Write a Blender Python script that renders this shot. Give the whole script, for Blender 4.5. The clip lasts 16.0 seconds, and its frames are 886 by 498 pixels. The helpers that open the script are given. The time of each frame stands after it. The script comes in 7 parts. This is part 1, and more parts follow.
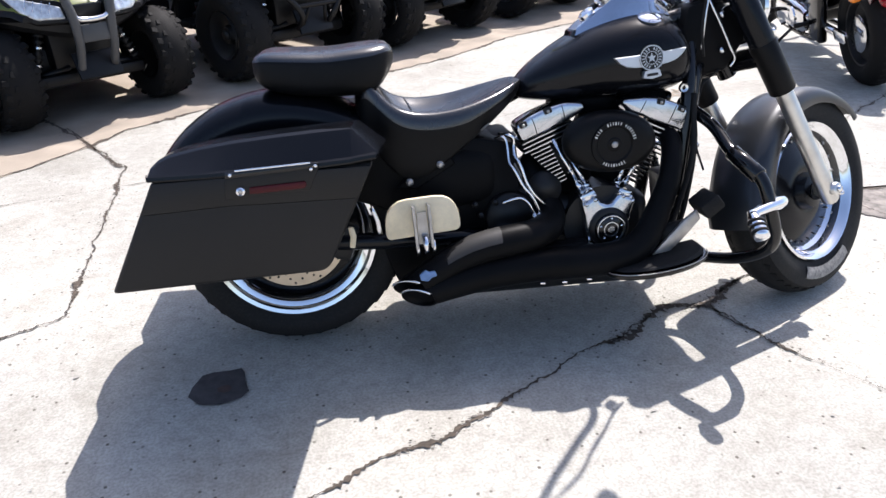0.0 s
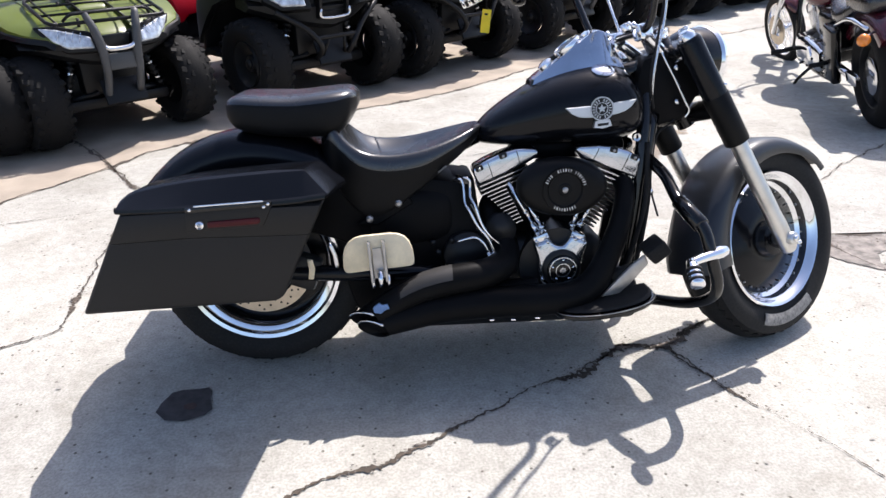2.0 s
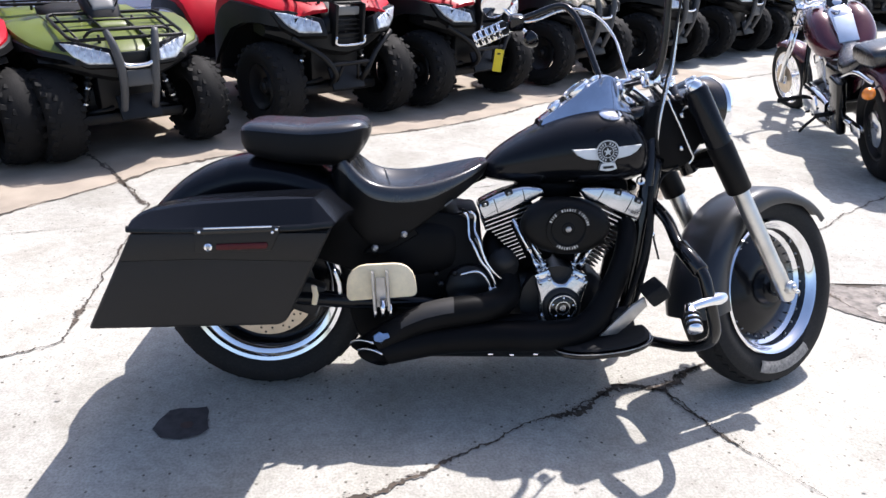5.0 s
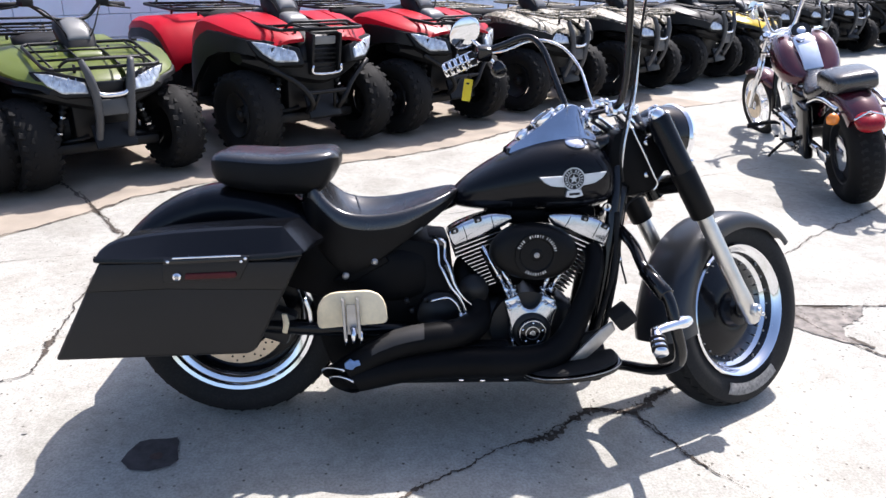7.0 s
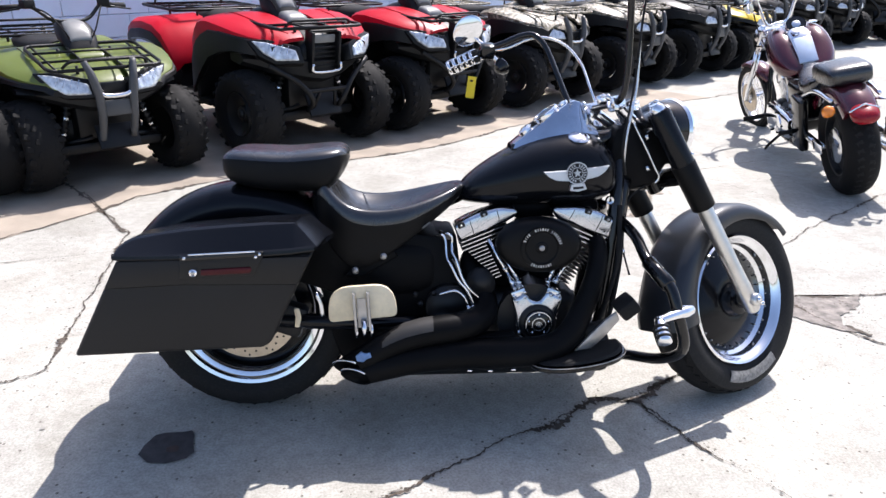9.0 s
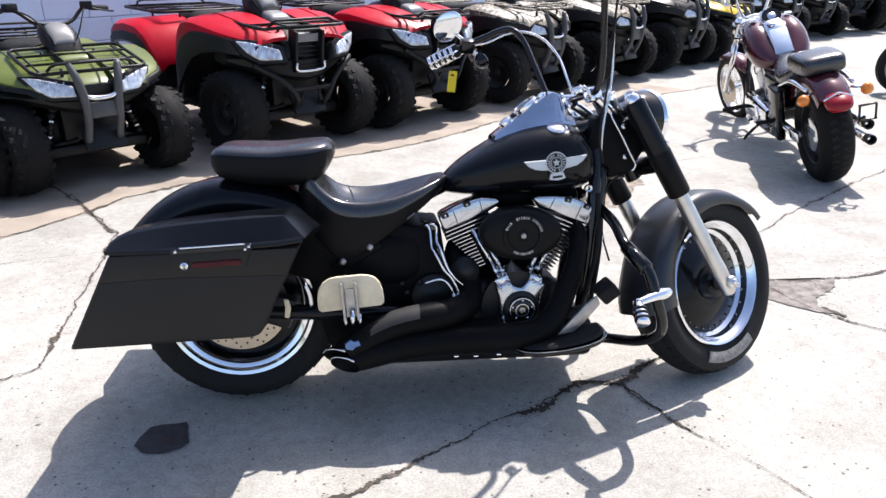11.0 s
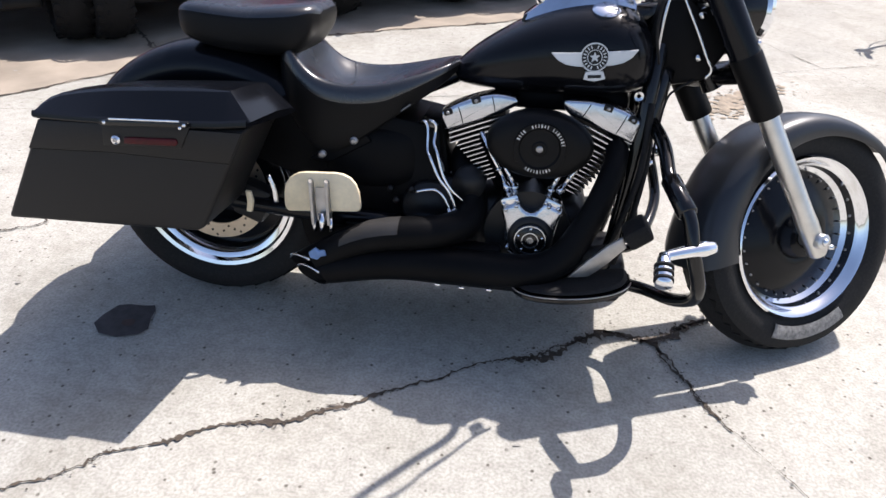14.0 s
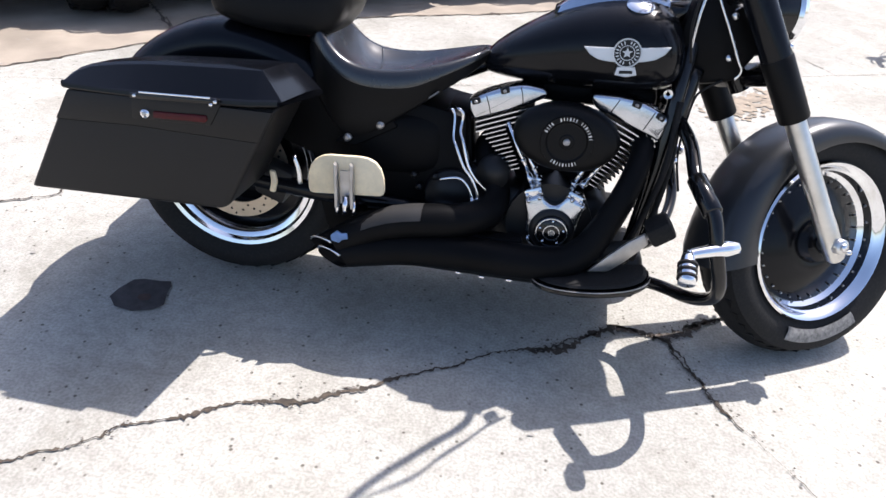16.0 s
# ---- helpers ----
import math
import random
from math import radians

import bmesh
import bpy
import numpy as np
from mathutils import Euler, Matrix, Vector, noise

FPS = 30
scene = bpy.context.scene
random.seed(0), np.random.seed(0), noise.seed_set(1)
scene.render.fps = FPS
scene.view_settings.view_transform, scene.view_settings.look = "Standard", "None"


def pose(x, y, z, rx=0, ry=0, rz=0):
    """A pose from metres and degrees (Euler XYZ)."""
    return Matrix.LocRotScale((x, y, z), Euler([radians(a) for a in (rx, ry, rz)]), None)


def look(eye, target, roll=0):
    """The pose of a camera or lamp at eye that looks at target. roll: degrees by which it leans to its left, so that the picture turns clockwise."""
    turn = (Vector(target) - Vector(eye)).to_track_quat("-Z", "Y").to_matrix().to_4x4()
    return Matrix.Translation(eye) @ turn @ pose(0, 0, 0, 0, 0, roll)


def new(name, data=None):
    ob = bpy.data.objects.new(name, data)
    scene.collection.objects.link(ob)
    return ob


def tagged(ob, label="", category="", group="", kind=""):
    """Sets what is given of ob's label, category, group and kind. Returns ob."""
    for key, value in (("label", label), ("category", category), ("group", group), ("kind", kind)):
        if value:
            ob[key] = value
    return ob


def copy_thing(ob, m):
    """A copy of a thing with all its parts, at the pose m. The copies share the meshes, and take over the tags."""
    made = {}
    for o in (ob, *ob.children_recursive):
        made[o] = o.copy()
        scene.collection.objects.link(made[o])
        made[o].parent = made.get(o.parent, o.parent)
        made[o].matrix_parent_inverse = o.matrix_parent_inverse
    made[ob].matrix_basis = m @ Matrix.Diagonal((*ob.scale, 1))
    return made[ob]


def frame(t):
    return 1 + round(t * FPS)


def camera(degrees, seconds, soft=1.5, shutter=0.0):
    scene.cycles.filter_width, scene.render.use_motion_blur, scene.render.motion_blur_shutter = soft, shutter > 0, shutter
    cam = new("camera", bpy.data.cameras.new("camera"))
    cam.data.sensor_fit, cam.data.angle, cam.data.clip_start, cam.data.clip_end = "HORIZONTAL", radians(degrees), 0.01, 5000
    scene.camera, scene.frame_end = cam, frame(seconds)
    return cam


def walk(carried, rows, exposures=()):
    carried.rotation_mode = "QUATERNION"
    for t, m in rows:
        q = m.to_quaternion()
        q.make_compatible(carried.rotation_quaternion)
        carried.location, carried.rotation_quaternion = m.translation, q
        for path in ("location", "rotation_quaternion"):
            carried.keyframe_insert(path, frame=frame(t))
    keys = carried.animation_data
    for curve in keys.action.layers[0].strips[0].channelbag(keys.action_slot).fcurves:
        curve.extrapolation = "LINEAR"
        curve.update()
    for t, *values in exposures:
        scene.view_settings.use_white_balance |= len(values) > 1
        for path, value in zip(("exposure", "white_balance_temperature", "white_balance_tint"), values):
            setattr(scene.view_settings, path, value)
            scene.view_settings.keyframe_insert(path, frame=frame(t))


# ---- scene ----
cam = camera(64.6, 16.0)
PATH = [
    (0, (0.103, -1.848, 1.219), (0.408, -0.115, 0.268), -1.2),
    (0.5, (0.147, -1.929, 1.21), (0.305, -0.199, 0.22), -3.2),
    (1, (0.304, -1.906, 1.225), (0.329, -0.111, 0.343), -0.5),
    (1.5, (0.363, -1.901, 1.275), (0.518, -0.122, 0.375), -0.5),
    (2, (0.329, -1.951, 1.299), (0.521, -0.174, 0.402), -0.8),
    (2.5, (0.329, -1.98, 1.307), (0.599, -0.225, 0.386), -0.4),
    (3, (0.325, -1.969, 1.296), (0.601, -0.179, 0.447), 0.6),
    (3.5, (0.323, -1.95, 1.288), (0.561, -0.152, 0.445), 0.5),
    (3.7, (0.316, -1.938, 1.298), (0.543, -0.15, 0.433), 0.8),
    (5.8, (0.343, -1.985, 1.329), (0.53, -0.159, 0.532), 2.2),
    (6, (0.355, -1.985, 1.33), (0.56, -0.159, 0.54), 2.2),
    (6.5, (0.36, -1.987, 1.337), (0.601, -0.159, 0.563), 1.9),
    (7, (0.356, -1.99, 1.342), (0.596, -0.156, 0.579), 2.0),
    (7.5, (0.341, -1.993, 1.362), (0.582, -0.151, 0.62), 2.4),
    (8, (0.323, -2.025, 1.362), (0.577, -0.172, 0.655), 2.7),
    (8.5, (0.317, -2.031, 1.351), (0.57, -0.201, 0.585), 2.0),
    (10.8, (0.335, -2.081, 1.358), (0.584, -0.254, 0.582), 0.8),
    (11, (0.321, -2.097, 1.351), (0.603, -0.275, 0.576), 0.6),
    (11.5, (0.335, -2.139, 1.337), (0.61, -0.33, 0.528), 0.1),
    (12, (0.509, -2.119, 1.342), (0.687, -0.291, 0.55), -0.2),
    (12.5, (0.631, -2.083, 1.314), (0.803, -0.258, 0.513), 0.9),
    (13, (0.601, -1.998, 1.305), (0.782, -0.217, 0.412), 2.8),
    (13.5, (0.634, -1.889, 1.279), (0.774, -0.167, 0.272), 3.4),
    (14, (0.754, -1.731, 1.267), (0.63, -0.056, 0.18), 2.1),
    (14.5, (0.752, -1.69, 1.263), (0.496, -0.023, 0.188), 2.8),
    (15, (0.713, -1.72, 1.275), (0.52, -0.067, 0.167), 4.1),
    (15.5, (0.688, -1.743, 1.268), (0.582, -0.086, 0.152), 5.3),
    (16, (0.686, -1.745, 1.264), (0.583, -0.085, 0.153), 5.0),
]
EXPOSURE = [
    (0.0, 0.90, 6250, 16), (0.5, 0.85, 6320, 16), (1.0, 0.76, 6400, 16), (1.5, 0.82, 6360, 16), (2.0, 0.84, 6330, 16), (3.5, 0.88, 6280, 16),
    (6.0, 0.90, 6210, 16), (8.5, 0.90, 6210, 16), (11.0, 0.87, 6270, 16), (11.5, 0.76, 6380, 16), (12.0, 0.80, 6370, 16), (12.5, 0.77, 6400, 16),
    (13.0, 0.71, 6430, 16), (13.5, 0.65, 6470, 16), (14.0, 0.72, 6420, 16), (14.5, 0.81, 6320, 16), (15.5, 0.87, 6270, 16), (16.0, 0.89, 6260, 16),
]
walk(cam, [(t, look(eye, target, roll)) for t, eye, target, roll in PATH], EXPOSURE)


# ---- light ----
SUN_FROM = Vector((0.400, 0.515, 1.0)).normalized()
world = bpy.data.worlds.new("sky")
scene.world = world
world.use_nodes = True
wn = world.node_tree
sky = wn.nodes.new("ShaderNodeTexSky")
sky.sky_type = 'NISHITA'
sky.sun_disc = False
sky.sun_elevation = math.asin(SUN_FROM.z)
sky.sun_rotation = math.atan2(SUN_FROM.x, SUN_FROM.y)
sky.air_density, sky.dust_density = 1.0, 2.0
wn.links.new(sky.outputs[0], wn.nodes["Background"].inputs[0])
wn.nodes["Background"].inputs[1].default_value = 0.127
sun = new("sun", bpy.data.lights.new("sun", 'SUN'))
sun.data.energy, sun.data.angle, sun.data.color = 4.5, radians(0.53), (1.0, 0.955, 0.88)
sun.matrix_world = look(SUN_FROM * 30, (0, 0, 0))

# ---- materials ----


def mat(name, colour, rough=0.5, metal=0.0, vary=0.15, scale=6.0, bump=0.0, bump_scale=120.0, coat=0.0, per_object=0.0, dust=0.0, spec=0.5):
    """A surface with uneven colour and gloss at two scales, fine relief and a little dust."""
    m = bpy.data.materials.new(name)
    m.use_nodes = True
    nt = m.node_tree
    n, l = nt.nodes, nt.links
    b = n["Principled BSDF"]
    tc = n.new("ShaderNodeTexCoord")
    big = n.new("ShaderNodeTexNoise")
    big.inputs["Scale"].default_value, big.inputs["Detail"].default_value = scale, 5
    fine = n.new("ShaderNodeTexNoise")
    fine.inputs["Scale"].default_value, fine.inputs["Detail"].default_value = bump_scale, 3
    l.new(tc.outputs["Object"], big.inputs["Vector"])
    l.new(tc.outputs["Object"], fine.inputs["Vector"])
    ramp = n.new("ShaderNodeValToRGB")
    lo = [max(0, c * (1 - vary)) for c in colour]
    hi = [min(1, c * (1 + vary)) for c in colour]
    ramp.color_ramp.elements[0].position, ramp.color_ramp.elements[1].position = 0.3, 0.7
    ramp.color_ramp.elements[0].color, ramp.color_ramp.elements[1].color = (*lo, 1), (*hi, 1)
    l.new(big.outputs["Fac"], ramp.inputs["Fac"])
    col = ramp.outputs["Color"]
    if dust:
        mx = n.new("ShaderNodeMix")
        mx.data_type = 'RGBA'
        dr = n.new("ShaderNodeMapRange")
        dr.inputs["From Min"].default_value, dr.inputs["From Max"].default_value = 0.45, 0.8
        dr.inputs["To Max"].default_value = dust
        l.new(fine.outputs["Fac"], dr.inputs["Value"])
        l.new(dr.outputs[0], mx.inputs[0])
        l.new(col, mx.inputs[6])
        mx.inputs[7].default_value = (0.33, 0.30, 0.25, 1)
        col = mx.outputs[2]
    if per_object:
        oi = n.new("ShaderNodeObjectInfo")
        hs = n.new("ShaderNodeHueSaturation")
        mr = n.new("ShaderNodeMapRange")
        mr.inputs["To Min"].default_value, mr.inputs["To Max"].default_value = 1 - per_object, 1 + per_object
        l.new(oi.outputs["Random"], mr.inputs["Value"])
        l.new(mr.outputs[0], hs.inputs["Value"])
        l.new(col, hs.inputs["Color"])
        col = hs.outputs["Color"]
    l.new(col, b.inputs["Base Color"])
    rr = n.new("ShaderNodeMapRange")
    rr.inputs["To Min"].default_value, rr.inputs["To Max"].default_value = max(0.02, rough * 0.8), min(1, rough * 1.25)
    l.new(big.outputs["Fac"], rr.inputs["Value"])
    l.new(rr.outputs[0], b.inputs["Roughness"])
    b.inputs["Metallic"].default_value = metal
    b.inputs["Specular IOR Level"].default_value = spec
    if coat:
        b.inputs["Coat Weight"].default_value, b.inputs["Coat Roughness"].default_value = coat, 0.06
    if bump:
        bp = n.new("ShaderNodeBump")
        bp.inputs["Strength"].default_value, bp.inputs["Distance"].default_value = bump, 0.002
        l.new(fine.outputs["Fac"], bp.inputs["Height"])
        l.new(bp.outputs[0], b.inputs["Normal"])
    return m


BLACK = mat("black_satin_paint", (0.0042, 0.0047, 0.0064), 0.18, vary=0.3, scale=3, bump=0.015, coat=0.0, dust=0.002, spec=0.22)
DENIM = mat("black_denim_paint", (0.0125, 0.0113, 0.0106), 0.46, vary=0.2, scale=4, bump=0.06, bump_scale=400, dust=0.012, spec=0.26)
GLOSS = mat("black_gloss_enamel", (0.0035, 0.0035, 0.004), 0.14, vary=0.3, scale=5, spec=0.45)
PIPE = mat("black_heat_coating", (0.0048, 0.0048, 0.0052), 0.45, vary=0.3, scale=8, bump=0.12, bump_scale=300, spec=0.07)
LEATHER = mat("black_leather", (0.006, 0.0062, 0.0072), 0.26, vary=0.25, scale=9, bump=0.10, bump_scale=260, spec=0.92)
RUBBER = mat("black_rubber", (0.008, 0.008, 0.0083), 0.7, vary=0.3, scale=10, bump=0.25, bump_scale=150, dust=0.025, spec=0.25)
TREAD = mat("dusty_tyre_rubber", (0.0062, 0.0060, 0.0060), 0.75, vary=0.35, scale=14, bump=0.4, bump_scale=120, dust=0.006, spec=0.2)
PLASTIC = mat("black_moulded_plastic", (0.0065, 0.0065, 0.007), 0.42, vary=0.25, scale=7, bump=0.15, bump_scale=350, dust=0.006, spec=0.24)
DASHCHROME = mat("smoked_chrome", (0.50, 0.53, 0.59), 0.12, 1.0, vary=0.10, scale=14, bump=0.02)
CHROME = mat("chrome", (0.82, 0.83, 0.85), 0.06, 1.0, vary=0.04, scale=12)
DULLCHROME = mat("weathered_chrome", (0.7, 0.71, 0.73), 0.16, 1.0, vary=0.12, scale=20, bump=0.03)
POLISHED = mat("polished_aluminium", (0.56, 0.58, 0.62), 0.20, 1.0, vary=0.10, scale=16, bump=0.05, bump_scale=220)
ALU = mat("brushed_aluminium", (0.62, 0.61, 0.59), 0.32, 1.0, vary=0.12, scale=18, bump=0.08, bump_scale=300)
SILVER = mat("silver_powder_coat", (0.55, 0.56, 0.58), 0.34, 0.75, vary=0.08, scale=9, bump=0.06)
STEEL = mat("brake_rotor_steel", (0.56, 0.47, 0.36), 0.36, 0.85, vary=0.15, scale=25)
DARKMETAL = mat("dark_engine_metal", (0.009, 0.009, 0.0095), 0.42, 0.0, vary=0.3, scale=12, bump=0.1, spec=0.3)
GUNMETAL = mat("grey_metal_paint", (0.024, 0.026, 0.030), 0.36, 0.35, vary=0.12, scale=5, bump=0.03, coat=0.12)
CLEANER = mat("black_wrinkle_paint", (0.0055, 0.0054, 0.0056), 0.42, vary=0.25, scale=10, bump=0.10, bump_scale=420, dust=0.004, spec=0.13)
CREAM = mat("bone_coloured_plate", (0.74, 0.63, 0.43), 0.45, vary=0.18, scale=16, bump=0.08, dust=0.15)
REDLENS = mat("red_reflector", (0.24, 0.004, 0.010), 0.2, vary=0.2, scale=90, coat=0.2, spec=0.3)
DARKRED = mat("dull_red_reflector", (0.060, 0.005, 0.007), 0.4, vary=0.25, scale=90, coat=0.05, spec=0.2)
AMBER = mat("amber_lens", (0.75, 0.22, 0.02), 0.15, vary=0.15, scale=60, coat=0.6)
LENSGLASS = mat("clear_lamp_lens", (0.55, 0.58, 0.62), 0.12, 0.35, vary=0.4, scale=30, bump=0.2, bump_scale=60, coat=0.6)
GREEN = mat("olive_green_plastic", (0.104, 0.132, 0.020), 0.34, vary=0.14, scale=5, bump=0.04, coat=0.12, dust=0.03, spec=0.4)
RED = mat("red_plastic", (0.42, 0.0025, 0.014), 0.38, vary=0.12, scale=5, bump=0.04, dust=0.004, spec=0.18)
MAROON = mat("dark_maroon_paint", (0.062, 0.004, 0.012), 0.2, 0.2, vary=0.12, scale=5, coat=0.7)
PAPERBLUE = mat("pale_dash_panel", (0.52, 0.60, 0.74), 0.35, vary=0.06, scale=20)
LIME = mat("lime_green_fairing", (0.30, 0.38, 0.19), 0.25, vary=0.1, scale=8, coat=0.4)
TANRIM = mat("tan_wheel_paint", (0.36, 0.27, 0.20), 0.4, 0.2, vary=0.15, scale=20)
YELLOW = mat("yellow_card", (0.85, 0.62, 0.02), 0.55, vary=0.06, scale=20)
YELLOWPL = mat("yellow_plastic", (0.80, 0.55, 0.03), 0.35, vary=0.08, scale=10, coat=0.3)
PODGREY = mat("grey_pod_plastic", (0.15, 0.152, 0.15), 0.38, vary=0.1, scale=9, bump=0.05)
SIDEWALL = mat("raised_grey_lettering", (0.17, 0.165, 0.155), 0.6, vary=0.5, scale=90, bump=0.5, bump_scale=220)
BUMPER = mat("grey_bumper_plastic", (0.055, 0.056, 0.058), 0.5, vary=0.15, scale=9, bump=0.1)
SIGNBLUE = mat("faded_blue_decal", (0.12, 0.22, 0.42), 0.5, vary=0.25, scale=40)
PALESOIL = mat("broken_concrete", (0.185, 0.165, 0.145), 0.95, vary=0.5, scale=25, bump=0.8, bump_scale=90)
CHIP = mat("shallow_chip", (0.27, 0.255, 0.23), 0.95, vary=0.3, scale=30, bump=0.5)
DIRTYSLAB = mat("dirt_stained_concrete", (0.295, 0.250, 0.198), 0.92, vary=0.24, scale=3.5, bump=0.5, bump_scale=90)
SOIL = mat("crack_dirt", (0.060, 0.046, 0.034), 0.95, vary=0.6, scale=40, bump=0.6, bump_scale=200)
TARSTAIN = mat("dark_tar_patch", (0.050, 0.044, 0.043), 0.85, vary=0.4, scale=35, bump=0.4, bump_scale=160)
RUST = mat("rust_patch", (0.06, 0.036, 0.028), 0.9, vary=0.4, scale=40, bump=0.4)
PAD = mat("worn_pedal_steel", (0.42, 0.40, 0.38), 0.4, 0.8, vary=0.2, scale=30, bump=0.1)


def camo():
    m = mat("camouflage_plastic", (0.2, 0.17, 0.12), 0.5, vary=0.2, scale=9, bump=0.06)
    n, l = m.node_tree.nodes, m.node_tree.links
    tc = n.new("ShaderNodeTexCoord")
    v = n.new("ShaderNodeTexNoise")
    v.inputs["Scale"].default_value, v.inputs["Detail"].default_value, v.inputs["Distortion"].default_value = 11, 6, 2.5
    r = n.new("ShaderNodeValToRGB")
    e = r.color_ramp.elements
    e[0].position, e[0].color = 0.36, (0.02, 0.018, 0.014, 1)
    e[1].position, e[1].color = 0.66, (0.50, 0.46, 0.40, 1)
    for p, c in ((0.45, (0.10, 0.085, 0.05, 1)), (0.52, (0.22, 0.19, 0.13, 1)), (0.58, (0.33, 0.28, 0.21, 1))):
        k = e.new(p)
        k.color = c
    l.new(tc.outputs["Object"], v.inputs["Vector"])
    l.new(v.outputs["Fac"], r.inputs["Fac"])
    l.new(r.outputs["Color"], n["Principled BSDF"].inputs["Base Color"])
    return m


CAMO = camo()


def concrete():
    m = bpy.data.materials.new("old_concrete")
    m.use_nodes = True
    n, l = m.node_tree.nodes, m.node_tree.links
    b = n["Principled BSDF"]
    tc = n.new("ShaderNodeTexCoord")

    def noise_tex(scale, detail, dist=0.0):
        k = n.new("ShaderNodeTexNoise")
        k.inputs["Scale"].default_value, k.inputs["Detail"].default_value, k.inputs["Distortion"].default_value = scale, detail, dist
        l.new(tc.outputs["Object"], k.inputs["Vector"])
        return k

    def ramp(src, a, ca, z, cz):
        k = n.new("ShaderNodeValToRGB")
        e = k.color_ramp.elements
        e[0].position, e[0].color, e[1].position, e[1].color = a, ca, z, cz
        l.new(src, k.inputs["Fac"])
        return k.outputs["Color"]

    def mul(x, y, f=1.0):
        k = n.new("ShaderNodeMix")
        k.data_type, k.blend_type = 'RGBA', 'MULTIPLY'
        k.inputs[0].default_value = f
        l.new(x, k.inputs[6])
        l.new(y, k.inputs[7])
        return k.outputs[2]

    base = ramp(noise_tex(0.9, 6, 0.4).outputs["Fac"], 0.3, (0.348, 0.339, 0.305, 1), 0.7, (0.458, 0.446, 0.400, 1))
    stains = ramp(noise_tex(3.3, 7, 1.0).outputs["Fac"], 0.32, (0.84, 0.825, 0.80, 1), 0.56, (1, 1, 1, 1))
    mottle = ramp(noise_tex(28, 6).outputs["Fac"], 0.34, (0.85, 0.842, 0.832, 1), 0.60, (1, 1, 1, 1))
    sand = ramp(noise_tex(130, 4).outputs["Fac"], 0.36, (0.76, 0.755, 0.74, 1), 0.60, (1.0, 1.0, 1.0, 1))
    col = mul(mul(mul(base, stains), mottle), sand)
    vor = n.new("ShaderNodeTexVoronoi")
    vor.inputs["Scale"].default_value = 27
    l.new(tc.outputs["Object"], vor.inputs["Vector"])
    pits = ramp(vor.outputs["Distance"], 0.080, (0.30, 0.28, 0.255, 1), 0.15, (1, 1, 1, 1))
    where = ramp(noise_tex(5.5, 4).outputs["Fac"], 0.38, (1, 1, 1, 1), 0.50, (0, 0, 0, 1))
    pm = n.new("ShaderNodeMix")
    pm.data_type = 'RGBA'
    l.new(where, pm.inputs[0])
    l.new(pits, pm.inputs[6])
    pm.inputs[7].default_value = (1, 1, 1, 1)
    col = mul(col, pm.outputs[2])
    l.new(col, b.inputs["Base Color"])
    b.inputs["Roughness"].default_value = 0.85
    bp = n.new("ShaderNodeBump")
    bp.inputs["Strength"].default_value, bp.inputs["Distance"].default_value = 0.4, 0.003
    add = n.new("ShaderNodeMath")
    add.operation = 'MULTIPLY_ADD'
    add.inputs[1].default_value = 0.35
    l.new(noise_tex(300, 3).outputs["Fac"], add.inputs[0])
    l.new(noise_tex(45, 5).outputs["Fac"], add.inputs[2])
    l.new(add.outputs[0], bp.inputs["Height"])
    l.new(bp.outputs[0], b.inputs["Normal"])
    return m


CONCRETE = concrete()
BLOCK = mat("painted_block", (0.66, 0.74, 0.91), 0.6, vary=0.07, scale=3, bump=0.5, bump_scale=70, per_object=0.035)
MORTAR = mat("painted_mortar", (0.61, 0.69, 0.86), 0.75, vary=0.1, scale=6, bump=0.4, bump_scale=120)

# ---- mesh tools ----


def merged(bm, other, m=None):
    me = bpy.data.meshes.new("tmp")
    if m is not None:
        other.transform(m)
    other.to_mesh(me)
    other.free()
    bm.from_mesh(me)
    bpy.data.meshes.remove(me)
    return bm


def box(c, s, rot=(0, 0, 0), bevel=0.0, seg=2):
    bm = bmesh.new()
    bmesh.ops.create_cube(bm, size=1, matrix=Matrix.Diagonal((*s, 1)))
    if bevel:
        bmesh.ops.bevel(bm, geom=bm.edges[:], offset=bevel, segments=seg, profile=0.5, affect='EDGES')
    bm.transform(pose(*c, *rot))
    return bm


def frame_of(d):
    d = Vector(d).normalized()
    up = Vector((0, 0, 1)) if abs(d.z) < 0.9 else Vector((1, 0, 0))
    a = up.cross(d).normalized()
    return a, d.cross(a)


def smooth_path(pts, n=6):
    """Catmull-Rom through the points."""
    p = [Vector(q) for q in pts]
    if len(p) < 3:
        return p
    e = [2 * p[0] - p[1], *p, 2 * p[-1] - p[-2]]
    out = []
    for i in range(1, len(e) - 2):
        for k in range(n):
            t = k / n
            a, b, c, d = e[i - 1], e[i], e[i + 1], e[i + 2]
            out.append(0.5 * ((2 * b) + (c - a) * t + (2 * a - 5 * b + 4 * c - d) * t * t + (3 * b - a - 3 * c + d) * t ** 3))
    out.append(p[-1])
    return out


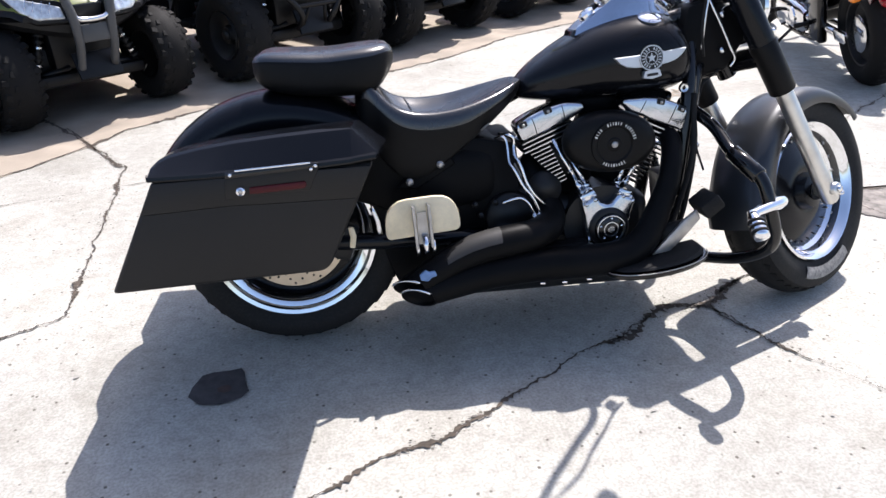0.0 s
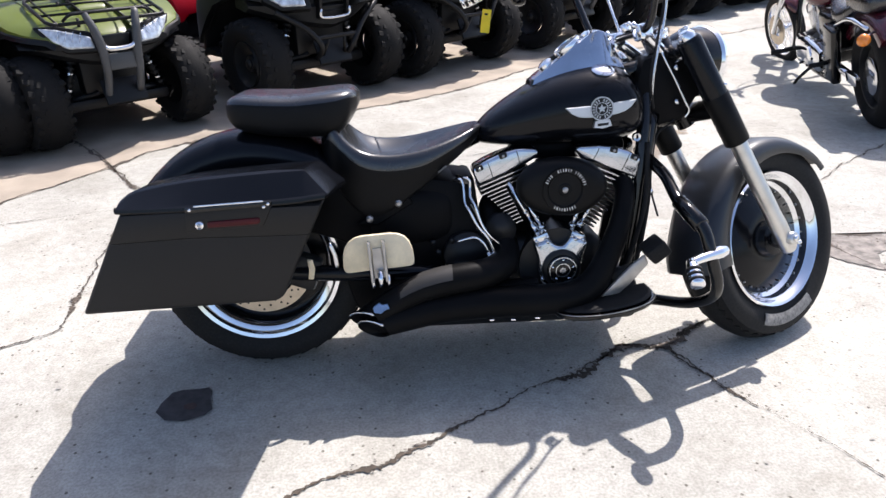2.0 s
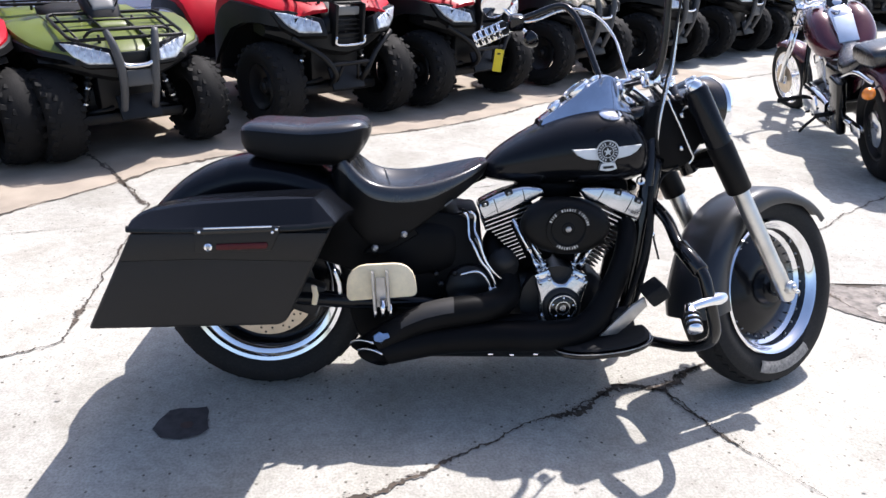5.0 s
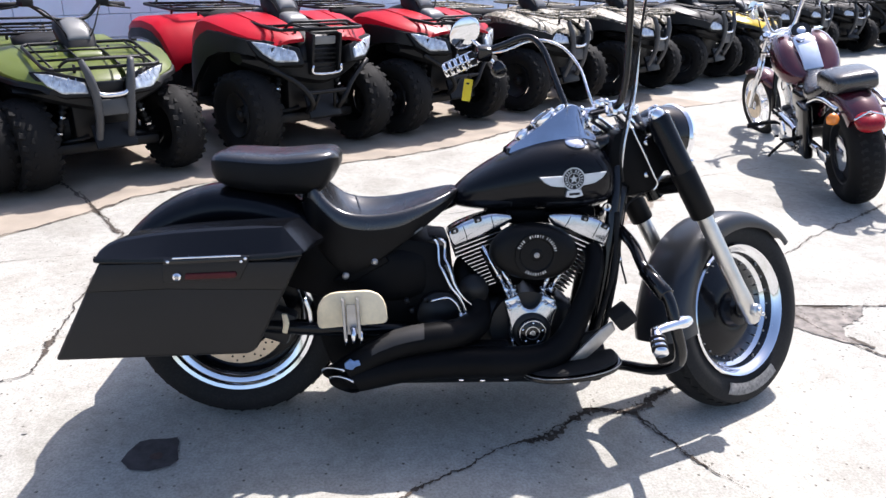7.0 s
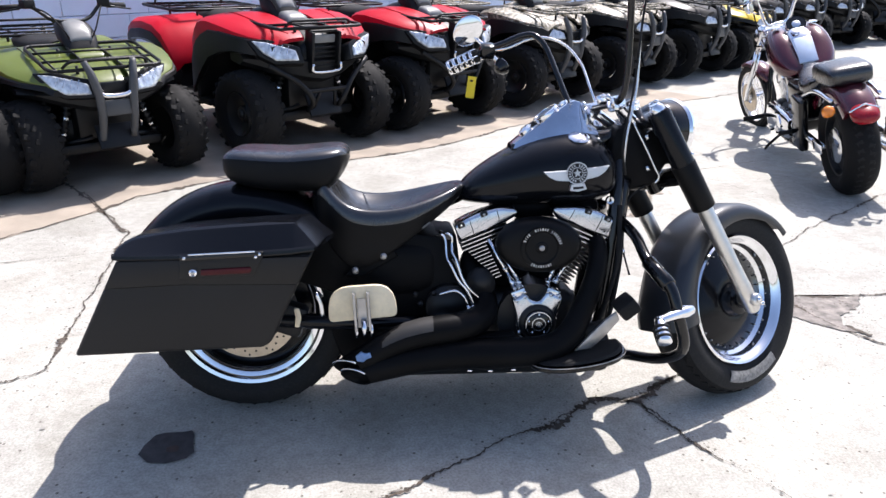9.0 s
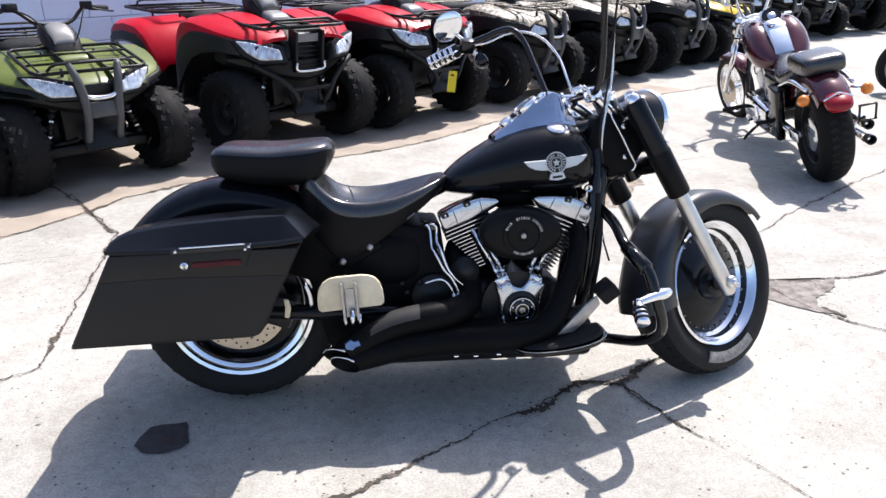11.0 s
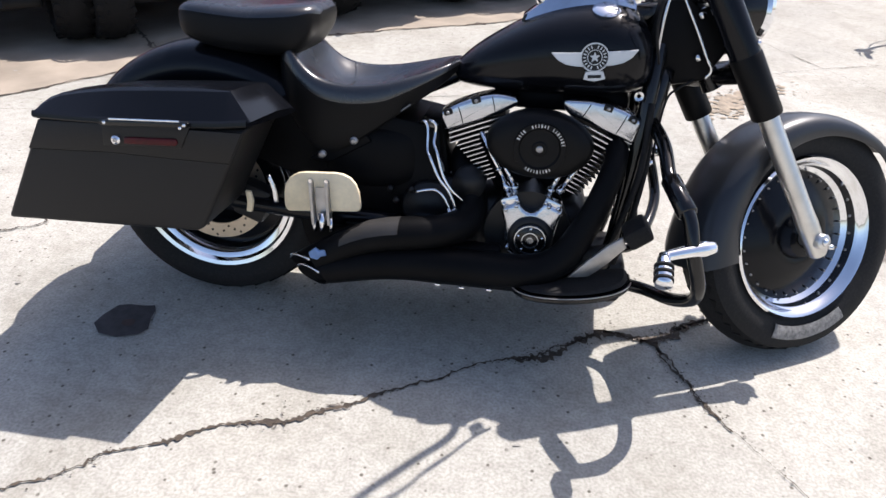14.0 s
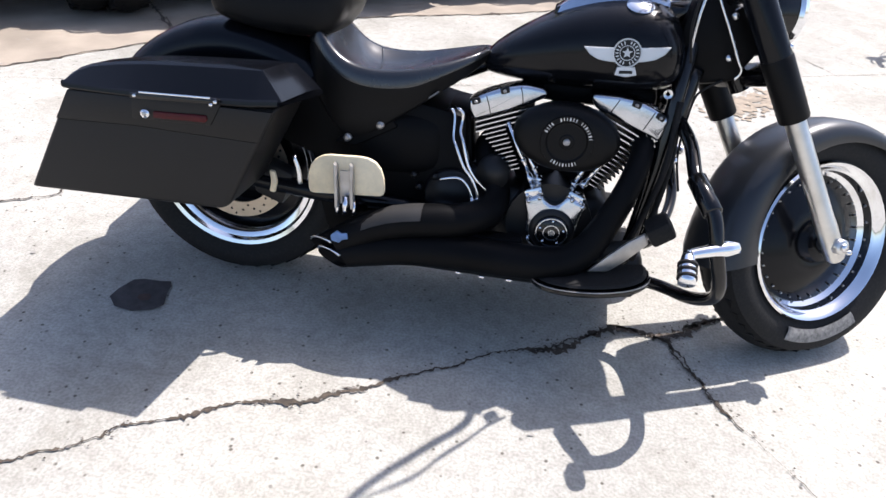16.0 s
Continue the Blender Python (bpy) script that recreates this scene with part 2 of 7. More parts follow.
def tube(pts, r, seg=10, n=6, flat=1.0, caps=True):
    """A round tube along a smooth path; r is a number or one radius a point."""
    path = smooth_path(pts, n) if n else [Vector(q) for q in pts]
    m = len(path)
    rs = [r] * m if not isinstance(r, (list, tuple)) else [float(np.interp(i / (m - 1), np.linspace(0, 1, len(r)), r)) for i in range(m)]
    bm = bmesh.new()
    rings = []
    a = None
    for i, q in enumerate(path):
        d = (path[min(i + 1, m - 1)] - path[max(i - 1, 0)]).normalized()
        if a is None:
            a, _ = frame_of(d)
        a = (a - d * a.dot(d)).normalized()
        b = d.cross(a)
        rings.append([bm.verts.new(q + (a * math.cos(2 * math.pi * k / seg) + b * flat * math.sin(2 * math.pi * k / seg)) * rs[i]) for k in range(seg)])
    for x, y in zip(rings, rings[1:]):
        for k in range(seg):
            bm.faces.new((x[k], x[(k + 1) % seg], y[(k + 1) % seg], y[k]))
    if caps:
        bm.faces.new(rings[0][::-1])
        bm.faces.new(rings[-1])
    return bm


def cyl(p, q, r, r2=None, seg=20, bevel=0.0):
    p, q = Vector(p), Vector(q)
    r2 = r if r2 is None else r2
    if not bevel:
        return tube([p, q], [r, r2], seg, 0)
    d = (q - p).normalized() * bevel
    return tube([p, p + d, q - d, q], [r - bevel, r, r2, r2 - bevel], seg, 0) if r == r2 else tube([p, q], [r, r2], seg, 0)


def lathe(profile, centre=(0, 0, 0), axis=(0, 1, 0), seg=48, a0=0.0, a1=360.0, closed=False):
    """Turns (along, radius) pairs about the axis; closed joins the last pair to the first."""
    d = Vector(axis).normalized()
    a, b = frame_of(d)
    c = Vector(centre)
    bm = bmesh.new()
    full = abs(a1 - a0) >= 359.9
    cols = seg if full else seg + 1
    rings = []
    for k in range(cols):
        t = radians(a0 + (a1 - a0) * k / seg)
        e = a * math.cos(t) + b * math.sin(t)
        rings.append([bm.verts.new(c + d * y + e * max(r, 0.0004)) for y, r in profile])
    n = len(profile)
    for k in range(seg):
        x, y = rings[k], rings[(k + 1) % cols]
        for i in range(n if closed else n - 1):
            j = (i + 1) % n
            bm.faces.new((x[i], x[j], y[j], y[i]))
    if closed and not full:
        bm.faces.new(rings[0])
        bm.faces.new(rings[-1][::-1])
    bmesh.ops.recalc_face_normals(bm, faces=bm.faces)
    return bm


def loft(rings, caps=True, closed=True):
    bm = bmesh.new()
    rr = [[bm.verts.new(p) for p in r] for r in rings]
    n = len(rr[0])
    for x, y in zip(rr, rr[1:]):
        for k in range(n if closed else n - 1):
            bm.faces.new((x[k], x[(k + 1) % n], y[(k + 1) % n], y[k]))
    if caps:
        bm.faces.new(rr[0][::-1])
        bm.faces.new(rr[-1])
    bmesh.ops.recalc_face_normals(bm, faces=bm.faces)
    return bm


def body(sections, seg=28, power=2.6, dip=0.0):
    """A rounded body along x: sections of x, top, bottom, half width (and a sideways shift). dip: how far the top is hollowed."""
    rings = []
    for s in sections:
        x, top, bot, hw = s[:4]
        y0 = s[4] if len(s) > 4 else 0.0
        ring = []
        for k in range(seg):
            t = 2 * math.pi * k / seg
            c, si = math.cos(t), math.sin(t)
            y = math.copysign(abs(c) ** (2 / power), c)
            z = math.copysign(abs(si) ** (2 / power), si)
            zz = (top + bot) / 2 + z * (top - bot) / 2
            if dip and si > 0:
                zz -= dip * (1 - y * y) * si * min(1.0, hw / 0.15) ** 3
            ring.append((x, y0 + y * hw, zz))
        rings.append(ring)
    return loft(rings)


def resampled(sections, n):
    """Smooth in-between sections for body()."""
    s = np.array(sections, float)
    k = len(s)
    t = np.linspace(0, k - 1, n)
    out = []
    for q in t:
        i = min(int(q), k - 2)
        f = q - i
        a, b, c, d = s[max(i - 1, 0)], s[i], s[i + 1], s[min(i + 2, k - 1)]
        out.append(0.5 * (2 * b + (c - a) * f + (2 * a - 5 * b + 4 * c - d) * f * f + (3 * b - a - 3 * c + d) * f ** 3))
    return [list(r) for r in out]


def plate(outline, y0, y1, bevel=0.0, seg=2):
    """A flat plate: an outline in x, z between y0 and y1, edges rounded."""
    bm = bmesh.new()
    a = [bm.verts.new((x, y0, z)) for x, z in outline]
    b = [bm.verts.new((x, y1, z)) for x, z in outline]
    n = len(a)
    bm.faces.new(a)
    bm.faces.new(b[::-1])
    for k in range(n):
        bm.faces.new((a[k], b[k], b[(k + 1) % n], a[(k + 1) % n]))
    bmesh.ops.recalc_face_normals(bm, faces=bm.faces)
    if bevel:
        bmesh.ops.bevel(bm, geom=bm.edges[:], offset=bevel, segments=seg, profile=0.5, affect='EDGES')
    return bm


def ball(c, r, seg=16, squash=(1, 1, 1)):
    bm = bmesh.new()
    bmesh.ops.create_uvsphere(bm, u_segments=seg, v_segments=max(6, seg // 2), radius=r)
    bm.transform(Matrix.Translation(c) @ Matrix.Diagonal((*squash, 1)))
    return bm


def finish(bm, angle=38):
    for f in bm.faces:
        f.smooth = True
    lim = radians(angle)
    for e in bm.edges:
        if len(e.link_faces) == 2:
            e.smooth = e.calc_face_angle(0.0) < lim


def part(name, bm, material, parent, label="", xf=None, angle=38):
    """Links a bmesh as one mesh object under a thing or part."""
    if isinstance(bm, (list, tuple)):
        first = bm[0]
        for other in bm[1:]:
            merged(first, other)
        bm = first
    if xf is not None:
        bm.transform(xf)
    finish(bm, angle)
    me = bpy.data.meshes.new(name)
    bm.to_mesh(me)
    bm.free()
    me.materials.append(material)
    ob = new(name, me)
    ob.parent = parent
    if label:
        tagged(ob, label)
    return ob


def thing(name, m, label, category, group="", kind=""):
    ob = new(name)
    ob.empty_display_size = 0.1
    ob.matrix_world = m
    return tagged(ob, label, category, group, kind)


def solid(name, bm, material, label, category="", group="", kind="", angle=38):
    ob = part(name, bm, material, None, "", None, angle)
    return tagged(ob, label, category, group, kind)


# ---- ground ----


def ground_sheet():
    bm = bmesh.new()
    def span(a, b, d):
        return list(np.arange(a, b + 1e-6, d))
    xs = [-400, -120, -40, -15] + span(-6, 12, 0.25) + [20, 45, 120, 400]
    ys = [-400, -120, -40, -12] + span(-4, 12, 0.25) + [20, 45, 120, 400]
    grid = [[bm.verts.new((x, y, 0.0016 * noise.noise((x * 0.7, y * 0.7, 0)) if abs(x - 3) < 9 and abs(y - 4) < 7.9 and not (-0.6 < x < 2.2 and -0.9 < y < 0.7) else 0)) for x in xs] for y in ys]
    for r, q in zip(grid, grid[1:]):
        for i in range(len(xs) - 1):
            bm.faces.new((r[i], r[i + 1], q[i + 1], q[i]))
    return solid("ground", bm, CONCRETE, "old cracked sunlit concrete yard", "ground", kind="structure")


ground = ground_sheet()


def crack(pts, width, seed, name="crack", material=None, wander=0.012, step=0.007):
    """An uneven ribbon of dirt in a joint or crack."""
    rnd = random.Random(seed)
    p = [Vector((*q, 0)) for q in pts]
    bm = bmesh.new()
    prev = None
    for a, b in zip(p, p[1:]):
        n = max(2, int((b - a).length / step))
        for i in range(n + (b is p[-1])):
            q = a.lerp(b, i / n)
            d = (b - a).normalized()
            s = Vector((-d.y, d.x, 0))
            q += s * wander * (noise.noise(q * 9 + Vector((seed, 0, 0))) * 1.6 + noise.noise(q * 40 + Vector((seed, 3, 0))) * 0.6)
            q += s * width * 0.5 * (rnd.random() - 0.5)
            thick = max(0.0, 0.30 + 2.3 * noise.noise(q * 6 + Vector((0, seed, 0)))) + 0.9 * abs(noise.noise(q * 45 + Vector((seed, 0, 1))))
            wl, wr = (width * (0.10 + (0.25 + thick) * (0.15 + 1.35 * rnd.random() ** 1.6)) for _ in (0, 1))
            x, y = bm.verts.new(q + s * wl * 0.5), bm.verts.new(q - s * wr * 0.5)
            x.co.z = y.co.z = 0.004
            if prev:
                bm.faces.new((prev[0], prev[1], y, x))
            prev = (x, y)
    bmesh.ops.recalc_face_normals(bm, faces=bm.faces)
    ob = part(name, bm, material or SOIL, ground)
    if width > 0.008 and step < 0.02:
        crumbs(pts, width, seed)
    return ob


def crumbs(pts, width, seed, density=260, spread=0.8):
    """Tiny pits and loose bits scattered along a crack, thicker in places."""
    rnd = random.Random(seed * 31)
    p = [Vector((*q, 0)) for q in pts]
    for material, share in ((SOIL, 0.6), (PALESOIL, 0.4)):
        bm = bmesh.new()
        for a, b in zip(p, p[1:]):
            d = (b - a).normalized()
            side = Vector((-d.y, d.x, 0))
            for k in range(int((b - a).length * density * share)):
                q = a.lerp(b, rnd.random())
                dense = noise.noise(q * 5 + Vector((seed, 1, 2)))
                if rnd.random() > 0.35 + dense * 1.6:
                    continue
                q += side * rnd.gauss(0, width * (spread + max(0, dense) * 2.2)) + d * rnd.gauss(0, 0.01)
                r = rnd.uniform(0.0010, 0.0034) * (1.7 if rnd.random() < 0.1 else 1)
                t0, z = rnd.random() * 6, 0.0043 + rnd.random() * 0.0008
                n = rnd.randint(4, 6)
                bm.faces.new([bm.verts.new((q.x + r * rnd.uniform(0.5, 1.3) * math.cos(t0 + 2 * math.pi * i / n), q.y + r * rnd.uniform(0.4, 1.1) * math.sin(t0 + 2 * math.pi * i / n), z)) for i in range(n)])
        bmesh.ops.recalc_face_normals(bm, faces=bm.faces)
        tagged(part("crack_crumbs", bm, material, ground), kind="stuff")


def blotch(centre, r, squash, seed, material, name="stain", z=0.0045, n=30, rough=0.25):
    bm = bmesh.new()
    vs = []
    for k in range(n):
        t = 2 * math.pi * k / n
        q = r * (1 + rough * noise.noise((math.cos(t) * 1.7 + seed, math.sin(t) * 1.7, seed)) + rough * 0.5 * noise.noise((math.cos(t) * 7 + seed, math.sin(t) * 7, seed)))
        vs.append(bm.verts.new((centre[0] + q * math.cos(t) * squash[0], centre[1] + q * math.sin(t) * squash[1], z)))
    bm.faces.new(vs)
    return part(name, bm, material, ground)


MAIN = [(-0.62, -1.12), (-0.258, -0.874), (-0.12, -0.789), (-0.081, -0.741), (0.14, -0.636), (0.343, -0.57), (0.44, -0.521), (0.596, -0.42), (0.70, -0.36), (0.797, -0.31), (0.90, -0.285), (1.09, -0.155), (1.232, -0.182)]
crack(MAIN, 0.013, 1)
crack([(0.86, -0.295), (0.92, -0.275), (1.09, -0.158), (1.22, -0.182)], 0.019, 21)
crack([(1.232, -0.182), (1.288, -0.322), (1.36, -0.455)], 0.017, 23, wander=0.010)
crack([(1.10, -0.15), (1.232, -0.178), (1.33, -0.10), (1.43, -0.05)], 0.022, 25)
crack([(1.232, -0.178), (1.33, -0.10), (1.43, -0.05), (1.60, 0.06), (1.95, 0.3), (2.23, 0.52), (2.6, 0.51), (3.3, 0.62)], 0.012, 2)
crack([(1.232, -0.182), (1.288, -0.322), (1.346, -0.436), (1.38, -0.49)], 0.0082, 3)
crack([(1.38, -0.49), (1.422, -0.555), (1.478, -0.63), (1.52, -0.73), (1.63, -0.95), (1.8, -1.5)], 0.0030, 33, wander=0.006)
crack([(-0.86, 1.50), (-1.28, 2.20)], 0.017, 27, wander=0.003)
crack([(2.19, 0.45), (2.2, 0.36), (2.33, 0.11), (2.6, -0.1), (3.2, -0.3)], 0.012, 4)
crack([(2.23, 0.52), (2.27, 0.9), (2.84, 1.33), (3.63, 1.83), (4.6, 2.4), (6, 3.1)], 0.012, 5)
crack([(-1.3, -0.15), (-0.903, 0.101), (-0.753, 0.195), (-0.77, 0.47), (-0.80, 1.0), (-0.838, 1.494), (-1.1, 1.9), (-1.39, 2.31), (-1.9, 3.0)], 0.014, 6)
crack([(-2.6, 0.1), (-1.4, 1.48), (-1.095, 1.83), (-0.95, 2.08), (-0.4, 2.50), (0.259, 2.832), (0.574, 2.963), (0.917, 3.176), (1.168, 3.359), (1.451, 3.626), (1.661, 3.843), (2.6, 4.4), (4.2, 5.2), (7, 6.9)], 0.022, 7, step=0.025)
crack([(-4.0, 0.6), (-2.2, 0.95), (-0.82, 1.25), (0.5, 1.62), (1.6, 2.0), (2.62, 2.44), (3.4, 2.72)], 0.004, 8, wander=0.004)
crack([(2.1, 3.6), (2.62, 2.44), (3.0, 1.7)], 0.004, 9, wander=0.004)


tar = bmesh.new()
tar.faces.new([tar.verts.new((x, y, 0.0048)) for x, y in ((-0.318, -0.300), (-0.312, -0.262), (-0.290, -0.214), (-0.262, -0.205), (-0.215, -0.206), (-0.187, -0.201), (-0.176, -0.222), (-0.172, -0.262), (-0.160, -0.305), (-0.178, -0.330), (-0.232, -0.348), (-0.285, -0.338))])
patch = part("tar_patch", tar, TARSTAIN, ground)
blotch((-0.225, -0.285), 0.018, (1.1, 0.8), 4, RUST, "rust_stain", 0.0056)


def scab(pts, material, name, z, seed, jitter=0.006):
    """A patch with ragged edges where the surface has broken away."""
    rnd = random.Random(seed)
    p = [Vector((*q, z)) for q in pts]
    bm = bmesh.new()
    vs = []
    for a, b in zip(p, p[1:] + p[:1]):
        n = max(3, int((b - a).length / 0.012))
        for k in range(n):
            q = a.lerp(b, k / n)
            vs.append(bm.verts.new((q.x + rnd.gauss(0, jitter), q.y + rnd.gauss(0, jitter), z)))
    bm.faces.new(vs)
    return part(name, bm, material, ground)


scab([(2.231, 0.530), (2.376, 0.500), (2.53, 0.495), (2.458, 0.402), (2.342, 0.343), (2.284, 0.27), (2.323, 0.175), (2.237, 0.223), (2.114, 0.344), (1.98, 0.36)], PALESOIL, "broken_patch", 0.0036, 5)
scab([(2.30, 0.262), (2.322, 0.215), (2.35, 0.165), (2.325, 0.165), (2.285, 0.235)], SOIL, "broken_edge", 0.0044, 6, 0.004)
scab([(2.235, 0.530), (2.376, 0.512), (2.50, 0.512), (2.376, 0.492), (2.30, 0.505)], SOIL, "broken_edge", 0.0044, 7, 0.004)
for k, (x, y, r) in enumerate(((1.22, -0.17, 0.022), (0.43, -0.525, 0.016))):
    blotch((x, y), r, (1.5, 0.6), 12 + k * 3.1, PALESOIL, "broken_patch", 0.0036 + 0.0001 * k, 70, 1.2)

# shallow chips in the surface, all over the yard
rnd = random.Random(77)
chips = bmesh.new()
for k in range(300):
    x, y, r = rnd.uniform(-1.8, 4.5), rnd.uniform(-1.3, 3.0), rnd.uniform(0.003, 0.011)
    t0, squash = rnd.uniform(-0.4, 0.4), rnd.uniform(0.25, 0.6)
    ring = []
    for i in range(9):
        t = 2 * math.pi * i / 9
        q = r * rnd.uniform(0.6, 1.25)
        u, v = q * math.cos(t), q * math.sin(t) * squash
        ring.append(chips.verts.new((x + u * math.cos(t0) - v * math.sin(t0), y + u * math.sin(t0) + v * math.cos(t0), 0.0032)))
    chips.faces.new(ring)
tagged(part("surface_chips", chips, CHIP, ground), kind="stuff")

# browner, dirtier slab under the quads, behind a joint
slab = bmesh.new()
front = [(-10.0, -8.4), (-4.6, -2.2), (-2.6, 0.1), (-1.4, 1.48), (-1.095, 1.83), (-0.95, 2.08), (-0.4, 2.50), (0.259, 2.832), (0.574, 2.963), (0.917, 3.176), (1.168, 3.359), (1.451, 3.626), (1.661, 3.843), (2.6, 4.4), (4.2, 5.2)]
fv = [slab.verts.new((x, y, 0.0026)) for x, y in front]
bv = [slab.verts.new((x - 2.9, y + 2.9, 0.0026)) for x, y in front]
for k in range(len(front) - 1):
    slab.faces.new((fv[k], fv[k + 1], bv[k + 1], bv[k]))
part("dirty_slab", slab, DIRTYSLAB, ground)
for k, (pts, wide, n) in enumerate((([(2.12, 0.50), (2.22, 0.40), (2.38, 0.20)], 0.045, 1500), ([(0.36, -0.56), (0.47, -0.50)], 0.026, 1100), ([(1.12, -0.19), (1.30, -0.15)], 0.035, 1100), ([(-0.16, -0.81), (-0.04, -0.72)], 0.022, 900), ([(1.46, -0.59), (1.50, -0.68)], 0.020, 1500), ([(1.355, -0.46), (1.41, -0.53)], 0.020, 1100), ([(2.16, 0.44), (2.30, 0.36), (2.46, 0.40)], 0.05, 1500))):
    crumbs(pts, wide, 40 + k, n, 0.5)

# thin brown dirt swept together behind the motorcycle
THINDIRT = mat("thin_brown_dirt", (0.27, 0.222, 0.165), 0.95, vary=0.3, scale=18, bump=0.5, bump_scale=120)
rnd = random.Random(19)
dirt = bmesh.new()
for k in range(240):
    u, v = rnd.gauss(0, 1), rnd.gauss(0, 1)
    x, y, r = 1.98 + 0.16 * u + 0.08 * v, 1.82 + 0.10 * u + 0.15 * v, rnd.uniform(0.006, 0.040) * math.exp(-0.25 * (u * u + v * v))
    n = rnd.randint(6, 9)
    dirt.faces.new([dirt.verts.new((x + r * rnd.uniform(0.6, 1.3) * math.cos(2 * math.pi * i / n), y + r * rnd.uniform(0.5, 1.1) * math.sin(2 * math.pi * i / n), 0.0034 + k * 0.000004)) for i in range(n)])
tagged(part("loose_dirt", dirt, THINDIRT, ground), kind="stuff")
for k in range(5):
    crumbs([(1.78 + 0.06 * k, 1.60 + 0.05 * k), (1.90 + 0.12 * k, 1.95 + 0.03 * k)], 0.05, 60 + k, 260, 0.8)

# ---- building wall ----
ROW = Vector((0.70, 0.714, 0)).normalized()
WALL0 = Vector((-2.5, 4.15, 0))


def wall():
    """A painted block wall behind the vehicles, running bond, joints recessed."""
    ang = math.degrees(math.atan2(ROW.y, ROW.x))
    base = solid("wall_north", box((27.0, 0.16, 1.6), (70, 0.2, 3.2)), MORTAR, "pale blue painted concrete block wall", "wall", kind="structure")
    base.matrix_world = pose(*WALL0, 0, 0, ang)
    bw, bh, gap = 0.40, 0.20, 0.0045
    me = {}

    def mesh(w):
        key = round(w, 3)
        if key not in me:
            bm = box((0, 0, 0), (w - gap, 0.05, bh - gap), bevel=0.004, seg=1)
            finish(bm)
            me[key] = bpy.data.meshes.new("block")
            bm.to_mesh(me[key])
            bm.free()
            me[key].materials.append(BLOCK)
        return me[key]
    for j in range(2, 9):
        for i in range(-4, 40):
            x = i * bw + (bw / 2 if j % 2 else 0)
            ob = new("block", mesh(bw))
            ob.parent = base
            ob.location = (x, 0.045, (j + 0.5) * bh)
    rest = bmesh.new()
    for j in list(range(0, 2)) + list(range(9, 16)):
        merged(rest, box((27.0, 0.045, (j + 0.5) * bh), (69.9, 0.05, bh - gap), bevel=0.004, seg=1))
    for j in range(2, 9):
        merged(rest, box((39.0, 0.045, (j + 0.5) * bh), (45.8, 0.05, bh - gap), bevel=0.004, seg=1))
    part("block_course", rest, BLOCK, base)


# ---- black motorcycle ----
BIKE = pose(0, -0.035, 0, -8, 0, -2.7)
RAKE, STEER = radians(31.0), 28.0
HEAD = Matrix.Translation((1.508, 0, 0.299)) @ Matrix.Rotation(-RAKE, 4, 'Y') @ Matrix.Rotation(radians(STEER), 4, 'Z')
WHEEL_F = HEAD @ Matrix.Translation((0.052, 0, -0.017)) @ Matrix.Rotation(RAKE, 4, 'Y') @ Matrix.Rotation(radians(2.5), 4, 'Z')


def tyre_profile(r, w, rim):
    """Closed (along, radius) outline of a tyre: crown r, width w, bead at rim."""
    h = w / 2
    return [(-h * 0.72, rim), (-h * 0.95, rim + (r - rim) * 0.35), (-h * 0.99, rim + (r - rim) * 0.55), (-h * 0.86, rim + (r - rim) * 0.80), (-h * 0.60, r - 0.016), (-h * 0.3, r - 0.004), (0, r),
            (h * 0.3, r - 0.004), (h * 0.60, r - 0.016), (h * 0.86, rim + (r - rim) * 0.80), (h * 0.99, rim + (r - rim) * 0.55), (h * 0.95, rim + (r - rim) * 0.35), (h * 0.72, rim)]


def tread_grooves(r, w, n, seed):
    """Slanted tread blocks standing a little proud of a tyre."""
    bm = bmesh.new()
    for k in range(n):
        t = 2 * math.pi * k / n
        for s in (-1, 1):
            c = box((0, 0, 0), (2 * math.pi * r / n * 0.80, w * 0.30, 0.004), bevel=0.0015, seg=1)
            c.transform(Matrix.Rotation(t + (0.5 if s > 0 else 0) * 2 * math.pi / n, 4, 'Y') @ pose(0, s * w * 0.22, r - 0.0082, s * -9, 0, s * 24))
            merged(bm, c)
    return bm


bike = thing("motorcycle", BIKE, "satin black cruiser motorcycle with hard saddlebags leaning on its side stand", "motorcycle")


def bp(name, bm, material, label="", parent=None, xf=None, angle=38):
    return part(name, bm, material, parent or bike, label, xf, angle)


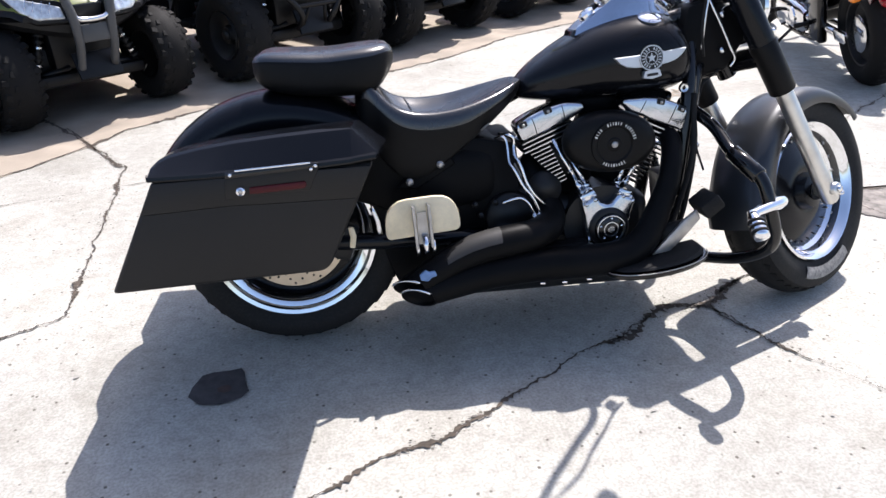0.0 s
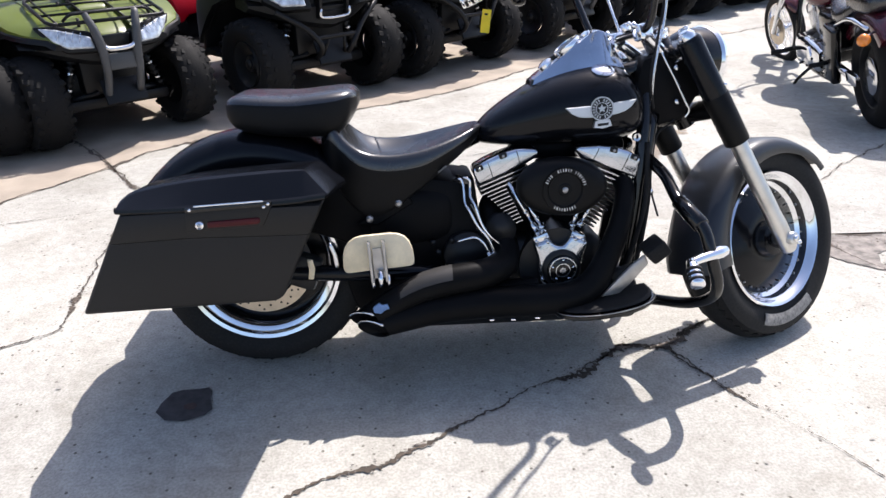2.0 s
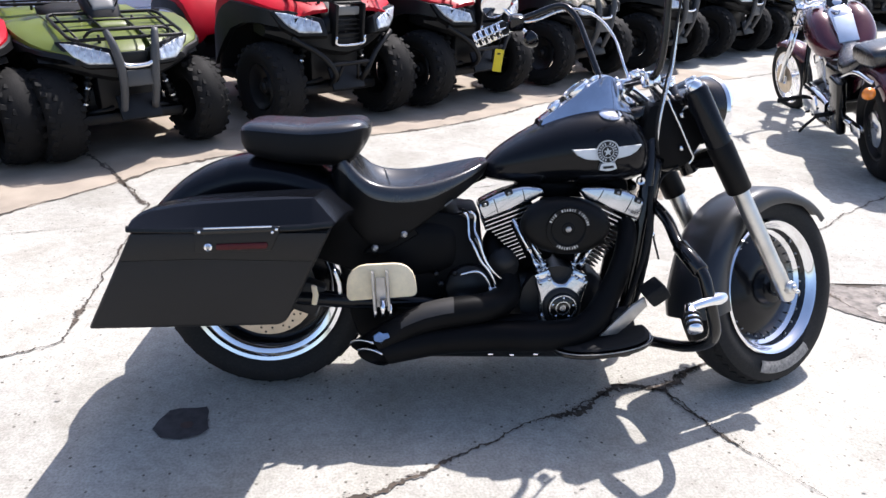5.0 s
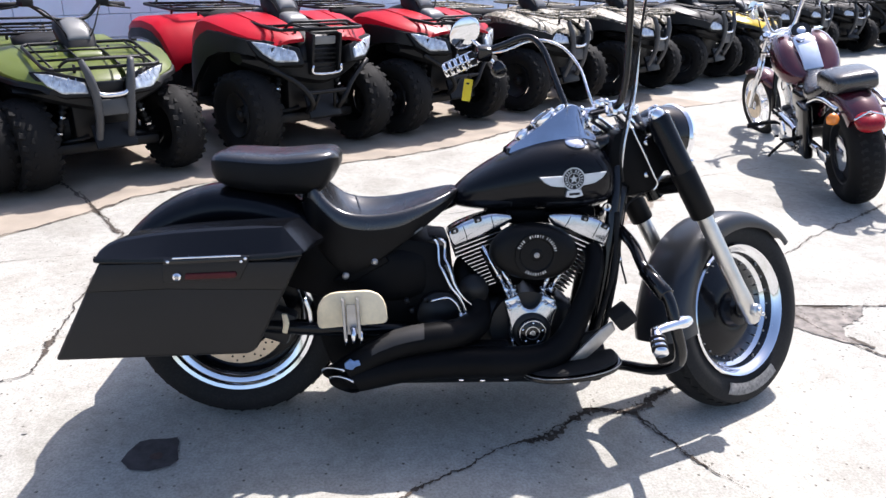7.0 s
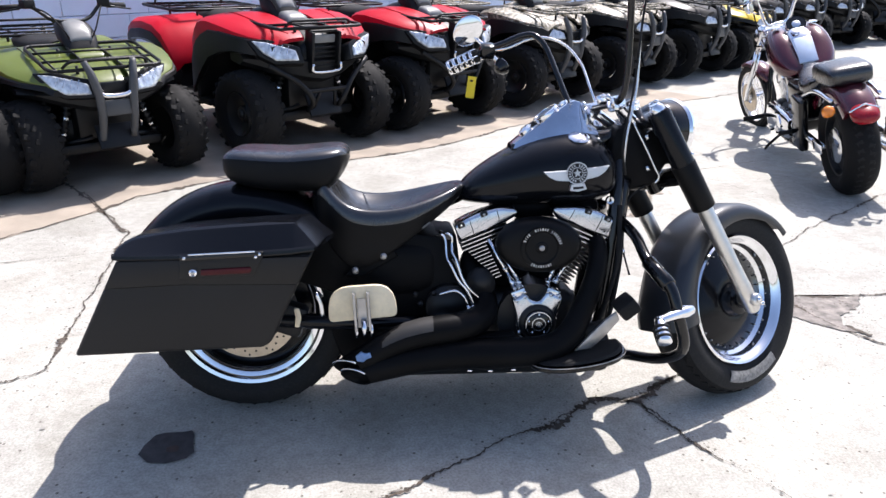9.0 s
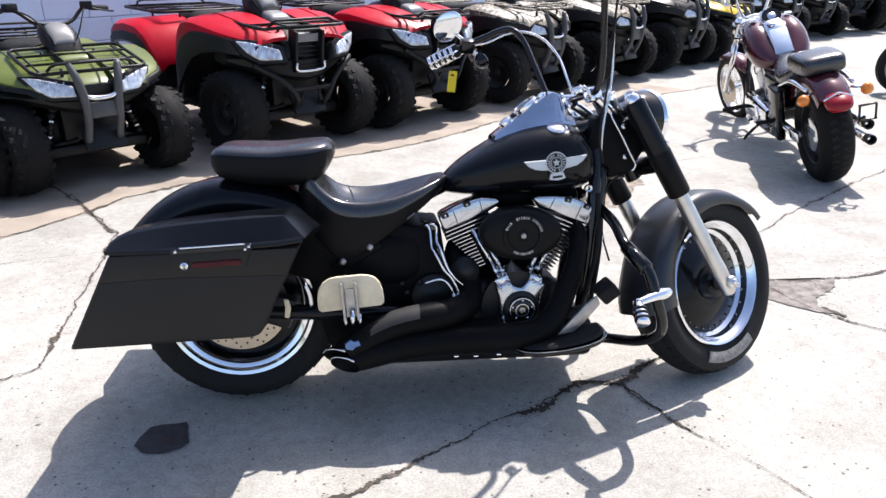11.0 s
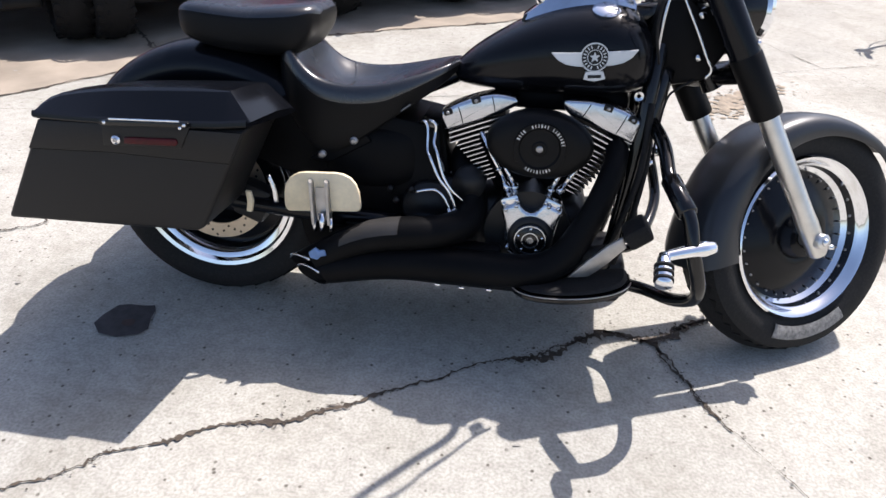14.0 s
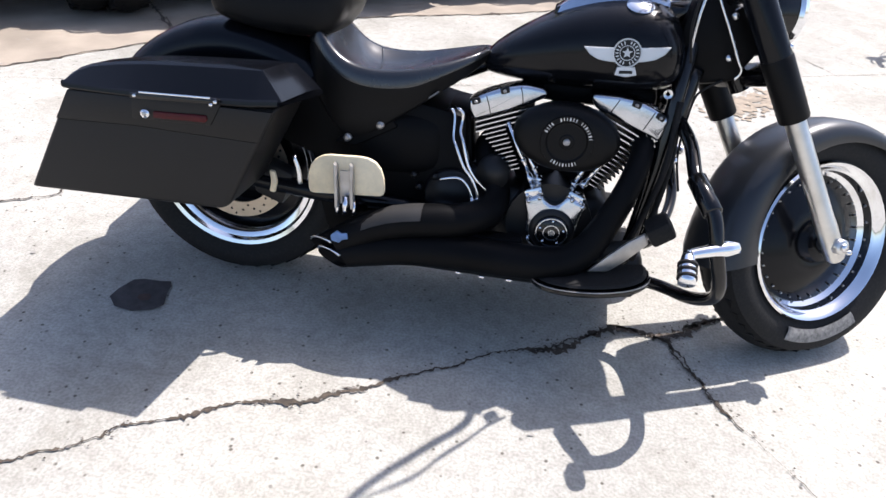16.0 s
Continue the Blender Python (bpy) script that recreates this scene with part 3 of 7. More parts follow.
def wheels():
    # front wheel
    t = bp("front_wheel", lathe(tyre_profile(0.320, 0.142, 0.208), closed=True, seg=72), RUBBER, "fat black front tyre on a chrome rim", xf=WHEEL_F)
    part("tread", tread_grooves(0.3155, 0.124, 44, 1), TREAD, t, xf=WHEEL_F)
    rim = [(-0.062, 0.217), (-0.067, 0.212), (-0.062, 0.203), (-0.050, 0.197), (-0.044, 0.190), (-0.022, 0.186), (-0.010, 0.172), (0.010, 0.172), (0.022, 0.186), (0.050, 0.197), (0.062, 0.203), (0.067, 0.212), (0.062, 0.217)]
    part("rim", lathe(rim, seg=72), CHROME, t, "polished chrome rim", xf=WHEEL_F)
    disc = [(-0.008, 0.178), (-0.014, 0.171), (-0.026, 0.12), (-0.034, 0.10), (-0.038, 0.075), (-0.036, 0.06), (-0.060, 0.05), (-0.066, 0.03), (-0.066, 0.0), (0.066, 0.0), (0.062, 0.05), (0.04, 0.12), (0.026, 0.19)]
    part("disc", lathe(disc, seg=72), BLACK, t, "solid black wheel disc", xf=WHEEL_F)
    for k in range(28):
        a = 2 * math.pi * k / 28
        q = Vector((0.162 * math.cos(a), -0.0165, 0.162 * math.sin(a)))
        part("rivet", cyl(q, q + Vector((0, -0.006, 0)), 0.0032, 0.0022, 8), PAD, t, xf=WHEEL_F)
    part("axle_hub", lathe([(-0.068, 0.0), (-0.068, 0.028), (-0.10, 0.022), (-0.10, 0.0)], seg=24), DARKMETAL, t, xf=WHEEL_F)
    # chromed marking on the tyre wall, unreadable
    part("sidewall_lettering", lathe([(-0.0680, 0.236), (-0.0722, 0.248), (-0.0712, 0.272), (-0.0660, 0.276)], seg=20, a0=-12, a1=42), SIDEWALL, t, "worn grey band of raised lettering", xf=WHEEL_F @ Matrix.Rotation(radians(246), 4, 'Y'))
    # front fender
    rings = []
    for k in range(25):
        a = radians(41 + (192 - 41) * k / 24)
        flare = 0.026 * math.exp(-((k - 24) / 3.0) ** 2) + 0.020 * math.exp(-(k / 3.0) ** 2)
        nar = 1 - 0.10 * math.exp(-(k / 2.2) ** 2)
        ro = 0.326 + flare
        tip = math.exp(-(k / 7.0) ** 2)
        skirt = (0.272 - 0.032 * (k / 24)) * (1 - tip) + (ro - 0.040) * tip
        mid = skirt + (ro - 0.015 - skirt) * 0.6
        sec = [(-0.088, skirt), (-0.090, mid), (-0.081, ro - 0.017), (-0.058, ro - 0.005), (0, ro), (0.058, ro - 0.005), (0.081, ro - 0.017), (0.090, mid), (0.088, skirt)]
        sec = [(y * nar, r) for y, r in sec]
        inner = [(y * 0.965, r - 0.004) for y, r in sec[::-1]]
        rings.append([(r * math.cos(a), y, r * math.sin(a)) for y, r in sec + inner])
    bp("front_fender", loft(rings), GUNMETAL, "dark grey deep front fender", xf=WHEEL_F, angle=60)
    # rear wheel
    c = Matrix.Translation((-0.005, 0, 0.325))
    t = bp("rear_wheel", lathe(tyre_profile(0.326, 0.20, 0.222), closed=True, seg=72), RUBBER, "wide black rear tyre on a chrome rim", xf=c)
    part("tread", tread_grooves(0.3245, 0.19, 40, 2), TREAD, t, xf=c)
    rim = [(-0.086, 0.237), (-0.092, 0.232), (-0.089, 0.221), (-0.078, 0.214), (-0.074, 0.202), (-0.070, 0.196), (-0.03, 0.182), (0.03, 0.186), (0.06, 0.205), (0.088, 0.22), (0.088, 0.234)]
    part("rim", lathe(rim, seg=72), CHROME, t, "polished chrome rim", xf=c)
    part("disc", lathe([(-0.028, 0.19), (-0.035, 0.12), (-0.05, 0.06), (-0.05, 0.0), (0.05, 0.0), (0.05, 0.06), (0.03, 0.19)], seg=60), BLACK, t, xf=c)
    ro = part("brake_rotor", lathe([(-0.083, 0.105), (-0.083, 0.148), (-0.078, 0.148), (-0.078, 0.105)], closed=True, seg=60), STEEL, t, "drilled bronze-toned steel brake rotor", xf=c)
    holes = []
    for k in range(24):
        a = 2 * math.pi * k / 24
        for rr in (0.115, 0.128, 0.140):
            q = Vector((rr * math.cos(a + rr * 9), -0.0832, rr * math.sin(a + rr * 9)))
            if rr == 0.128 or k % 2:
                holes.append((q, c))
    bm = bmesh.new()
    for q, m in holes:
        merged(bm, cyl(q, q + Vector((0, -0.0008, 0)), 0.0036, None, 8), m)
    part("vent_hole", bm, DARKMETAL, t)
    # rear fender
    rings = []
    for k in range(29):
        a = radians(38 + (188 - 38) * k / 28)
        rr = 0.396
        sec = [(-0.122, 0.30), (-0.122, 0.345), (-0.108, rr - 0.022), (-0.07, rr - 0.006), (0, rr), (0.07, rr - 0.006), (0.108, rr - 0.022), (0.122, 0.345), (0.122, 0.30)]
        inner = [(y * 0.96, r - 0.005) for y, r in sec[::-1]]
        rings.append([(r * math.cos(a), y, r * math.sin(a)) for y, r in sec + inner])
    f = bp("rear_fender", loft(rings), BLACK, "black rounded rear fender", xf=c, angle=50)
    part("tail_lamp", tube([(-0.33, 0, 0.13), (-0.362, 0, 0.14)], [0.045, 0.035], 18, 0), REDLENS, f, "round red tail lamp", xf=c)
    for y in (-0.075, 0.0):
        part("turn_signal", ball((-0.30, y - 0.03, 0.19), 0.022, 14, (1, 1, 1)), CHROME, f, xf=c)


wheels()


def saddlebag(s):
    """One hard saddlebag; s is -1 for the bike's right."""
    out, inn = 0.395 * s, 0.165 * s
    lo = [(-0.396, 0.320), (0.088, 0.335), (0.108, 0.347), (0.226, 0.592), (-0.264, 0.580)]
    b = bp("saddlebag", plate(lo, out, inn, 0.012, 3), DENIM, "large angular denim-black hard saddlebag")
    # the upper band stands proud of the lower side, with a step along its foot
    band = [(-0.2975, 0.506), (-0.10, 0.5145), (0.02, 0.513), (0.178, 0.512), (0.186, 0.515), (0.2195, 0.586), (-0.260, 0.577)]
    part("moulding", plate(band, out + 0.006 * s, out - 0.004 * s, 0.0028, 2), DENIM, b)
    part("step_line", plate([(-0.292, 0.5045), (-0.10, 0.513), (0.02, 0.5115), (0.180, 0.5105), (0.180, 0.5075), (0.02, 0.5075), (-0.10, 0.5095), (-0.292, 0.5025)], out + 0.0022 * s, out - 0.004 * s), DARKMETAL, b)
    # lid: rounded rear, domed top, a slanted front facet that runs back along the inner side
    rings = []
    for x, top, edge, tuck, lead in [(-0.270, 0.594, 0.583, 0.006, 0.0), (-0.266, 0.604, 0.581, 0.012, 0.0), (-0.250, 0.618, 0.580, 0.030, 0.0), (-0.225, 0.628, 0.580, 0.037, 0.0), (-0.16, 0.640, 0.580, 0.040, 0.0), (-0.09, 0.649, 0.581, 0.041, 0.0), (0.008, 0.657, 0.584, 0.041, 0.0), (0.10, 0.663, 0.588, 0.040, 0.004),
                                     (0.1768, 0.667, 0.593, 0.039, 0.023), (0.179, 0.664, 0.594, 0.037, 0.026), (0.227, 0.616, 0.600, 0.005, 0.034), (0.231, 0.611, 0.600, 0.003, 0.034)]:
        e = edge
        rings.append([(x, out + 0.007 * s, e), (x, out + 0.009 * s, e + 0.004), (x, out + 0.008 * s, e + 0.011), (x, out + 0.002 * s, e + 0.015), (x, out - tuck * s, top - 0.004), (x + lead * 0.15, out - (tuck + (0.012 if x < 0.15 else 0.003)) * s, top - (-0.001 if x < 0.15 else 0.002)), (x + lead * 0.6, out - 0.13 * s, top - 0.004), (x + lead, inn + 0.03 * s, top - 0.012), (x + lead, inn, top - 0.028), (x + lead, inn, min(e - 0.012, top - 0.03))])
    part("lid", loft(rings), BLACK, b, "satin black saddlebag lid", angle=11)
    part("latch_panel", plate([(-0.108, 0.531), (0.078, 0.539), (0.104, 0.592), (-0.104, 0.584)], out + 0.010 * s, out - 0.002 * s, 0.003), DENIM, b)
    part("latch_bar", box((0.0, out + 0.014 * s, 0.5925), (0.205, 0.014, 0.014), (0, -3.2, 0), 0.004), GLOSS, b)
    part("latch_edge", box((0.003, out + 0.018 * s, 0.6005), (0.165, 0.006, 0.004), (0, -2.6, 0), 0.0015), CHROME, b)
    for x, z in ((-0.090, 0.588), (0.086, 0.590), (0.096, 0.597)):
        part("screw", cyl((x, out + 0.014 * s, z), (x, out + 0.023 * s, z), 0.0045, 0.0036, 10), CHROME, b)
    part("lock", cyl((-0.073, out, 0.548), (-0.073, out + 0.016 * s, 0.548), 0.0105, 0.0098, 20), CHROME, b, "round chrome lock")
    part("lock_face", cyl((-0.073, out + 0.016 * s, 0.548), (-0.073, out + 0.0172 * s, 0.548), 0.0052, 0.0045, 14), PAD, b)
    part("reflector", plate([(-0.055, 0.540), (0.066, 0.545), (0.073, 0.552), (0.070, 0.562), (-0.054, 0.556)], out + 0.014 * s, out + 0.004 * s, 0.003), DARKRED, b, "long dull red reflector")


saddlebag(-1)
saddlebag(1)


def seats():
    rings = []
    spec = [(0.196, 0.700, 0.640, 0.070, 0.004), (0.206, 0.728, 0.610, 0.100, 0.002), (0.224, 0.738, 0.580, 0.124, 0.0), (0.250, 0.716, 0.545, 0.142, 0.004), (0.278, 0.688, 0.510, 0.150, 0.014), (0.310, 0.667, 0.485, 0.155, 0.024), (0.350, 0.656, 0.480, 0.158, 0.030),
            (0.405, 0.654, 0.508, 0.159, 0.031), (0.470, 0.662, 0.555, 0.153, 0.026), (0.530, 0.677, 0.598, 0.136, 0.020), (0.580, 0.692, 0.634, 0.110, 0.012), (0.620, 0.705, 0.664, 0.078, 0.004), (0.645, 0.712, 0.688, 0.046, 0.0), (0.655, 0.709, 0.698, 0.022, 0.0)]
    for x, zr, zl, hw, dip in resampled(spec, 40):
        dip, h = max(dip, 0.0), zr - zl
        crown = 0.016 * math.exp(-((x - 0.232) / 0.035) ** 2)
        half = [(0.0, zr - dip + crown), (0.28, zr - dip * 0.96 + crown * 0.9), (0.52, zr - dip * 0.78 + crown * 0.7), (0.70, zr - dip * 0.42 + crown * 0.35), (0.82, zr - dip * 0.10), (0.895, zr), (0.955, zr - min(0.006, h * 0.1)), (1.0, zr - min(0.020, h * 0.25)),
                (1.02, zr - min(0.042, h * 0.42)), (1.0, zr - min(0.072, h * 0.58)), (0.965, zr - h * 0.72), (0.955, zl + h * 0.06), (0.93, zl)]
        left = [(x, -y * hw, z) for y, z in half]
        right = [(x, y * hw, z) for y, z in half[:0:-1]]
        rings.append(left + right)
    s = bp("solo_seat", loft(rings), LEATHER, "black leather bucket solo seat", angle=60)
    tab = resampled(spec, 60)
    s.data.materials.append(CLEANER)
    n = len(rings[0])
    for f in s.data.polygons:
        if f.index < n * (len(rings) - 1) and 8 <= f.index % n <= 16:
            f.material_index = 1
    seam = []
    for k in range(13):
        u = -0.84 + 1.68 * k / 12
        x = 0.362 - 0.030 * u * u
        zr, hw, dip = (float(np.interp(x, [r[0] for r in tab], [r[j] for r in tab])) for j in (1, 3, 4))
        seam.append((x, u * hw, zr - dip * float(np.interp(abs(u), (0.0, 0.28, 0.52, 0.70, 0.82, 0.9), (1.0, 0.96, 0.78, 0.42, 0.10, 0.0)))))
    part("seat_seam", tube(seam, 0.0036, 8, 3), LEATHER, s)
    part("side_tag", box((0.532, -0.134, 0.606), (0.030, 0.006, 0.004), (0, -38, 0), 0.001, 1), PODGREY, s)
    sec = [(-0.056, 0.795, 0.775, 0.07), (-0.048, 0.810, 0.750, 0.108), (-0.02, 0.822, 0.724, 0.132), (0.05, 0.822, 0.708, 0.142), (0.13, 0.820, 0.700, 0.144), (0.20, 0.826, 0.699, 0.142), (0.25, 0.830, 0.708, 0.132), (0.285, 0.828, 0.745, 0.110), (0.303, 0.812, 0.778, 0.075)]
    p = bp("pillion_seat", body(resampled(sec, 28), 44, 4.2, dip=0.004), LEATHER, "thick black leather pillion pad", angle=60)
    p.data.materials.append(CLEANER)
    for f in p.data.polygons:
        if f.normal.z < 0.25:
            f.material_index = 1
    rim = [(x, -hw * 0.93, top - 0.028) for x, top, bot, hw in resampled(sec[1:-1], 16)]
    part("piping", tube(rim, 0.0042, 8, 3), LEATHER, p)


seats()


def tank():
    sec = [(0.640, 0.700, 0.664, 0.030), (0.655, 0.722, 0.656, 0.055), (0.70, 0.760, 0.650, 0.090), (0.77, 0.805, 0.647, 0.122), (0.85, 0.846, 0.647, 0.145), (0.93, 0.872, 0.650, 0.158), (1.00, 0.880, 0.654, 0.163), (1.05, 0.868, 0.660, 0.158), (1.085, 0.838, 0.670, 0.140), (1.105, 0.80, 0.69, 0.11), (1.112, 0.765, 0.715, 0.07)]
    t = bp("fuel_tank", body(resampled(sec, 34), 44, 2.35), BLACK, "satin black teardrop fuel tank", angle=60)
    # chrome dash along the top
    spec = [(0.798, 0.803, 0.829, 0.043, 0.034), (0.806, 0.806, 0.838, 0.048, 0.037), (0.845, 0.822, 0.869, 0.060, 0.041), (0.895, 0.843, 0.908, 0.068, 0.045), (0.930, 0.856, 0.935, 0.073, 0.047), (0.964, 0.865, 0.960, 0.076, 0.048), (0.982, 0.867, 0.966, 0.0765, 0.048), (0.998, 0.867, 0.962, 0.076, 0.048), (1.026, 0.866, 0.922, 0.072, 0.050), (1.056, 0.862, 0.876, 0.062, 0.050)]
    rings, gap = [], []
    for x, base, top, hw, ht in spec:
        half = [(-hw, base), (-hw + (hw - ht) * 0.86, base + (top - base) * 0.90), (-ht, top - 0.0015), (-ht * 0.88, top)]
        rings.append([(x, y, z) for y, z in half] + [(x, -y, z) for y, z in half[::-1]])
        gap.append([(x - 0.004, y, z) for y, z in ((-hw - 0.005, base - 0.012), (-hw - 0.005, base + 0.002), (hw + 0.005, base + 0.002), (hw + 0.005, base - 0.012))])
    d = part("dash", loft(rings), DASHCHROME, t, "chromed dash console with flat sides", angle=24)
    part("gasket", loft(gap), RUBBER, d, "black rubber edge")
    part("dash_end", plate([(0.790, 0.800), (0.802, 0.803), (0.806, 0.836), (0.797, 0.832)], -0.040, 0.040, 0.003, 2), GLOSS, d, "black end block")
    up = Vector((-0.61, 0, 0.79))
    sp = part("speedometer", lathe([(-0.004, 0.0), (-0.004, 0.040), (0.006, 0.043), (0.012, 0.041), (0.013, 0.036), (0.010, 0.035), (0.010, 0.0)], (0.908, 0, 0.919), up, 32), CHROME, d, "flat chrome speedometer bezel", angle=50)
    part("dial", lathe([(0.0105, 0.035), (0.0108, 0.0)], (0.908, 0, 0.919), up, 28), GLOSS, sp)
    part("dash_switch", lathe([(-0.004, 0.0), (-0.004, 0.024), (0.008, 0.023), (0.014, 0.014), (0.015, 0.0)], (0.846, 0, 0.870), up, 24), CHROME, d, angle=50)
    part("dash_lamp", lathe([(-0.004, 0.0), (-0.004, 0.013), (0.007, 0.011), (0.008, 0.0)], (0.872, 0.022, 0.891), up, 16), DARKMETAL, d)
    part("dash_trim", lathe([(-0.004, 0.0), (-0.004, 0.016), (0.006, 0.015), (0.009, 0.0)], (0.955, -0.006, 0.953), up, 20), CHROME, d, angle=50)
    for s in (-1, 1):
        part("fuel_cap", lathe([(0, 0.0), (0, 0.031), (0.006, 0.032), (0.011, 0.024), (0.013, 0.0)], (0.985, 0.098 * s, 0.857), (0, 0.42 * s, 0.9), 28), CHROME, t, "chrome fuel cap")
    # winged badge, its lettering left as plain ring and bars
    c = Vector((0.968, -0.1635, 0.7645))
    tilt = pose(*c, -3, -6, 0)
    wing = [(-0.097, 0.0127), (-0.028, 0.0110), (0.028, 0.0110), (0.097, 0.0127), (0.083, -0.004), (0.064, -0.0150), (0.045, -0.0190), (0.028, -0.0205), (-0.028, -0.0205), (-0.045, -0.0190), (-0.064, -0.0150), (-0.083, -0.004)]
    b = part("wing_badge", plate(wing, -0.003, 0.014, 0.001, 1), SILVER, t, "silver winged tank badge", xf=tilt)
    part("badge_disc", lathe([(-0.0045, 0.0), (-0.0045, 0.0318), (0.012, 0.0325)], seg=32), DARKMETAL, b, xf=tilt)
    part("badge_ring", lathe([(-0.0045, 0.0318), (-0.007, 0.0325), (-0.007, 0.0298), (-0.0045, 0.029)], seg=32), SILVER, b, xf=tilt)
    part("badge_ring", lathe([(-0.0045, 0.0170), (-0.0065, 0.0172), (-0.0065, 0.0156), (-0.0045, 0.0153)], seg=32), SILVER, b, xf=tilt)
    star = [(0.0125 * (1 if k % 2 == 0 else 0.42) * math.sin(k * math.pi / 5), 0.0125 * (1 if k % 2 == 0 else 0.42) * math.cos(k * math.pi / 5)) for k in range(10)]
    part("badge_star", plate(star, -0.0068, -0.003), SILVER, b, xf=tilt)
    bars = bmesh.new()
    for k in range(20):
        a = 2 * math.pi * k / 20
        if k not in (5, 15):
            merged(bars, box((0.0232 * math.cos(a), -0.006, 0.0232 * math.sin(a)), (0.0068, 0.003, 0.0026), (0, -math.degrees(a), 0)))
    tagged(part("badge_bars", bars, SILVER, b, xf=tilt), kind="stuff")
    part("badge_scroll", plate([(-0.020, -0.031), (0.020, -0.031), (0.025, -0.049), (0, -0.054), (-0.025, -0.049)], -0.005, 0.012, 0.001, 1), SILVER, b, xf=tilt)
    part("scroll_bar", box((0, -0.0055, -0.0425), (0.030, 0.002, 0.007)), DARKMETAL, b, xf=tilt)


tank()


def engine():
    e = bp("engine", [box((0.86, 0, 0.29), (0.30, 0.26, 0.20), bevel=0.04, seg=3), box((0.60, 0, 0.33), (0.28, 0.24, 0.20), bevel=0.04, seg=3), cyl((0.86, -0.15, 0.315), (0.86, 0.18, 0.315), 0.11, None, 28)], DARKMETAL, "black and chrome air-cooled v-twin engine")
    for s, low, high in ((-1, (0.815, 0.405), (0.728, 0.568)), (1, (0.915, 0.405), (1.000, 0.568))):
        c = part("cylinder", cyl((low[0], -0.02, low[1]), (high[0], -0.02, high[1]), 0.056, None, 28), DARKMETAL, e)
        lean = 22.0 if s < 0 else -23.5
        # four long head fins, then the shorter barrel fins
        if s < 0:
            fins = [(0.639 + 0.002 * k, 0.5465 - 0.0125 * k, 0.150) for k in range(3)] + [(0.662 + 0.0092 * k, 0.5165 - 0.0090 * k, 0.060 - 0.0042 * k) for k in range(10)]
        else:
            fins = [(1.092 - 0.004 * k, 0.5565 - 0.0130 * k, 0.150) for k in range(4)] + [(1.053 - 0.0076 * k, 0.5115 - 0.0098 * k, 0.080 - 0.0040 * k) for k in range(11)]
        for x, z, w in fins:
            d = Vector((math.cos(radians(lean)), 0, math.sin(radians(lean)))) * (-s)
            q = Vector((x, -0.032, z)) + d * w / 2
            part("fin", box(q, (w, 0.166, 0.0042), (0, -lean, 0), 0.001, 1), DARKMETAL, c)
            part("fin_edge", box(q + Vector((0, -0.0838, 0)), (w * 0.98, 0.0016, 0.0034 if w > 0.1 else 0.0026), (0, -lean, 0)), POLISHED, c, "bright machined fin edge")
        if s < 0:
            out = [(0.616, 0.600), (0.622, 0.580), (0.634, 0.556), (0.640, 0.555), (0.719, 0.588), (0.768, 0.609), (0.806, 0.632), (0.806, 0.646), (0.798, 0.653), (0.762, 0.656), (0.744, 0.655), (0.702, 0.643), (0.658, 0.625), (0.636, 0.613)]
            notch, seams = ((0.637, 0.603, 22), (0.704, 0.637, 22)), (((0.661, 0.624), (0.676, 0.568)), ((0.742, 0.655), (0.752, 0.603)))
        else:
            out = [(0.911, 0.650), (0.915, 0.635), (0.930, 0.618), (0.970, 0.606), (1.037, 0.578), (1.084, 0.560), (1.092, 0.562), (1.103, 0.608), (1.100, 0.618), (1.066, 0.638), (1.022, 0.653), (0.974, 0.658), (0.921, 0.657)]
            notch, seams = ((1.020, 0.643, -14), (1.081, 0.620, -26)), (((0.978, 0.655), (0.962, 0.612)), ((1.066, 0.636), (1.046, 0.578)))
        cover = part("rocker_cover", plate(out, -0.128, -0.05, 0.010, 4), POLISHED, e, "polished silver rocker cover with dark bolt pockets", angle=50)
        for x, z, r in notch:
            part("bolt_pocket", box((x, -0.124, z), (0.023, 0.016, 0.016), (0, -r, 0), 0.004), DARKMETAL, cover)
            part("cover_bolt", cyl((x, -0.130, z - 0.001), (x, -0.135, z - 0.001), 0.0048, 0.004, 10), PAD, cover)
        for (xa, za), (xb, zb) in seams:
            part("cover_seam", tube([(xa, -0.1275, za - 0.006), ((xa + xb) / 2 + 0.001, -0.1282, (za + zb) / 2), (xb, -0.1275, zb + 0.006)], 0.0013, 6, 3), DARKMETAL, cover)
        # pushrod tubes with their collars
        rods = (((0.803, 0.412), (0.721, 0.558)), ((0.822, 0.418), (0.772, 0.502))) if s < 0 else (((0.905, 0.420), (0.938, 0.494)), ((0.927, 0.420), (0.990, 0.524)))
        for (xa, za), (xb, zb) in rods:
            p0, p1 = Vector((xa, -0.128, za)), Vector((xb, -0.116, zb))
            pr = part("pushrod_tube", tube([p0, p1], 0.0062, 12, 0), CHROME, e, "chrome pushrod tube")
            part("tube_cap", cyl(p0, p0.lerp(p1, 0.16), 0.0115, 0.0095, 12), DULLCHROME, pr)
            part("tube_collar", cyl(p0.lerp(p1, 0.36), p0.lerp(p1, 0.40), 0.0085, None, 12), DULLCHROME, pr)
        part("lifter_block", box((0.862 + s * 0.052, -0.150, 0.402), (0.046, 0.05, 0.026), (0, s * 24, 0), 0.006), DULLCHROME, e)
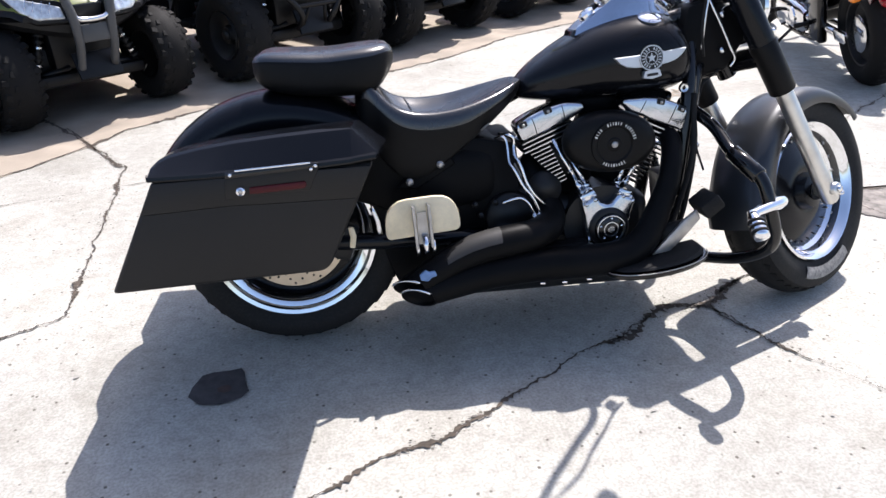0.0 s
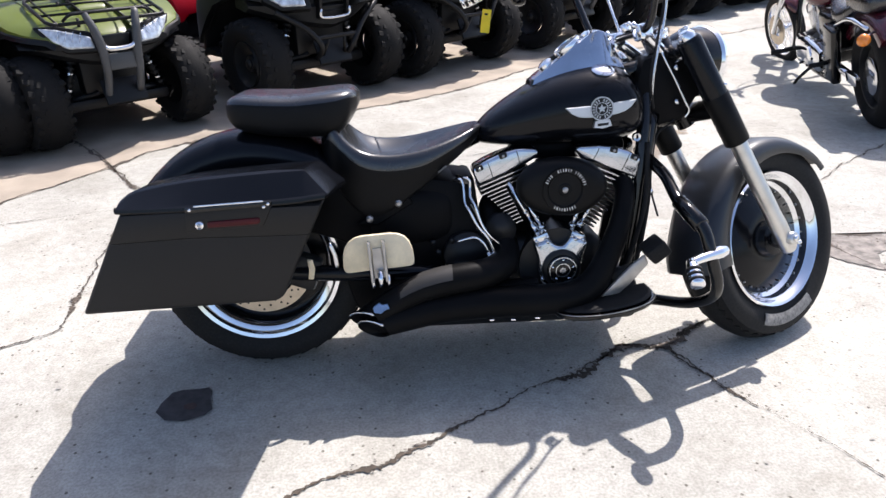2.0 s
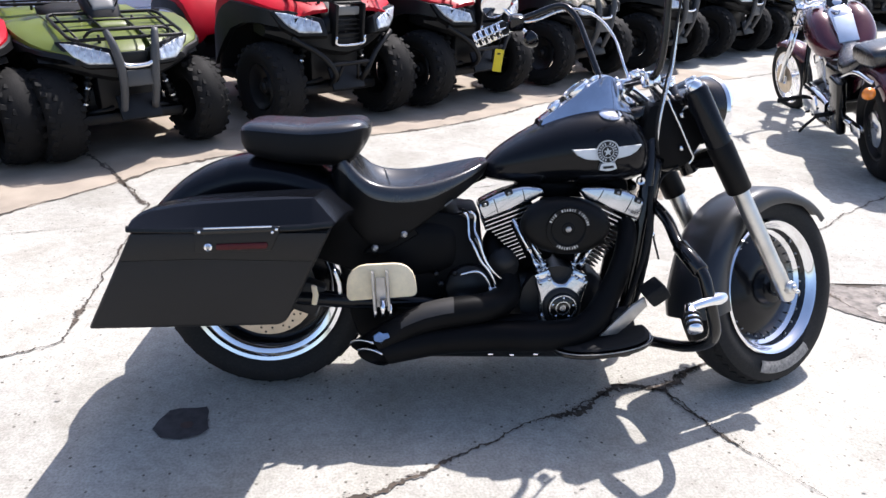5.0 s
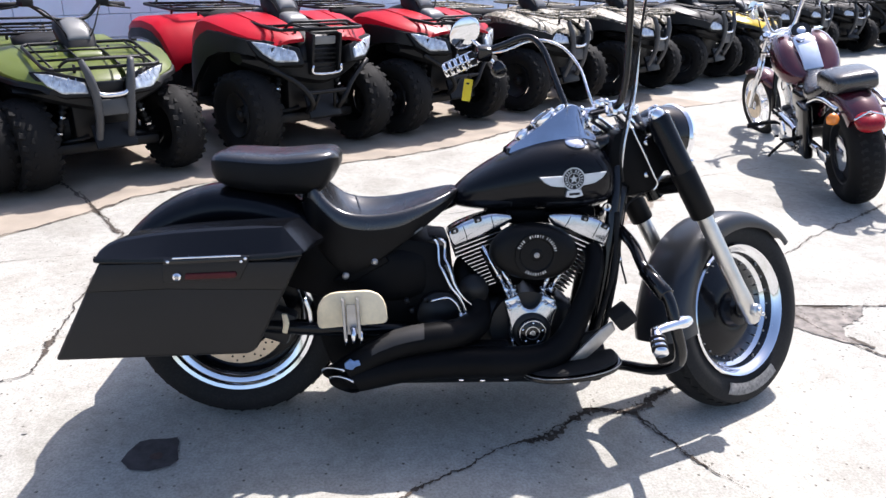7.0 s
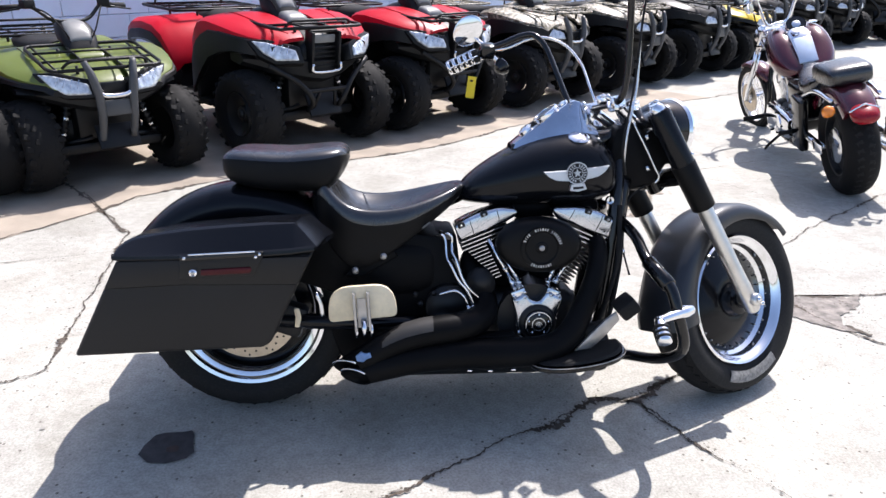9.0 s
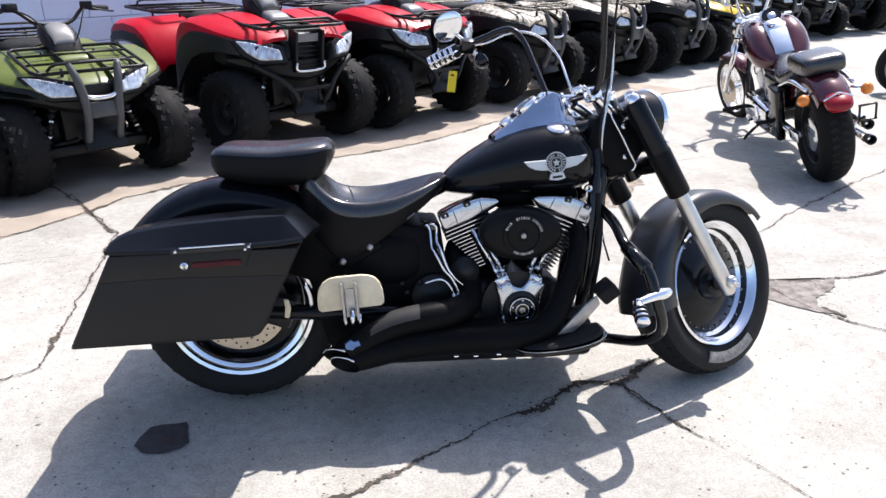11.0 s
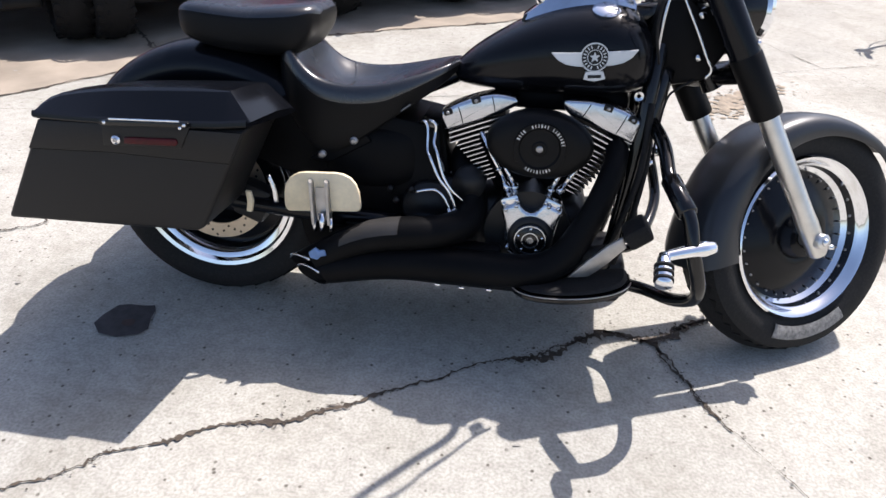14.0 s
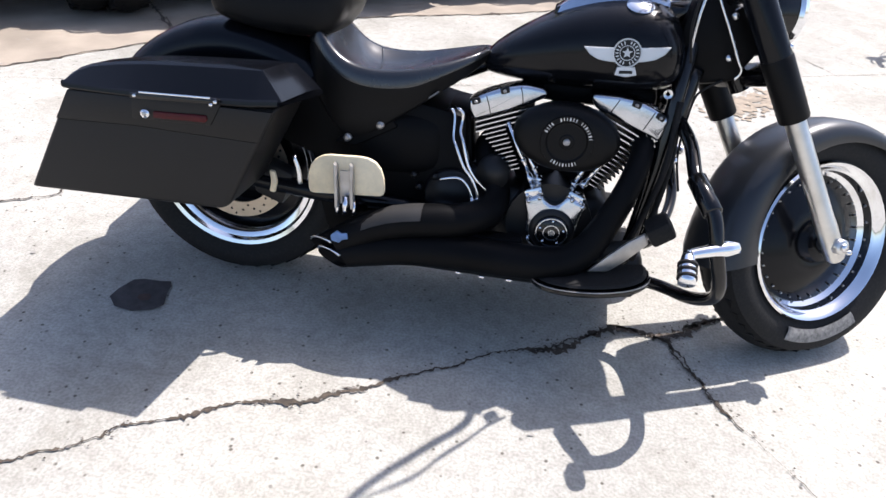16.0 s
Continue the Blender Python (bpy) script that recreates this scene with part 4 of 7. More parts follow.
        for dx in (-0.016, 0.016):
            part("lifter_bolt", cyl((0.862 + s * 0.052 + dx, -0.174, 0.402 - s * dx * 0.4), (0.862 + s * 0.052 + dx, -0.182, 0.402 - s * dx * 0.4), 0.0055, 0.0045, 8), CHROME, e)
        part("spark_plug_lead", tube([(0.862 + s * 0.115, -0.10, 0.535), (0.862 + s * 0.09, -0.13, 0.52), (0.86, -0.10, 0.54)], 0.005, 8, 5), RUBBER, e)
    # cam cover with two shoulders, and the round timer cover
    out = [(0.788, 0.384), (0.800, 0.393), (0.812, 0.394), (0.824, 0.405), (0.836, 0.401), (0.842, 0.388), (0.856, 0.380), (0.874, 0.380), (0.884, 0.392), (0.894, 0.408), (0.906, 0.410), (0.918, 0.398), (0.938, 0.395), (0.944, 0.384), (0.936, 0.366), (0.930, 0.330), (0.922, 0.285), (0.900, 0.256), (0.868, 0.246), (0.838, 0.250), (0.812, 0.268), (0.802, 0.300), (0.800, 0.345)]
    cam = part("cam_cover", plate(out, -0.182, -0.12, 0.009, 3), POLISHED, e, "polished cam cover with bolted shoulders", angle=50)
    part("cam_dome", lathe([(0.03, 0.060), (-0.003, 0.057), (-0.008, 0.052), (-0.010, 0.047), (-0.010, 0.0)], (0.868, -0.184, 0.314), seg=40), DARKMETAL, cam)
    part("timer_cover", lathe([(0, 0.044), (-0.006, 0.043), (-0.009, 0.039), (-0.009, 0.0)], (0.868, -0.194, 0.314), seg=36), GLOSS, cam, "black round cover with bright rings")
    for r in (0.0405, 0.022, 0.0095):
        part("ring", lathe([(-0.0085, r), (-0.0110, r - 0.0006), (-0.0110, r - 0.0030), (-0.0085, r - 0.0036)], (0.868, -0.194, 0.314), seg=36), POLISHED, cam)
    part("timer_centre", lathe([(-0.008, 0.0055), (-0.011, 0.005), (-0.011, 0.0)], (0.868, -0.194, 0.314), seg=16), PAD, cam)
    for k in range(5):
        a = 2 * math.pi * k / 5 + 0.3
        q = Vector((0.868 + 0.031 * math.cos(a), -0.203, 0.314 + 0.031 * math.sin(a)))
        part("bolt", cyl(q, q + Vector((0, -0.003, 0)), 0.0042, 0.0038, 10), CHROME, cam)
    for x, z in ((0.801, 0.384), (0.826, 0.396), (0.906, 0.401), (0.934, 0.386), (0.812, 0.283)):
        part("bolt", cyl((x, -0.18, z), (x, -0.189, z), 0.0062, 0.005, 10), DULLCHROME, cam)
    # oval air cleaner: shallow satin dish with a raised ring of marks round its bolt
    cx, cz = 0.867, 0.550
    rings = []
    for y, f in ((-0.105, 0.90), (-0.135, 0.965), (-0.150, 1.0), (-0.162, 0.995), (-0.176, 0.955), (-0.186, 0.88), (-0.193, 0.75), (-0.196, 0.60), (-0.197, 0.40)):
        ring = []
        for k in range(56):
            t = 2 * math.pi * k / 56
            x = math.copysign(abs(math.cos(t)) ** 0.94, math.cos(t)) * 0.130 * f
            z = math.copysign(abs(math.sin(t)) ** 1.04, math.sin(t)) * 0.084 * f
            ring.append((cx + x, y, cz + z - 0.02 * x))
        rings.append(ring)
    a = part("air_cleaner", loft(rings), CLEANER, e, "black oval air cleaner cover", angle=60)
    part("cleaner_inset", lathe([(0.006, 0.064), (-0.003, 0.062), (-0.0035, 0.050), (0.001, 0.046), (0.002, 0.020), (-0.002, 0.015), (-0.002, 0.0)], (cx, -0.198, cz), seg=40), CLEANER, a)
    part("cleaner_bolt", lathe([(0, 0.0085), (-0.005, 0.008), (-0.007, 0.0045), (-0.006, 0.0035), (-0.006, 0)], (cx, -0.199, cz), seg=16), PAD, a, "dull steel centre bolt")
    for k in range(48):
        t = 2 * math.pi * k / 48
        u = math.degrees(t)
        if (8 < u < 158 and not 60 < u < 72 and not 118 < u < 128) or 238 < u < 304:
            part("lettering_mark", box((cx + 0.056 * math.cos(t), -0.2018, cz + 0.056 * math.sin(t)), (0.0078, 0.0022, 0.0018 if k % 3 else 0.0034), (0, -u, 0)), SILVER, a)
    part("intake", box((0.858, -0.06, 0.56), (0.09, 0.14, 0.09), bevel=0.02), DARKMETAL, e)
    part("gear_cover", cyl((0.60, -0.12, 0.35), (0.60, -0.145, 0.35), 0.075, 0.066, 28), DARKMETAL, e)
    part("primary_case", body([(0.45, 0.37, 0.27, 0.03, 0.17), (0.50, 0.40, 0.24, 0.045, 0.17), (0.70, 0.41, 0.23, 0.05, 0.17), (0.88, 0.42, 0.22, 0.05, 0.17), (0.94, 0.38, 0.26, 0.03, 0.17)], 24, 3), DARKMETAL, e)
    part("starter", cyl((0.70, -0.145, 0.425), (0.70, 0.10, 0.425), 0.042, None, 20), DARKMETAL, e)
    # fittings between the rear cylinder and the side cover
    part("oil_line", tube([(0.560, -0.11, 0.565), (0.578, -0.130, 0.576), (0.589, -0.135, 0.561), (0.593, -0.150, 0.510), (0.605, -0.165, 0.490), (0.627, -0.172, 0.446), (0.652, -0.172, 0.415), (0.670, -0.172, 0.379), (0.682, -0.172, 0.339)], 0.0040, 10, 6), CHROME, e, "bent chrome oil line")
    part("oil_line", tube([(0.575, -0.11, 0.580), (0.597, -0.132, 0.579), (0.609, -0.135, 0.569), (0.609, -0.135, 0.548), (0.609, -0.150, 0.526), (0.621, -0.165, 0.503), (0.637, -0.172, 0.455), (0.660, -0.172, 0.418), (0.692, -0.160, 0.385)], 0.0040, 10, 6), CHROME, e)
    part("oil_line", tube([(0.570, -0.168, 0.402), (0.602, -0.172, 0.412), (0.623, -0.172, 0.412), (0.643, -0.172, 0.395), (0.657, -0.172, 0.367), (0.676, -0.172, 0.334)], 0.0042, 10, 6), CHROME, e)
    for xa, xb in ((0.655, 0.672), (0.669, 0.684)):
        part("line_fitting", cyl((xa, -0.173, 0.368), (xb, -0.173, 0.332), 0.0062, None, 12), DULLCHROME, e)
    part("plug_lead", tube([(0.612, -0.13, 0.50), (0.628, -0.128, 0.47), (0.634, -0.125, 0.45)], 0.0026, 6, 4), PODGREY, e)
    part("chrome_plug", [ball((0.540, -0.092, 0.550), 0.0135, 16, (1.25, 0.9, 0.75)), cyl((0.545, -0.06, 0.556), (0.540, -0.092, 0.550), 0.010, None, 12)], CHROME, e, "bright chrome plug")


engine()


def frame_parts():
    f = bp("frame", [tube([(1.135, s * 0.02, 0.83), (1.115, s * 0.09, 0.68), (1.095, s * 0.115, 0.45), (1.07, s * 0.12, 0.25), (1.02, s * 0.12, 0.19), (0.80, s * 0.12, 0.175), (0.50, s * 0.13, 0.18), (0.43, s * 0.14, 0.28)], 0.020, 12, 5) for s in (-1, 1)], GLOSS, "black tubular frame")
    part("neck", [cyl((1.245, 0, 0.79), (1.148, 0, 0.958), 0.036, None, 20), box((1.17, 0, 0.82), (0.12, 0.06, 0.16), (0, -28, 0), 0.02)], GLOSS, f)
    nk = part("steering_cover", plate([(1.095, 0.82), (1.11, 0.885), (1.17, 0.90), (1.25, 0.875), (1.29, 0.80), (1.24, 0.71), (1.15, 0.69), (1.10, 0.74)], -0.062, 0.062, 0.014, 2), PIPE, f, "black steering head cover")
    for x, z in ((1.215, 0.765), (1.205, 0.86)):
        part("bolt", cyl((x, -0.06, z), (x, -0.072, z), 0.010, 0.008, 14), DULLCHROME, nk)
    part("brake_line", tube([(1.155, -0.080, 0.905), (1.165, -0.085, 0.881), (1.197, -0.085, 0.828), (1.232, -0.085, 0.765), (1.246, -0.082, 0.740), (1.236, -0.078, 0.720)], 0.0036, 8, 5), DULLCHROME, f, "thin steel brake line")
    part("sensor_cable", tube([(1.215, -0.060, 0.712), (1.180, -0.070, 0.690), (1.160, -0.075, 0.668), (1.152, -0.078, 0.610), (1.150, -0.085, 0.520), (1.165, -0.120, 0.440)], 0.0030, 8, 6), RUBBER, f)
    part("tank_mount", lathe([(0, 0.0045), (-0.004, 0.005), (-0.006, 0.011), (-0.002, 0.013), (0.004, 0.013)], (1.086, -0.118, 0.676), seg=20), DULLCHROME, f, "round steel mount ring")
    part("bolt", cyl((1.139, -0.095, 0.514), (1.139, -0.118, 0.514), 0.009, 0.008, 12), DULLCHROME, f)
    part("backbone", tube([(1.15, 0, 0.86), (0.9, 0, 0.80), (0.6, 0, 0.66), (0.42, 0, 0.58)], 0.028, 12, 5), GLOSS, f)
    for s in (-1, 1):
        part("swingarm", tube([(0.52, s * 0.13, 0.30), (0.25, s * 0.15, 0.315), (0.02, s * 0.135, 0.325)], 0.024, 12, 4), BLACK, f)
        part("shock", cyl((0.60, s * 0.07, 0.21), (0.36, s * 0.07, 0.24), 0.03, None, 16), DARKMETAL, f)
    part("sump", [box((0.715, 0.015, 0.160), (0.83, 0.27, 0.10), bevel=0.03, seg=3), box((1.0, 0.0, 0.19), (0.26, 0.22, 0.10), bevel=0.03, seg=3)], DARKMETAL, f, "black lower crankcase")
    part("belt_guard", plate([(0.02, 0.31), (0.10, 0.41), (0.30, 0.44), (0.48, 0.43), (0.48, 0.20), (0.30, 0.20)], 0.116, 0.132, 0.005, 2), PIPE, f, "black belt guard")
    part("regulator", box((1.115, 0, 0.36), (0.05, 0.16, 0.10), (0, -8, 0), 0.01), DARKMETAL, f)
    part("downtube_cover", tube([(1.15, -0.05, 0.73), (1.122, -0.085, 0.58), (1.10, -0.10, 0.36), (1.085, -0.10, 0.25)], 0.022, 12, 5), GLOSS, f)
    part("cable", tube([(1.12, -0.115, 0.66), (1.115, -0.145, 0.5), (1.085, -0.15, 0.36), (1.06, -0.14, 0.27)], 0.008, 8, 6), RUBBER, f)
    part("cable", tube([(1.12, -0.10, 0.66), (1.13, -0.125, 0.52), (1.115, -0.13, 0.36), (1.09, -0.13, 0.24)], 0.007, 8, 6), RUBBER, f)
    # oil tank, battery cover and inner panels
    o = bp("side_cover", body(resampled([(0.30, 0.54, 0.40, 0.10), (0.34, 0.57, 0.37, 0.135), (0.44, 0.575, 0.36, 0.142), (0.54, 0.565, 0.375, 0.135), (0.585, 0.53, 0.41, 0.10)], 14), 28, 3.4), PIPE, "black oil tank cover", angle=60)
    part("battery_box", [box((0.58, 0.0, 0.47), (0.12, 0.17, 0.20), (0, -8, 0), 0.02), box((0.91, 0, 0.635), (0.34, 0.09, 0.06), bevel=0.02)], PIPE, o)
    part("inner_panel", plate([(0.14, 0.60), (0.30, 0.62), (0.50, 0.58), (0.62, 0.56), (0.64, 0.30), (0.60, 0.21), (0.36, 0.21), (0.335, 0.33), (0.24, 0.40), (0.12, 0.44)], -0.125, 0.125, 0.015, 2), PIPE, o)
    part("chain_guard", plate([(0.22, 0.355), (0.44, 0.36), (0.46, 0.15), (0.33, 0.125), (0.290, 0.155), (0.262, 0.22)], -0.122, -0.112, 0.004, 1), PIPE, o)
    for x, z in ((0.406, 0.517), (0.323, 0.474)):
        part("bolt", [cyl((x, -0.135, z), (x, -0.158, z), 0.011, 0.0095, 16), cyl((x, -0.158, z), (x, -0.160, z), 0.0055, 0.005, 6)], PAD, o, "round dull steel bolt")
    part("bracket", plate([(0.285, 0.455), (0.345, 0.452), (0.45, 0.515), (0.43, 0.54), (0.37, 0.535)], -0.146, -0.13, 0.004, 1), PIPE, o)
    for x, z in ((0.50, 0.395), (0.555, 0.398), (0.515, 0.365)):
        part("bolt", cyl((x, -0.135, z), (x, -0.150, z), 0.009, 0.008, 12), DARKMETAL, o)
    part("trim_strip", box((0.590, -0.150, 0.325), (0.076, 0.012, 0.008), (0, 0, 0), 0.003), DULLCHROME, o)
    part("sidestand", tube([(0.75, 0.14, 0.20), (0.79, 0.22, 0.10), (0.82, 0.285, 0.047)], 0.012, 10, 3), GLOSS, f)
    part("sidestand_foot", box((0.825, 0.30, 0.047), (0.06, 0.05, 0.008), (8, 0, 0), 0.002), GLOSS, f)
    # rear brake caliper, belt guard and axle
    part("caliper", [box((0.125, -0.125, 0.32), (0.09, 0.06, 0.10), (0, 20, 0), 0.015), cyl((-0.005, -0.15, 0.325), (-0.005, 0.15, 0.325), 0.022, None, 16)], DARKMETAL, f)
    part("bag_bracket", plate([(0.152, 0.338), (0.166, 0.336), (0.172, 0.365), (0.166, 0.392), (0.152, 0.394), (0.156, 0.365)], -0.252, -0.24, 0.003), CREAM, f, "pale worn bracket")
    part("hinge_bracket", tube([(0.215, -0.25, 0.44), (0.228, -0.25, 0.405), (0.232, -0.25, 0.37)], 0.006, 8, 4), DULLCHROME, f)


frame_parts()


def exhaust():
    up = [(0.690, -0.03, 0.50), (0.672, -0.06, 0.470), (0.690, -0.085, 0.425), (0.712, -0.120, 0.370), (0.700, -0.175, 0.335), (0.640, -0.228, 0.326), (0.535, -0.245, 0.315), (0.465, -0.247, 0.298), (0.405, -0.25, 0.272), (0.350, -0.253, 0.241), (0.306, -0.255, 0.214)]
    lo = [(1.050, -0.06, 0.560), (1.056, -0.13, 0.530), (1.032, -0.19, 0.455), (0.995, -0.215, 0.365), (0.950, -0.235, 0.290), (0.885, -0.245, 0.252), (0.77, -0.25, 0.246), (0.66, -0.25, 0.246), (0.57, -0.25, 0.241), (0.49, -0.252, 0.232), (0.42, -0.255, 0.217), (0.365, -0.258, 0.202), (0.326, -0.262, 0.187)]
    ends = [(Vector(q[-1]), (Vector(q[-1]) - Vector(q[-2])).normalized()) for q in (up, lo)]
    for q, (b, w) in zip((up, lo), ends):
        q[-1] = tuple(b - w * 0.030)
    e = bp("exhaust", [tube(up, [0.026, 0.030, 0.036, 0.040, 0.042, 0.042, 0.042, 0.041, 0.040, 0.037, 0.034], 22, 6), tube(lo, [0.026, 0.028, 0.030, 0.034, 0.039, 0.043, 0.045, 0.045, 0.044, 0.043, 0.041, 0.037, 0.033], 22, 6)], PIPE, "flat black two-into-two exhaust with sweeping shields", angle=60)
    for (b, w), rr in zip(ends, (0.0350, 0.0345)):
        side = Vector((0, 1, 0))
        over = side.cross(w).normalized()
        over = over if over.z > 0 else -over

        def lip(r, k, back=0.0):
            """A ring round the pipe's end, cut so that the opening faces outward and down."""
            return b + (side * math.cos(k) + over * math.sin(k)) * r + w * (0.004 - back + 0.040 * math.cos(k) + 0.014 * math.sin(k))
        ks = [2 * math.pi * i / 28 for i in range(28)]
        start = [b - w * 0.046 + (side * math.cos(k) + over * math.sin(k)) * (rr + 0.0016) for k in ks]
        part("tip", loft([start, [lip(rr, k) for k in ks], [lip(rr - 0.003, k) for k in ks], [lip(rr - 0.005, k, 0.018) for k in ks]]), PIPE, e, "slash-cut black tip", angle=60)
        part("slash_lip", tube([lip(rr - 0.0005, math.pi * (0.28 + 0.62 * i / 14)) for i in range(15)], 0.0034, 8, 0), CHROME, e, "bright worn lip")
    rings = []
    for x, y, z, r in ((0.546, -0.246, 0.3165, 0.0424), (0.51, -0.247, 0.3105, 0.0424), (0.465, -0.248, 0.2990, 0.0420), (0.425, -0.250, 0.2830, 0.0402), (0.400, -0.251, 0.2700, 0.0394)):
        arc = [radians(60 + 100 * i / 8) for i in range(9)]
        rings.append([(x, y + q * math.cos(k), z + q * math.sin(k)) for q, ks in ((r + 0.0016, arc), (r - 0.004, arc[::-1])) for k in ks])
    part("shield", loft(rings), mat("faded_heat_shield", (0.030, 0.0285, 0.027), 0.5, vary=0.25, scale=14, bump=0.1, spec=0.3), e, "faded grey heat shield", angle=60)
    part("decal", plate([(0.328, 0.248), (0.347, 0.244), (0.355, 0.253), (0.370, 0.258), (0.365, 0.271), (0.351, 0.268), (0.341, 0.275), (0.325, 0.262)], -0.294, -0.286, 0.001, 1), SIGNBLUE, e, "small pale blue shield decal")
    part("hanger", box((0.62, -0.20, 0.265), (0.36, 0.05, 0.05), bevel=0.012), PIPE, e)
    for x, z in ((0.652, 0.2085), (0.712, 0.2065), (0.78, 0.2085)):
        part("clamp_screw", box((x, -0.288, z), (0.014, 0.006, 0.005), (0, 3, 0), 0.001, 1), CHROME, e)


exhaust()


def boards():
    for s in (-1, 1):
        y0, y1 = (0.215 * s, 0.345 * s)
        rings = []
        for z, g in ((0.203, 0.014), (0.201, 0.004), (0.206, 0.0), (0.213, 0.0), (0.217, 0.004), (0.217, 0.014)):
            ring = []
            for k in range(30):
                t = math.pi * k / 29
                x = 0.976 - math.cos(t) * (0.146 - g)
                y = y0 + (y1 - y0) * (math.sin(t) ** 0.62) * (1 - g / 0.14)
                ring.append((x, y, z + (x - 0.83) * 0.14))
            rings.append(ring)
        b = bp("floorboard", loft(rings), GLOSS, "black half-moon rider floorboard")
        pad = [[(x * 0.97 + 0.029, y * 0.98, z + 0.004) for x, y, z in rings[4]], [(0.976 + (x - 0.976) * 0.90, y * 0.97, z + 0.010) for x, y, z in rings[4]]]
        part("rubber_pad", loft(pad), RUBBER, b)
        part("board_trim", tube([(x, y * 1.004, z + 0.004) for x, y, z in rings[3]][2:-2], 0.0014, 6, 0), PAD, b, "worn bright edge")
        part("board_bracket", tube([(0.97, s * 0.12, 0.20), (0.98, s * 0.25, 0.235)], 0.016, 10, 0), GLOSS, b)
    k = bp("brake_pedal", plate([(0.965, 0.250), (1.016, 0.258), (1.050, 0.290), (1.096, 0.345), (1.084, 0.372), (1.050, 0.345), (1.010, 0.302)], -0.262, -0.250, 0.004, 2), PAD, "worn flat steel brake pedal with a black rubber pad")
    part("pedal_pad", box((1.116, -0.245, 0.383), (0.060, 0.085, 0.046), (0, -38, 0), 0.009), RUBBER, k)
    part("master_cylinder", cyl((1.0, -0.23, 0.30), (1.065, -0.23, 0.315), 0.022, None, 16), RUBBER, k)
    # passenger board folded up, pale underside outward
    out = []
    for x, z in ((0.254, 0.353), (0.428, 0.357), (0.437, 0.362), (0.440, 0.372), (0.438, 0.405), (0.431, 0.428), (0.418, 0.445), (0.400, 0.454), (0.380, 0.457), (0.305, 0.457), (0.284, 0.454), (0.264, 0.443), (0.251, 0.425), (0.245, 0.402), (0.243, 0.370), (0.246, 0.358)):
        out.append((x, z))
    twist = pose(0.341, 0, 0.405, 0, -3.6, 0) @ pose(-0.339, 0, -0.409)
    p = bp("passenger_floorboard", plate(out, -0.236, -0.222, 0.004, 2), CREAM, "bone-coloured passenger floorboard folded upright", xf=twist)
    for x in (0.320, 0.360):
        part("rib", plate([(x - 0.004, 0.325), (x + 0.004, 0.325), (x + 0.004, 0.436), (x - 0.004, 0.443)], -0.256, -0.234, 0.001, 1), PAD, p, xf=twist)
    part("channel", plate([(0.325, 0.333), (0.355, 0.333), (0.352, 0.42), (0.328, 0.42)], -0.240, -0.235), PAD, p, xf=twist)
    part("hinge_pin", tube([(0.343, -0.249, 0.356), (0.343, -0.259, 0.312)], [0.009, 0.006], 12, 0), CHROME, p, xf=twist)
    for x in (0.320, 0.363):
        part("hinge_bolt", cyl((x, -0.246, 0.342), (x + 0.002, -0.251, 0.308), 0.0055, None, 10), CHROME, p, xf=twist)
    part("board_arm", tube([(0.345, -0.228, 0.33), (0.36, -0.17, 0.30), (0.38, -0.12, 0.29)], 0.014, 10, 4), GLOSS, p, xf=twist)


boards()


def guard():
    side = [(1.115, 0.05, 0.63), (1.135, 0.10, 0.605), (1.155, 0.175, 0.575), (1.163, 0.255, 0.528), (1.178, 0.310, 0.508), (1.202, 0.355, 0.468), (1.217, 0.378, 0.405), (1.246, 0.370, 0.318), (1.252, 0.325, 0.262), (1.225, 0.24, 0.212), (1.175, 0.14, 0.182), (1.08, 0.10, 0.180)]
    for s in (-1, 1):
        g = bp("engine_guard", tube([(x, y * s, z) for x, y, z in side], 0.0165, 14, 6), GLOSS, "black tubular engine guard", angle=60)
        part("clamp", cyl((1.164, 0.262 * s, 0.525), (1.198, 0.348 * s, 0.476), 0.0225, None, 18, 0.003), GLOSS, g)
        part("peg_mount", tube([(1.262, 0.362 * s, 0.412), (1.240, 0.372 * s, 0.410), (1.195, 0.392 * s, 0.406), (1.150, 0.408 * s, 0.398)], [0.014, 0.018, 0.014, 0.011], 16, 5), CHROME, g, "chrome highway peg mount")
        part("highway_peg", tube([(1.152, 0.405 * s, 0.402), (1.150, 0.438 * s, 0.380), (1.149, 0.468 * s, 0.358)], [0.012, 0.019, 0.019], 18, 3), CHROME, g, "chrome highway peg with black rubber rings")
        a, b = Vector((1.151, 0.425 * s, 0.389)), Vector((1.149, 0.462 * s, 0.362))
        for k in range(3):
            q = a.lerp(b, (k + 0.3) / 3)
            part("rubber_ring", cyl(q, q + (b - a).normalized() * 0.007, 0.0215, None, 18), RUBBER, g)


guard()


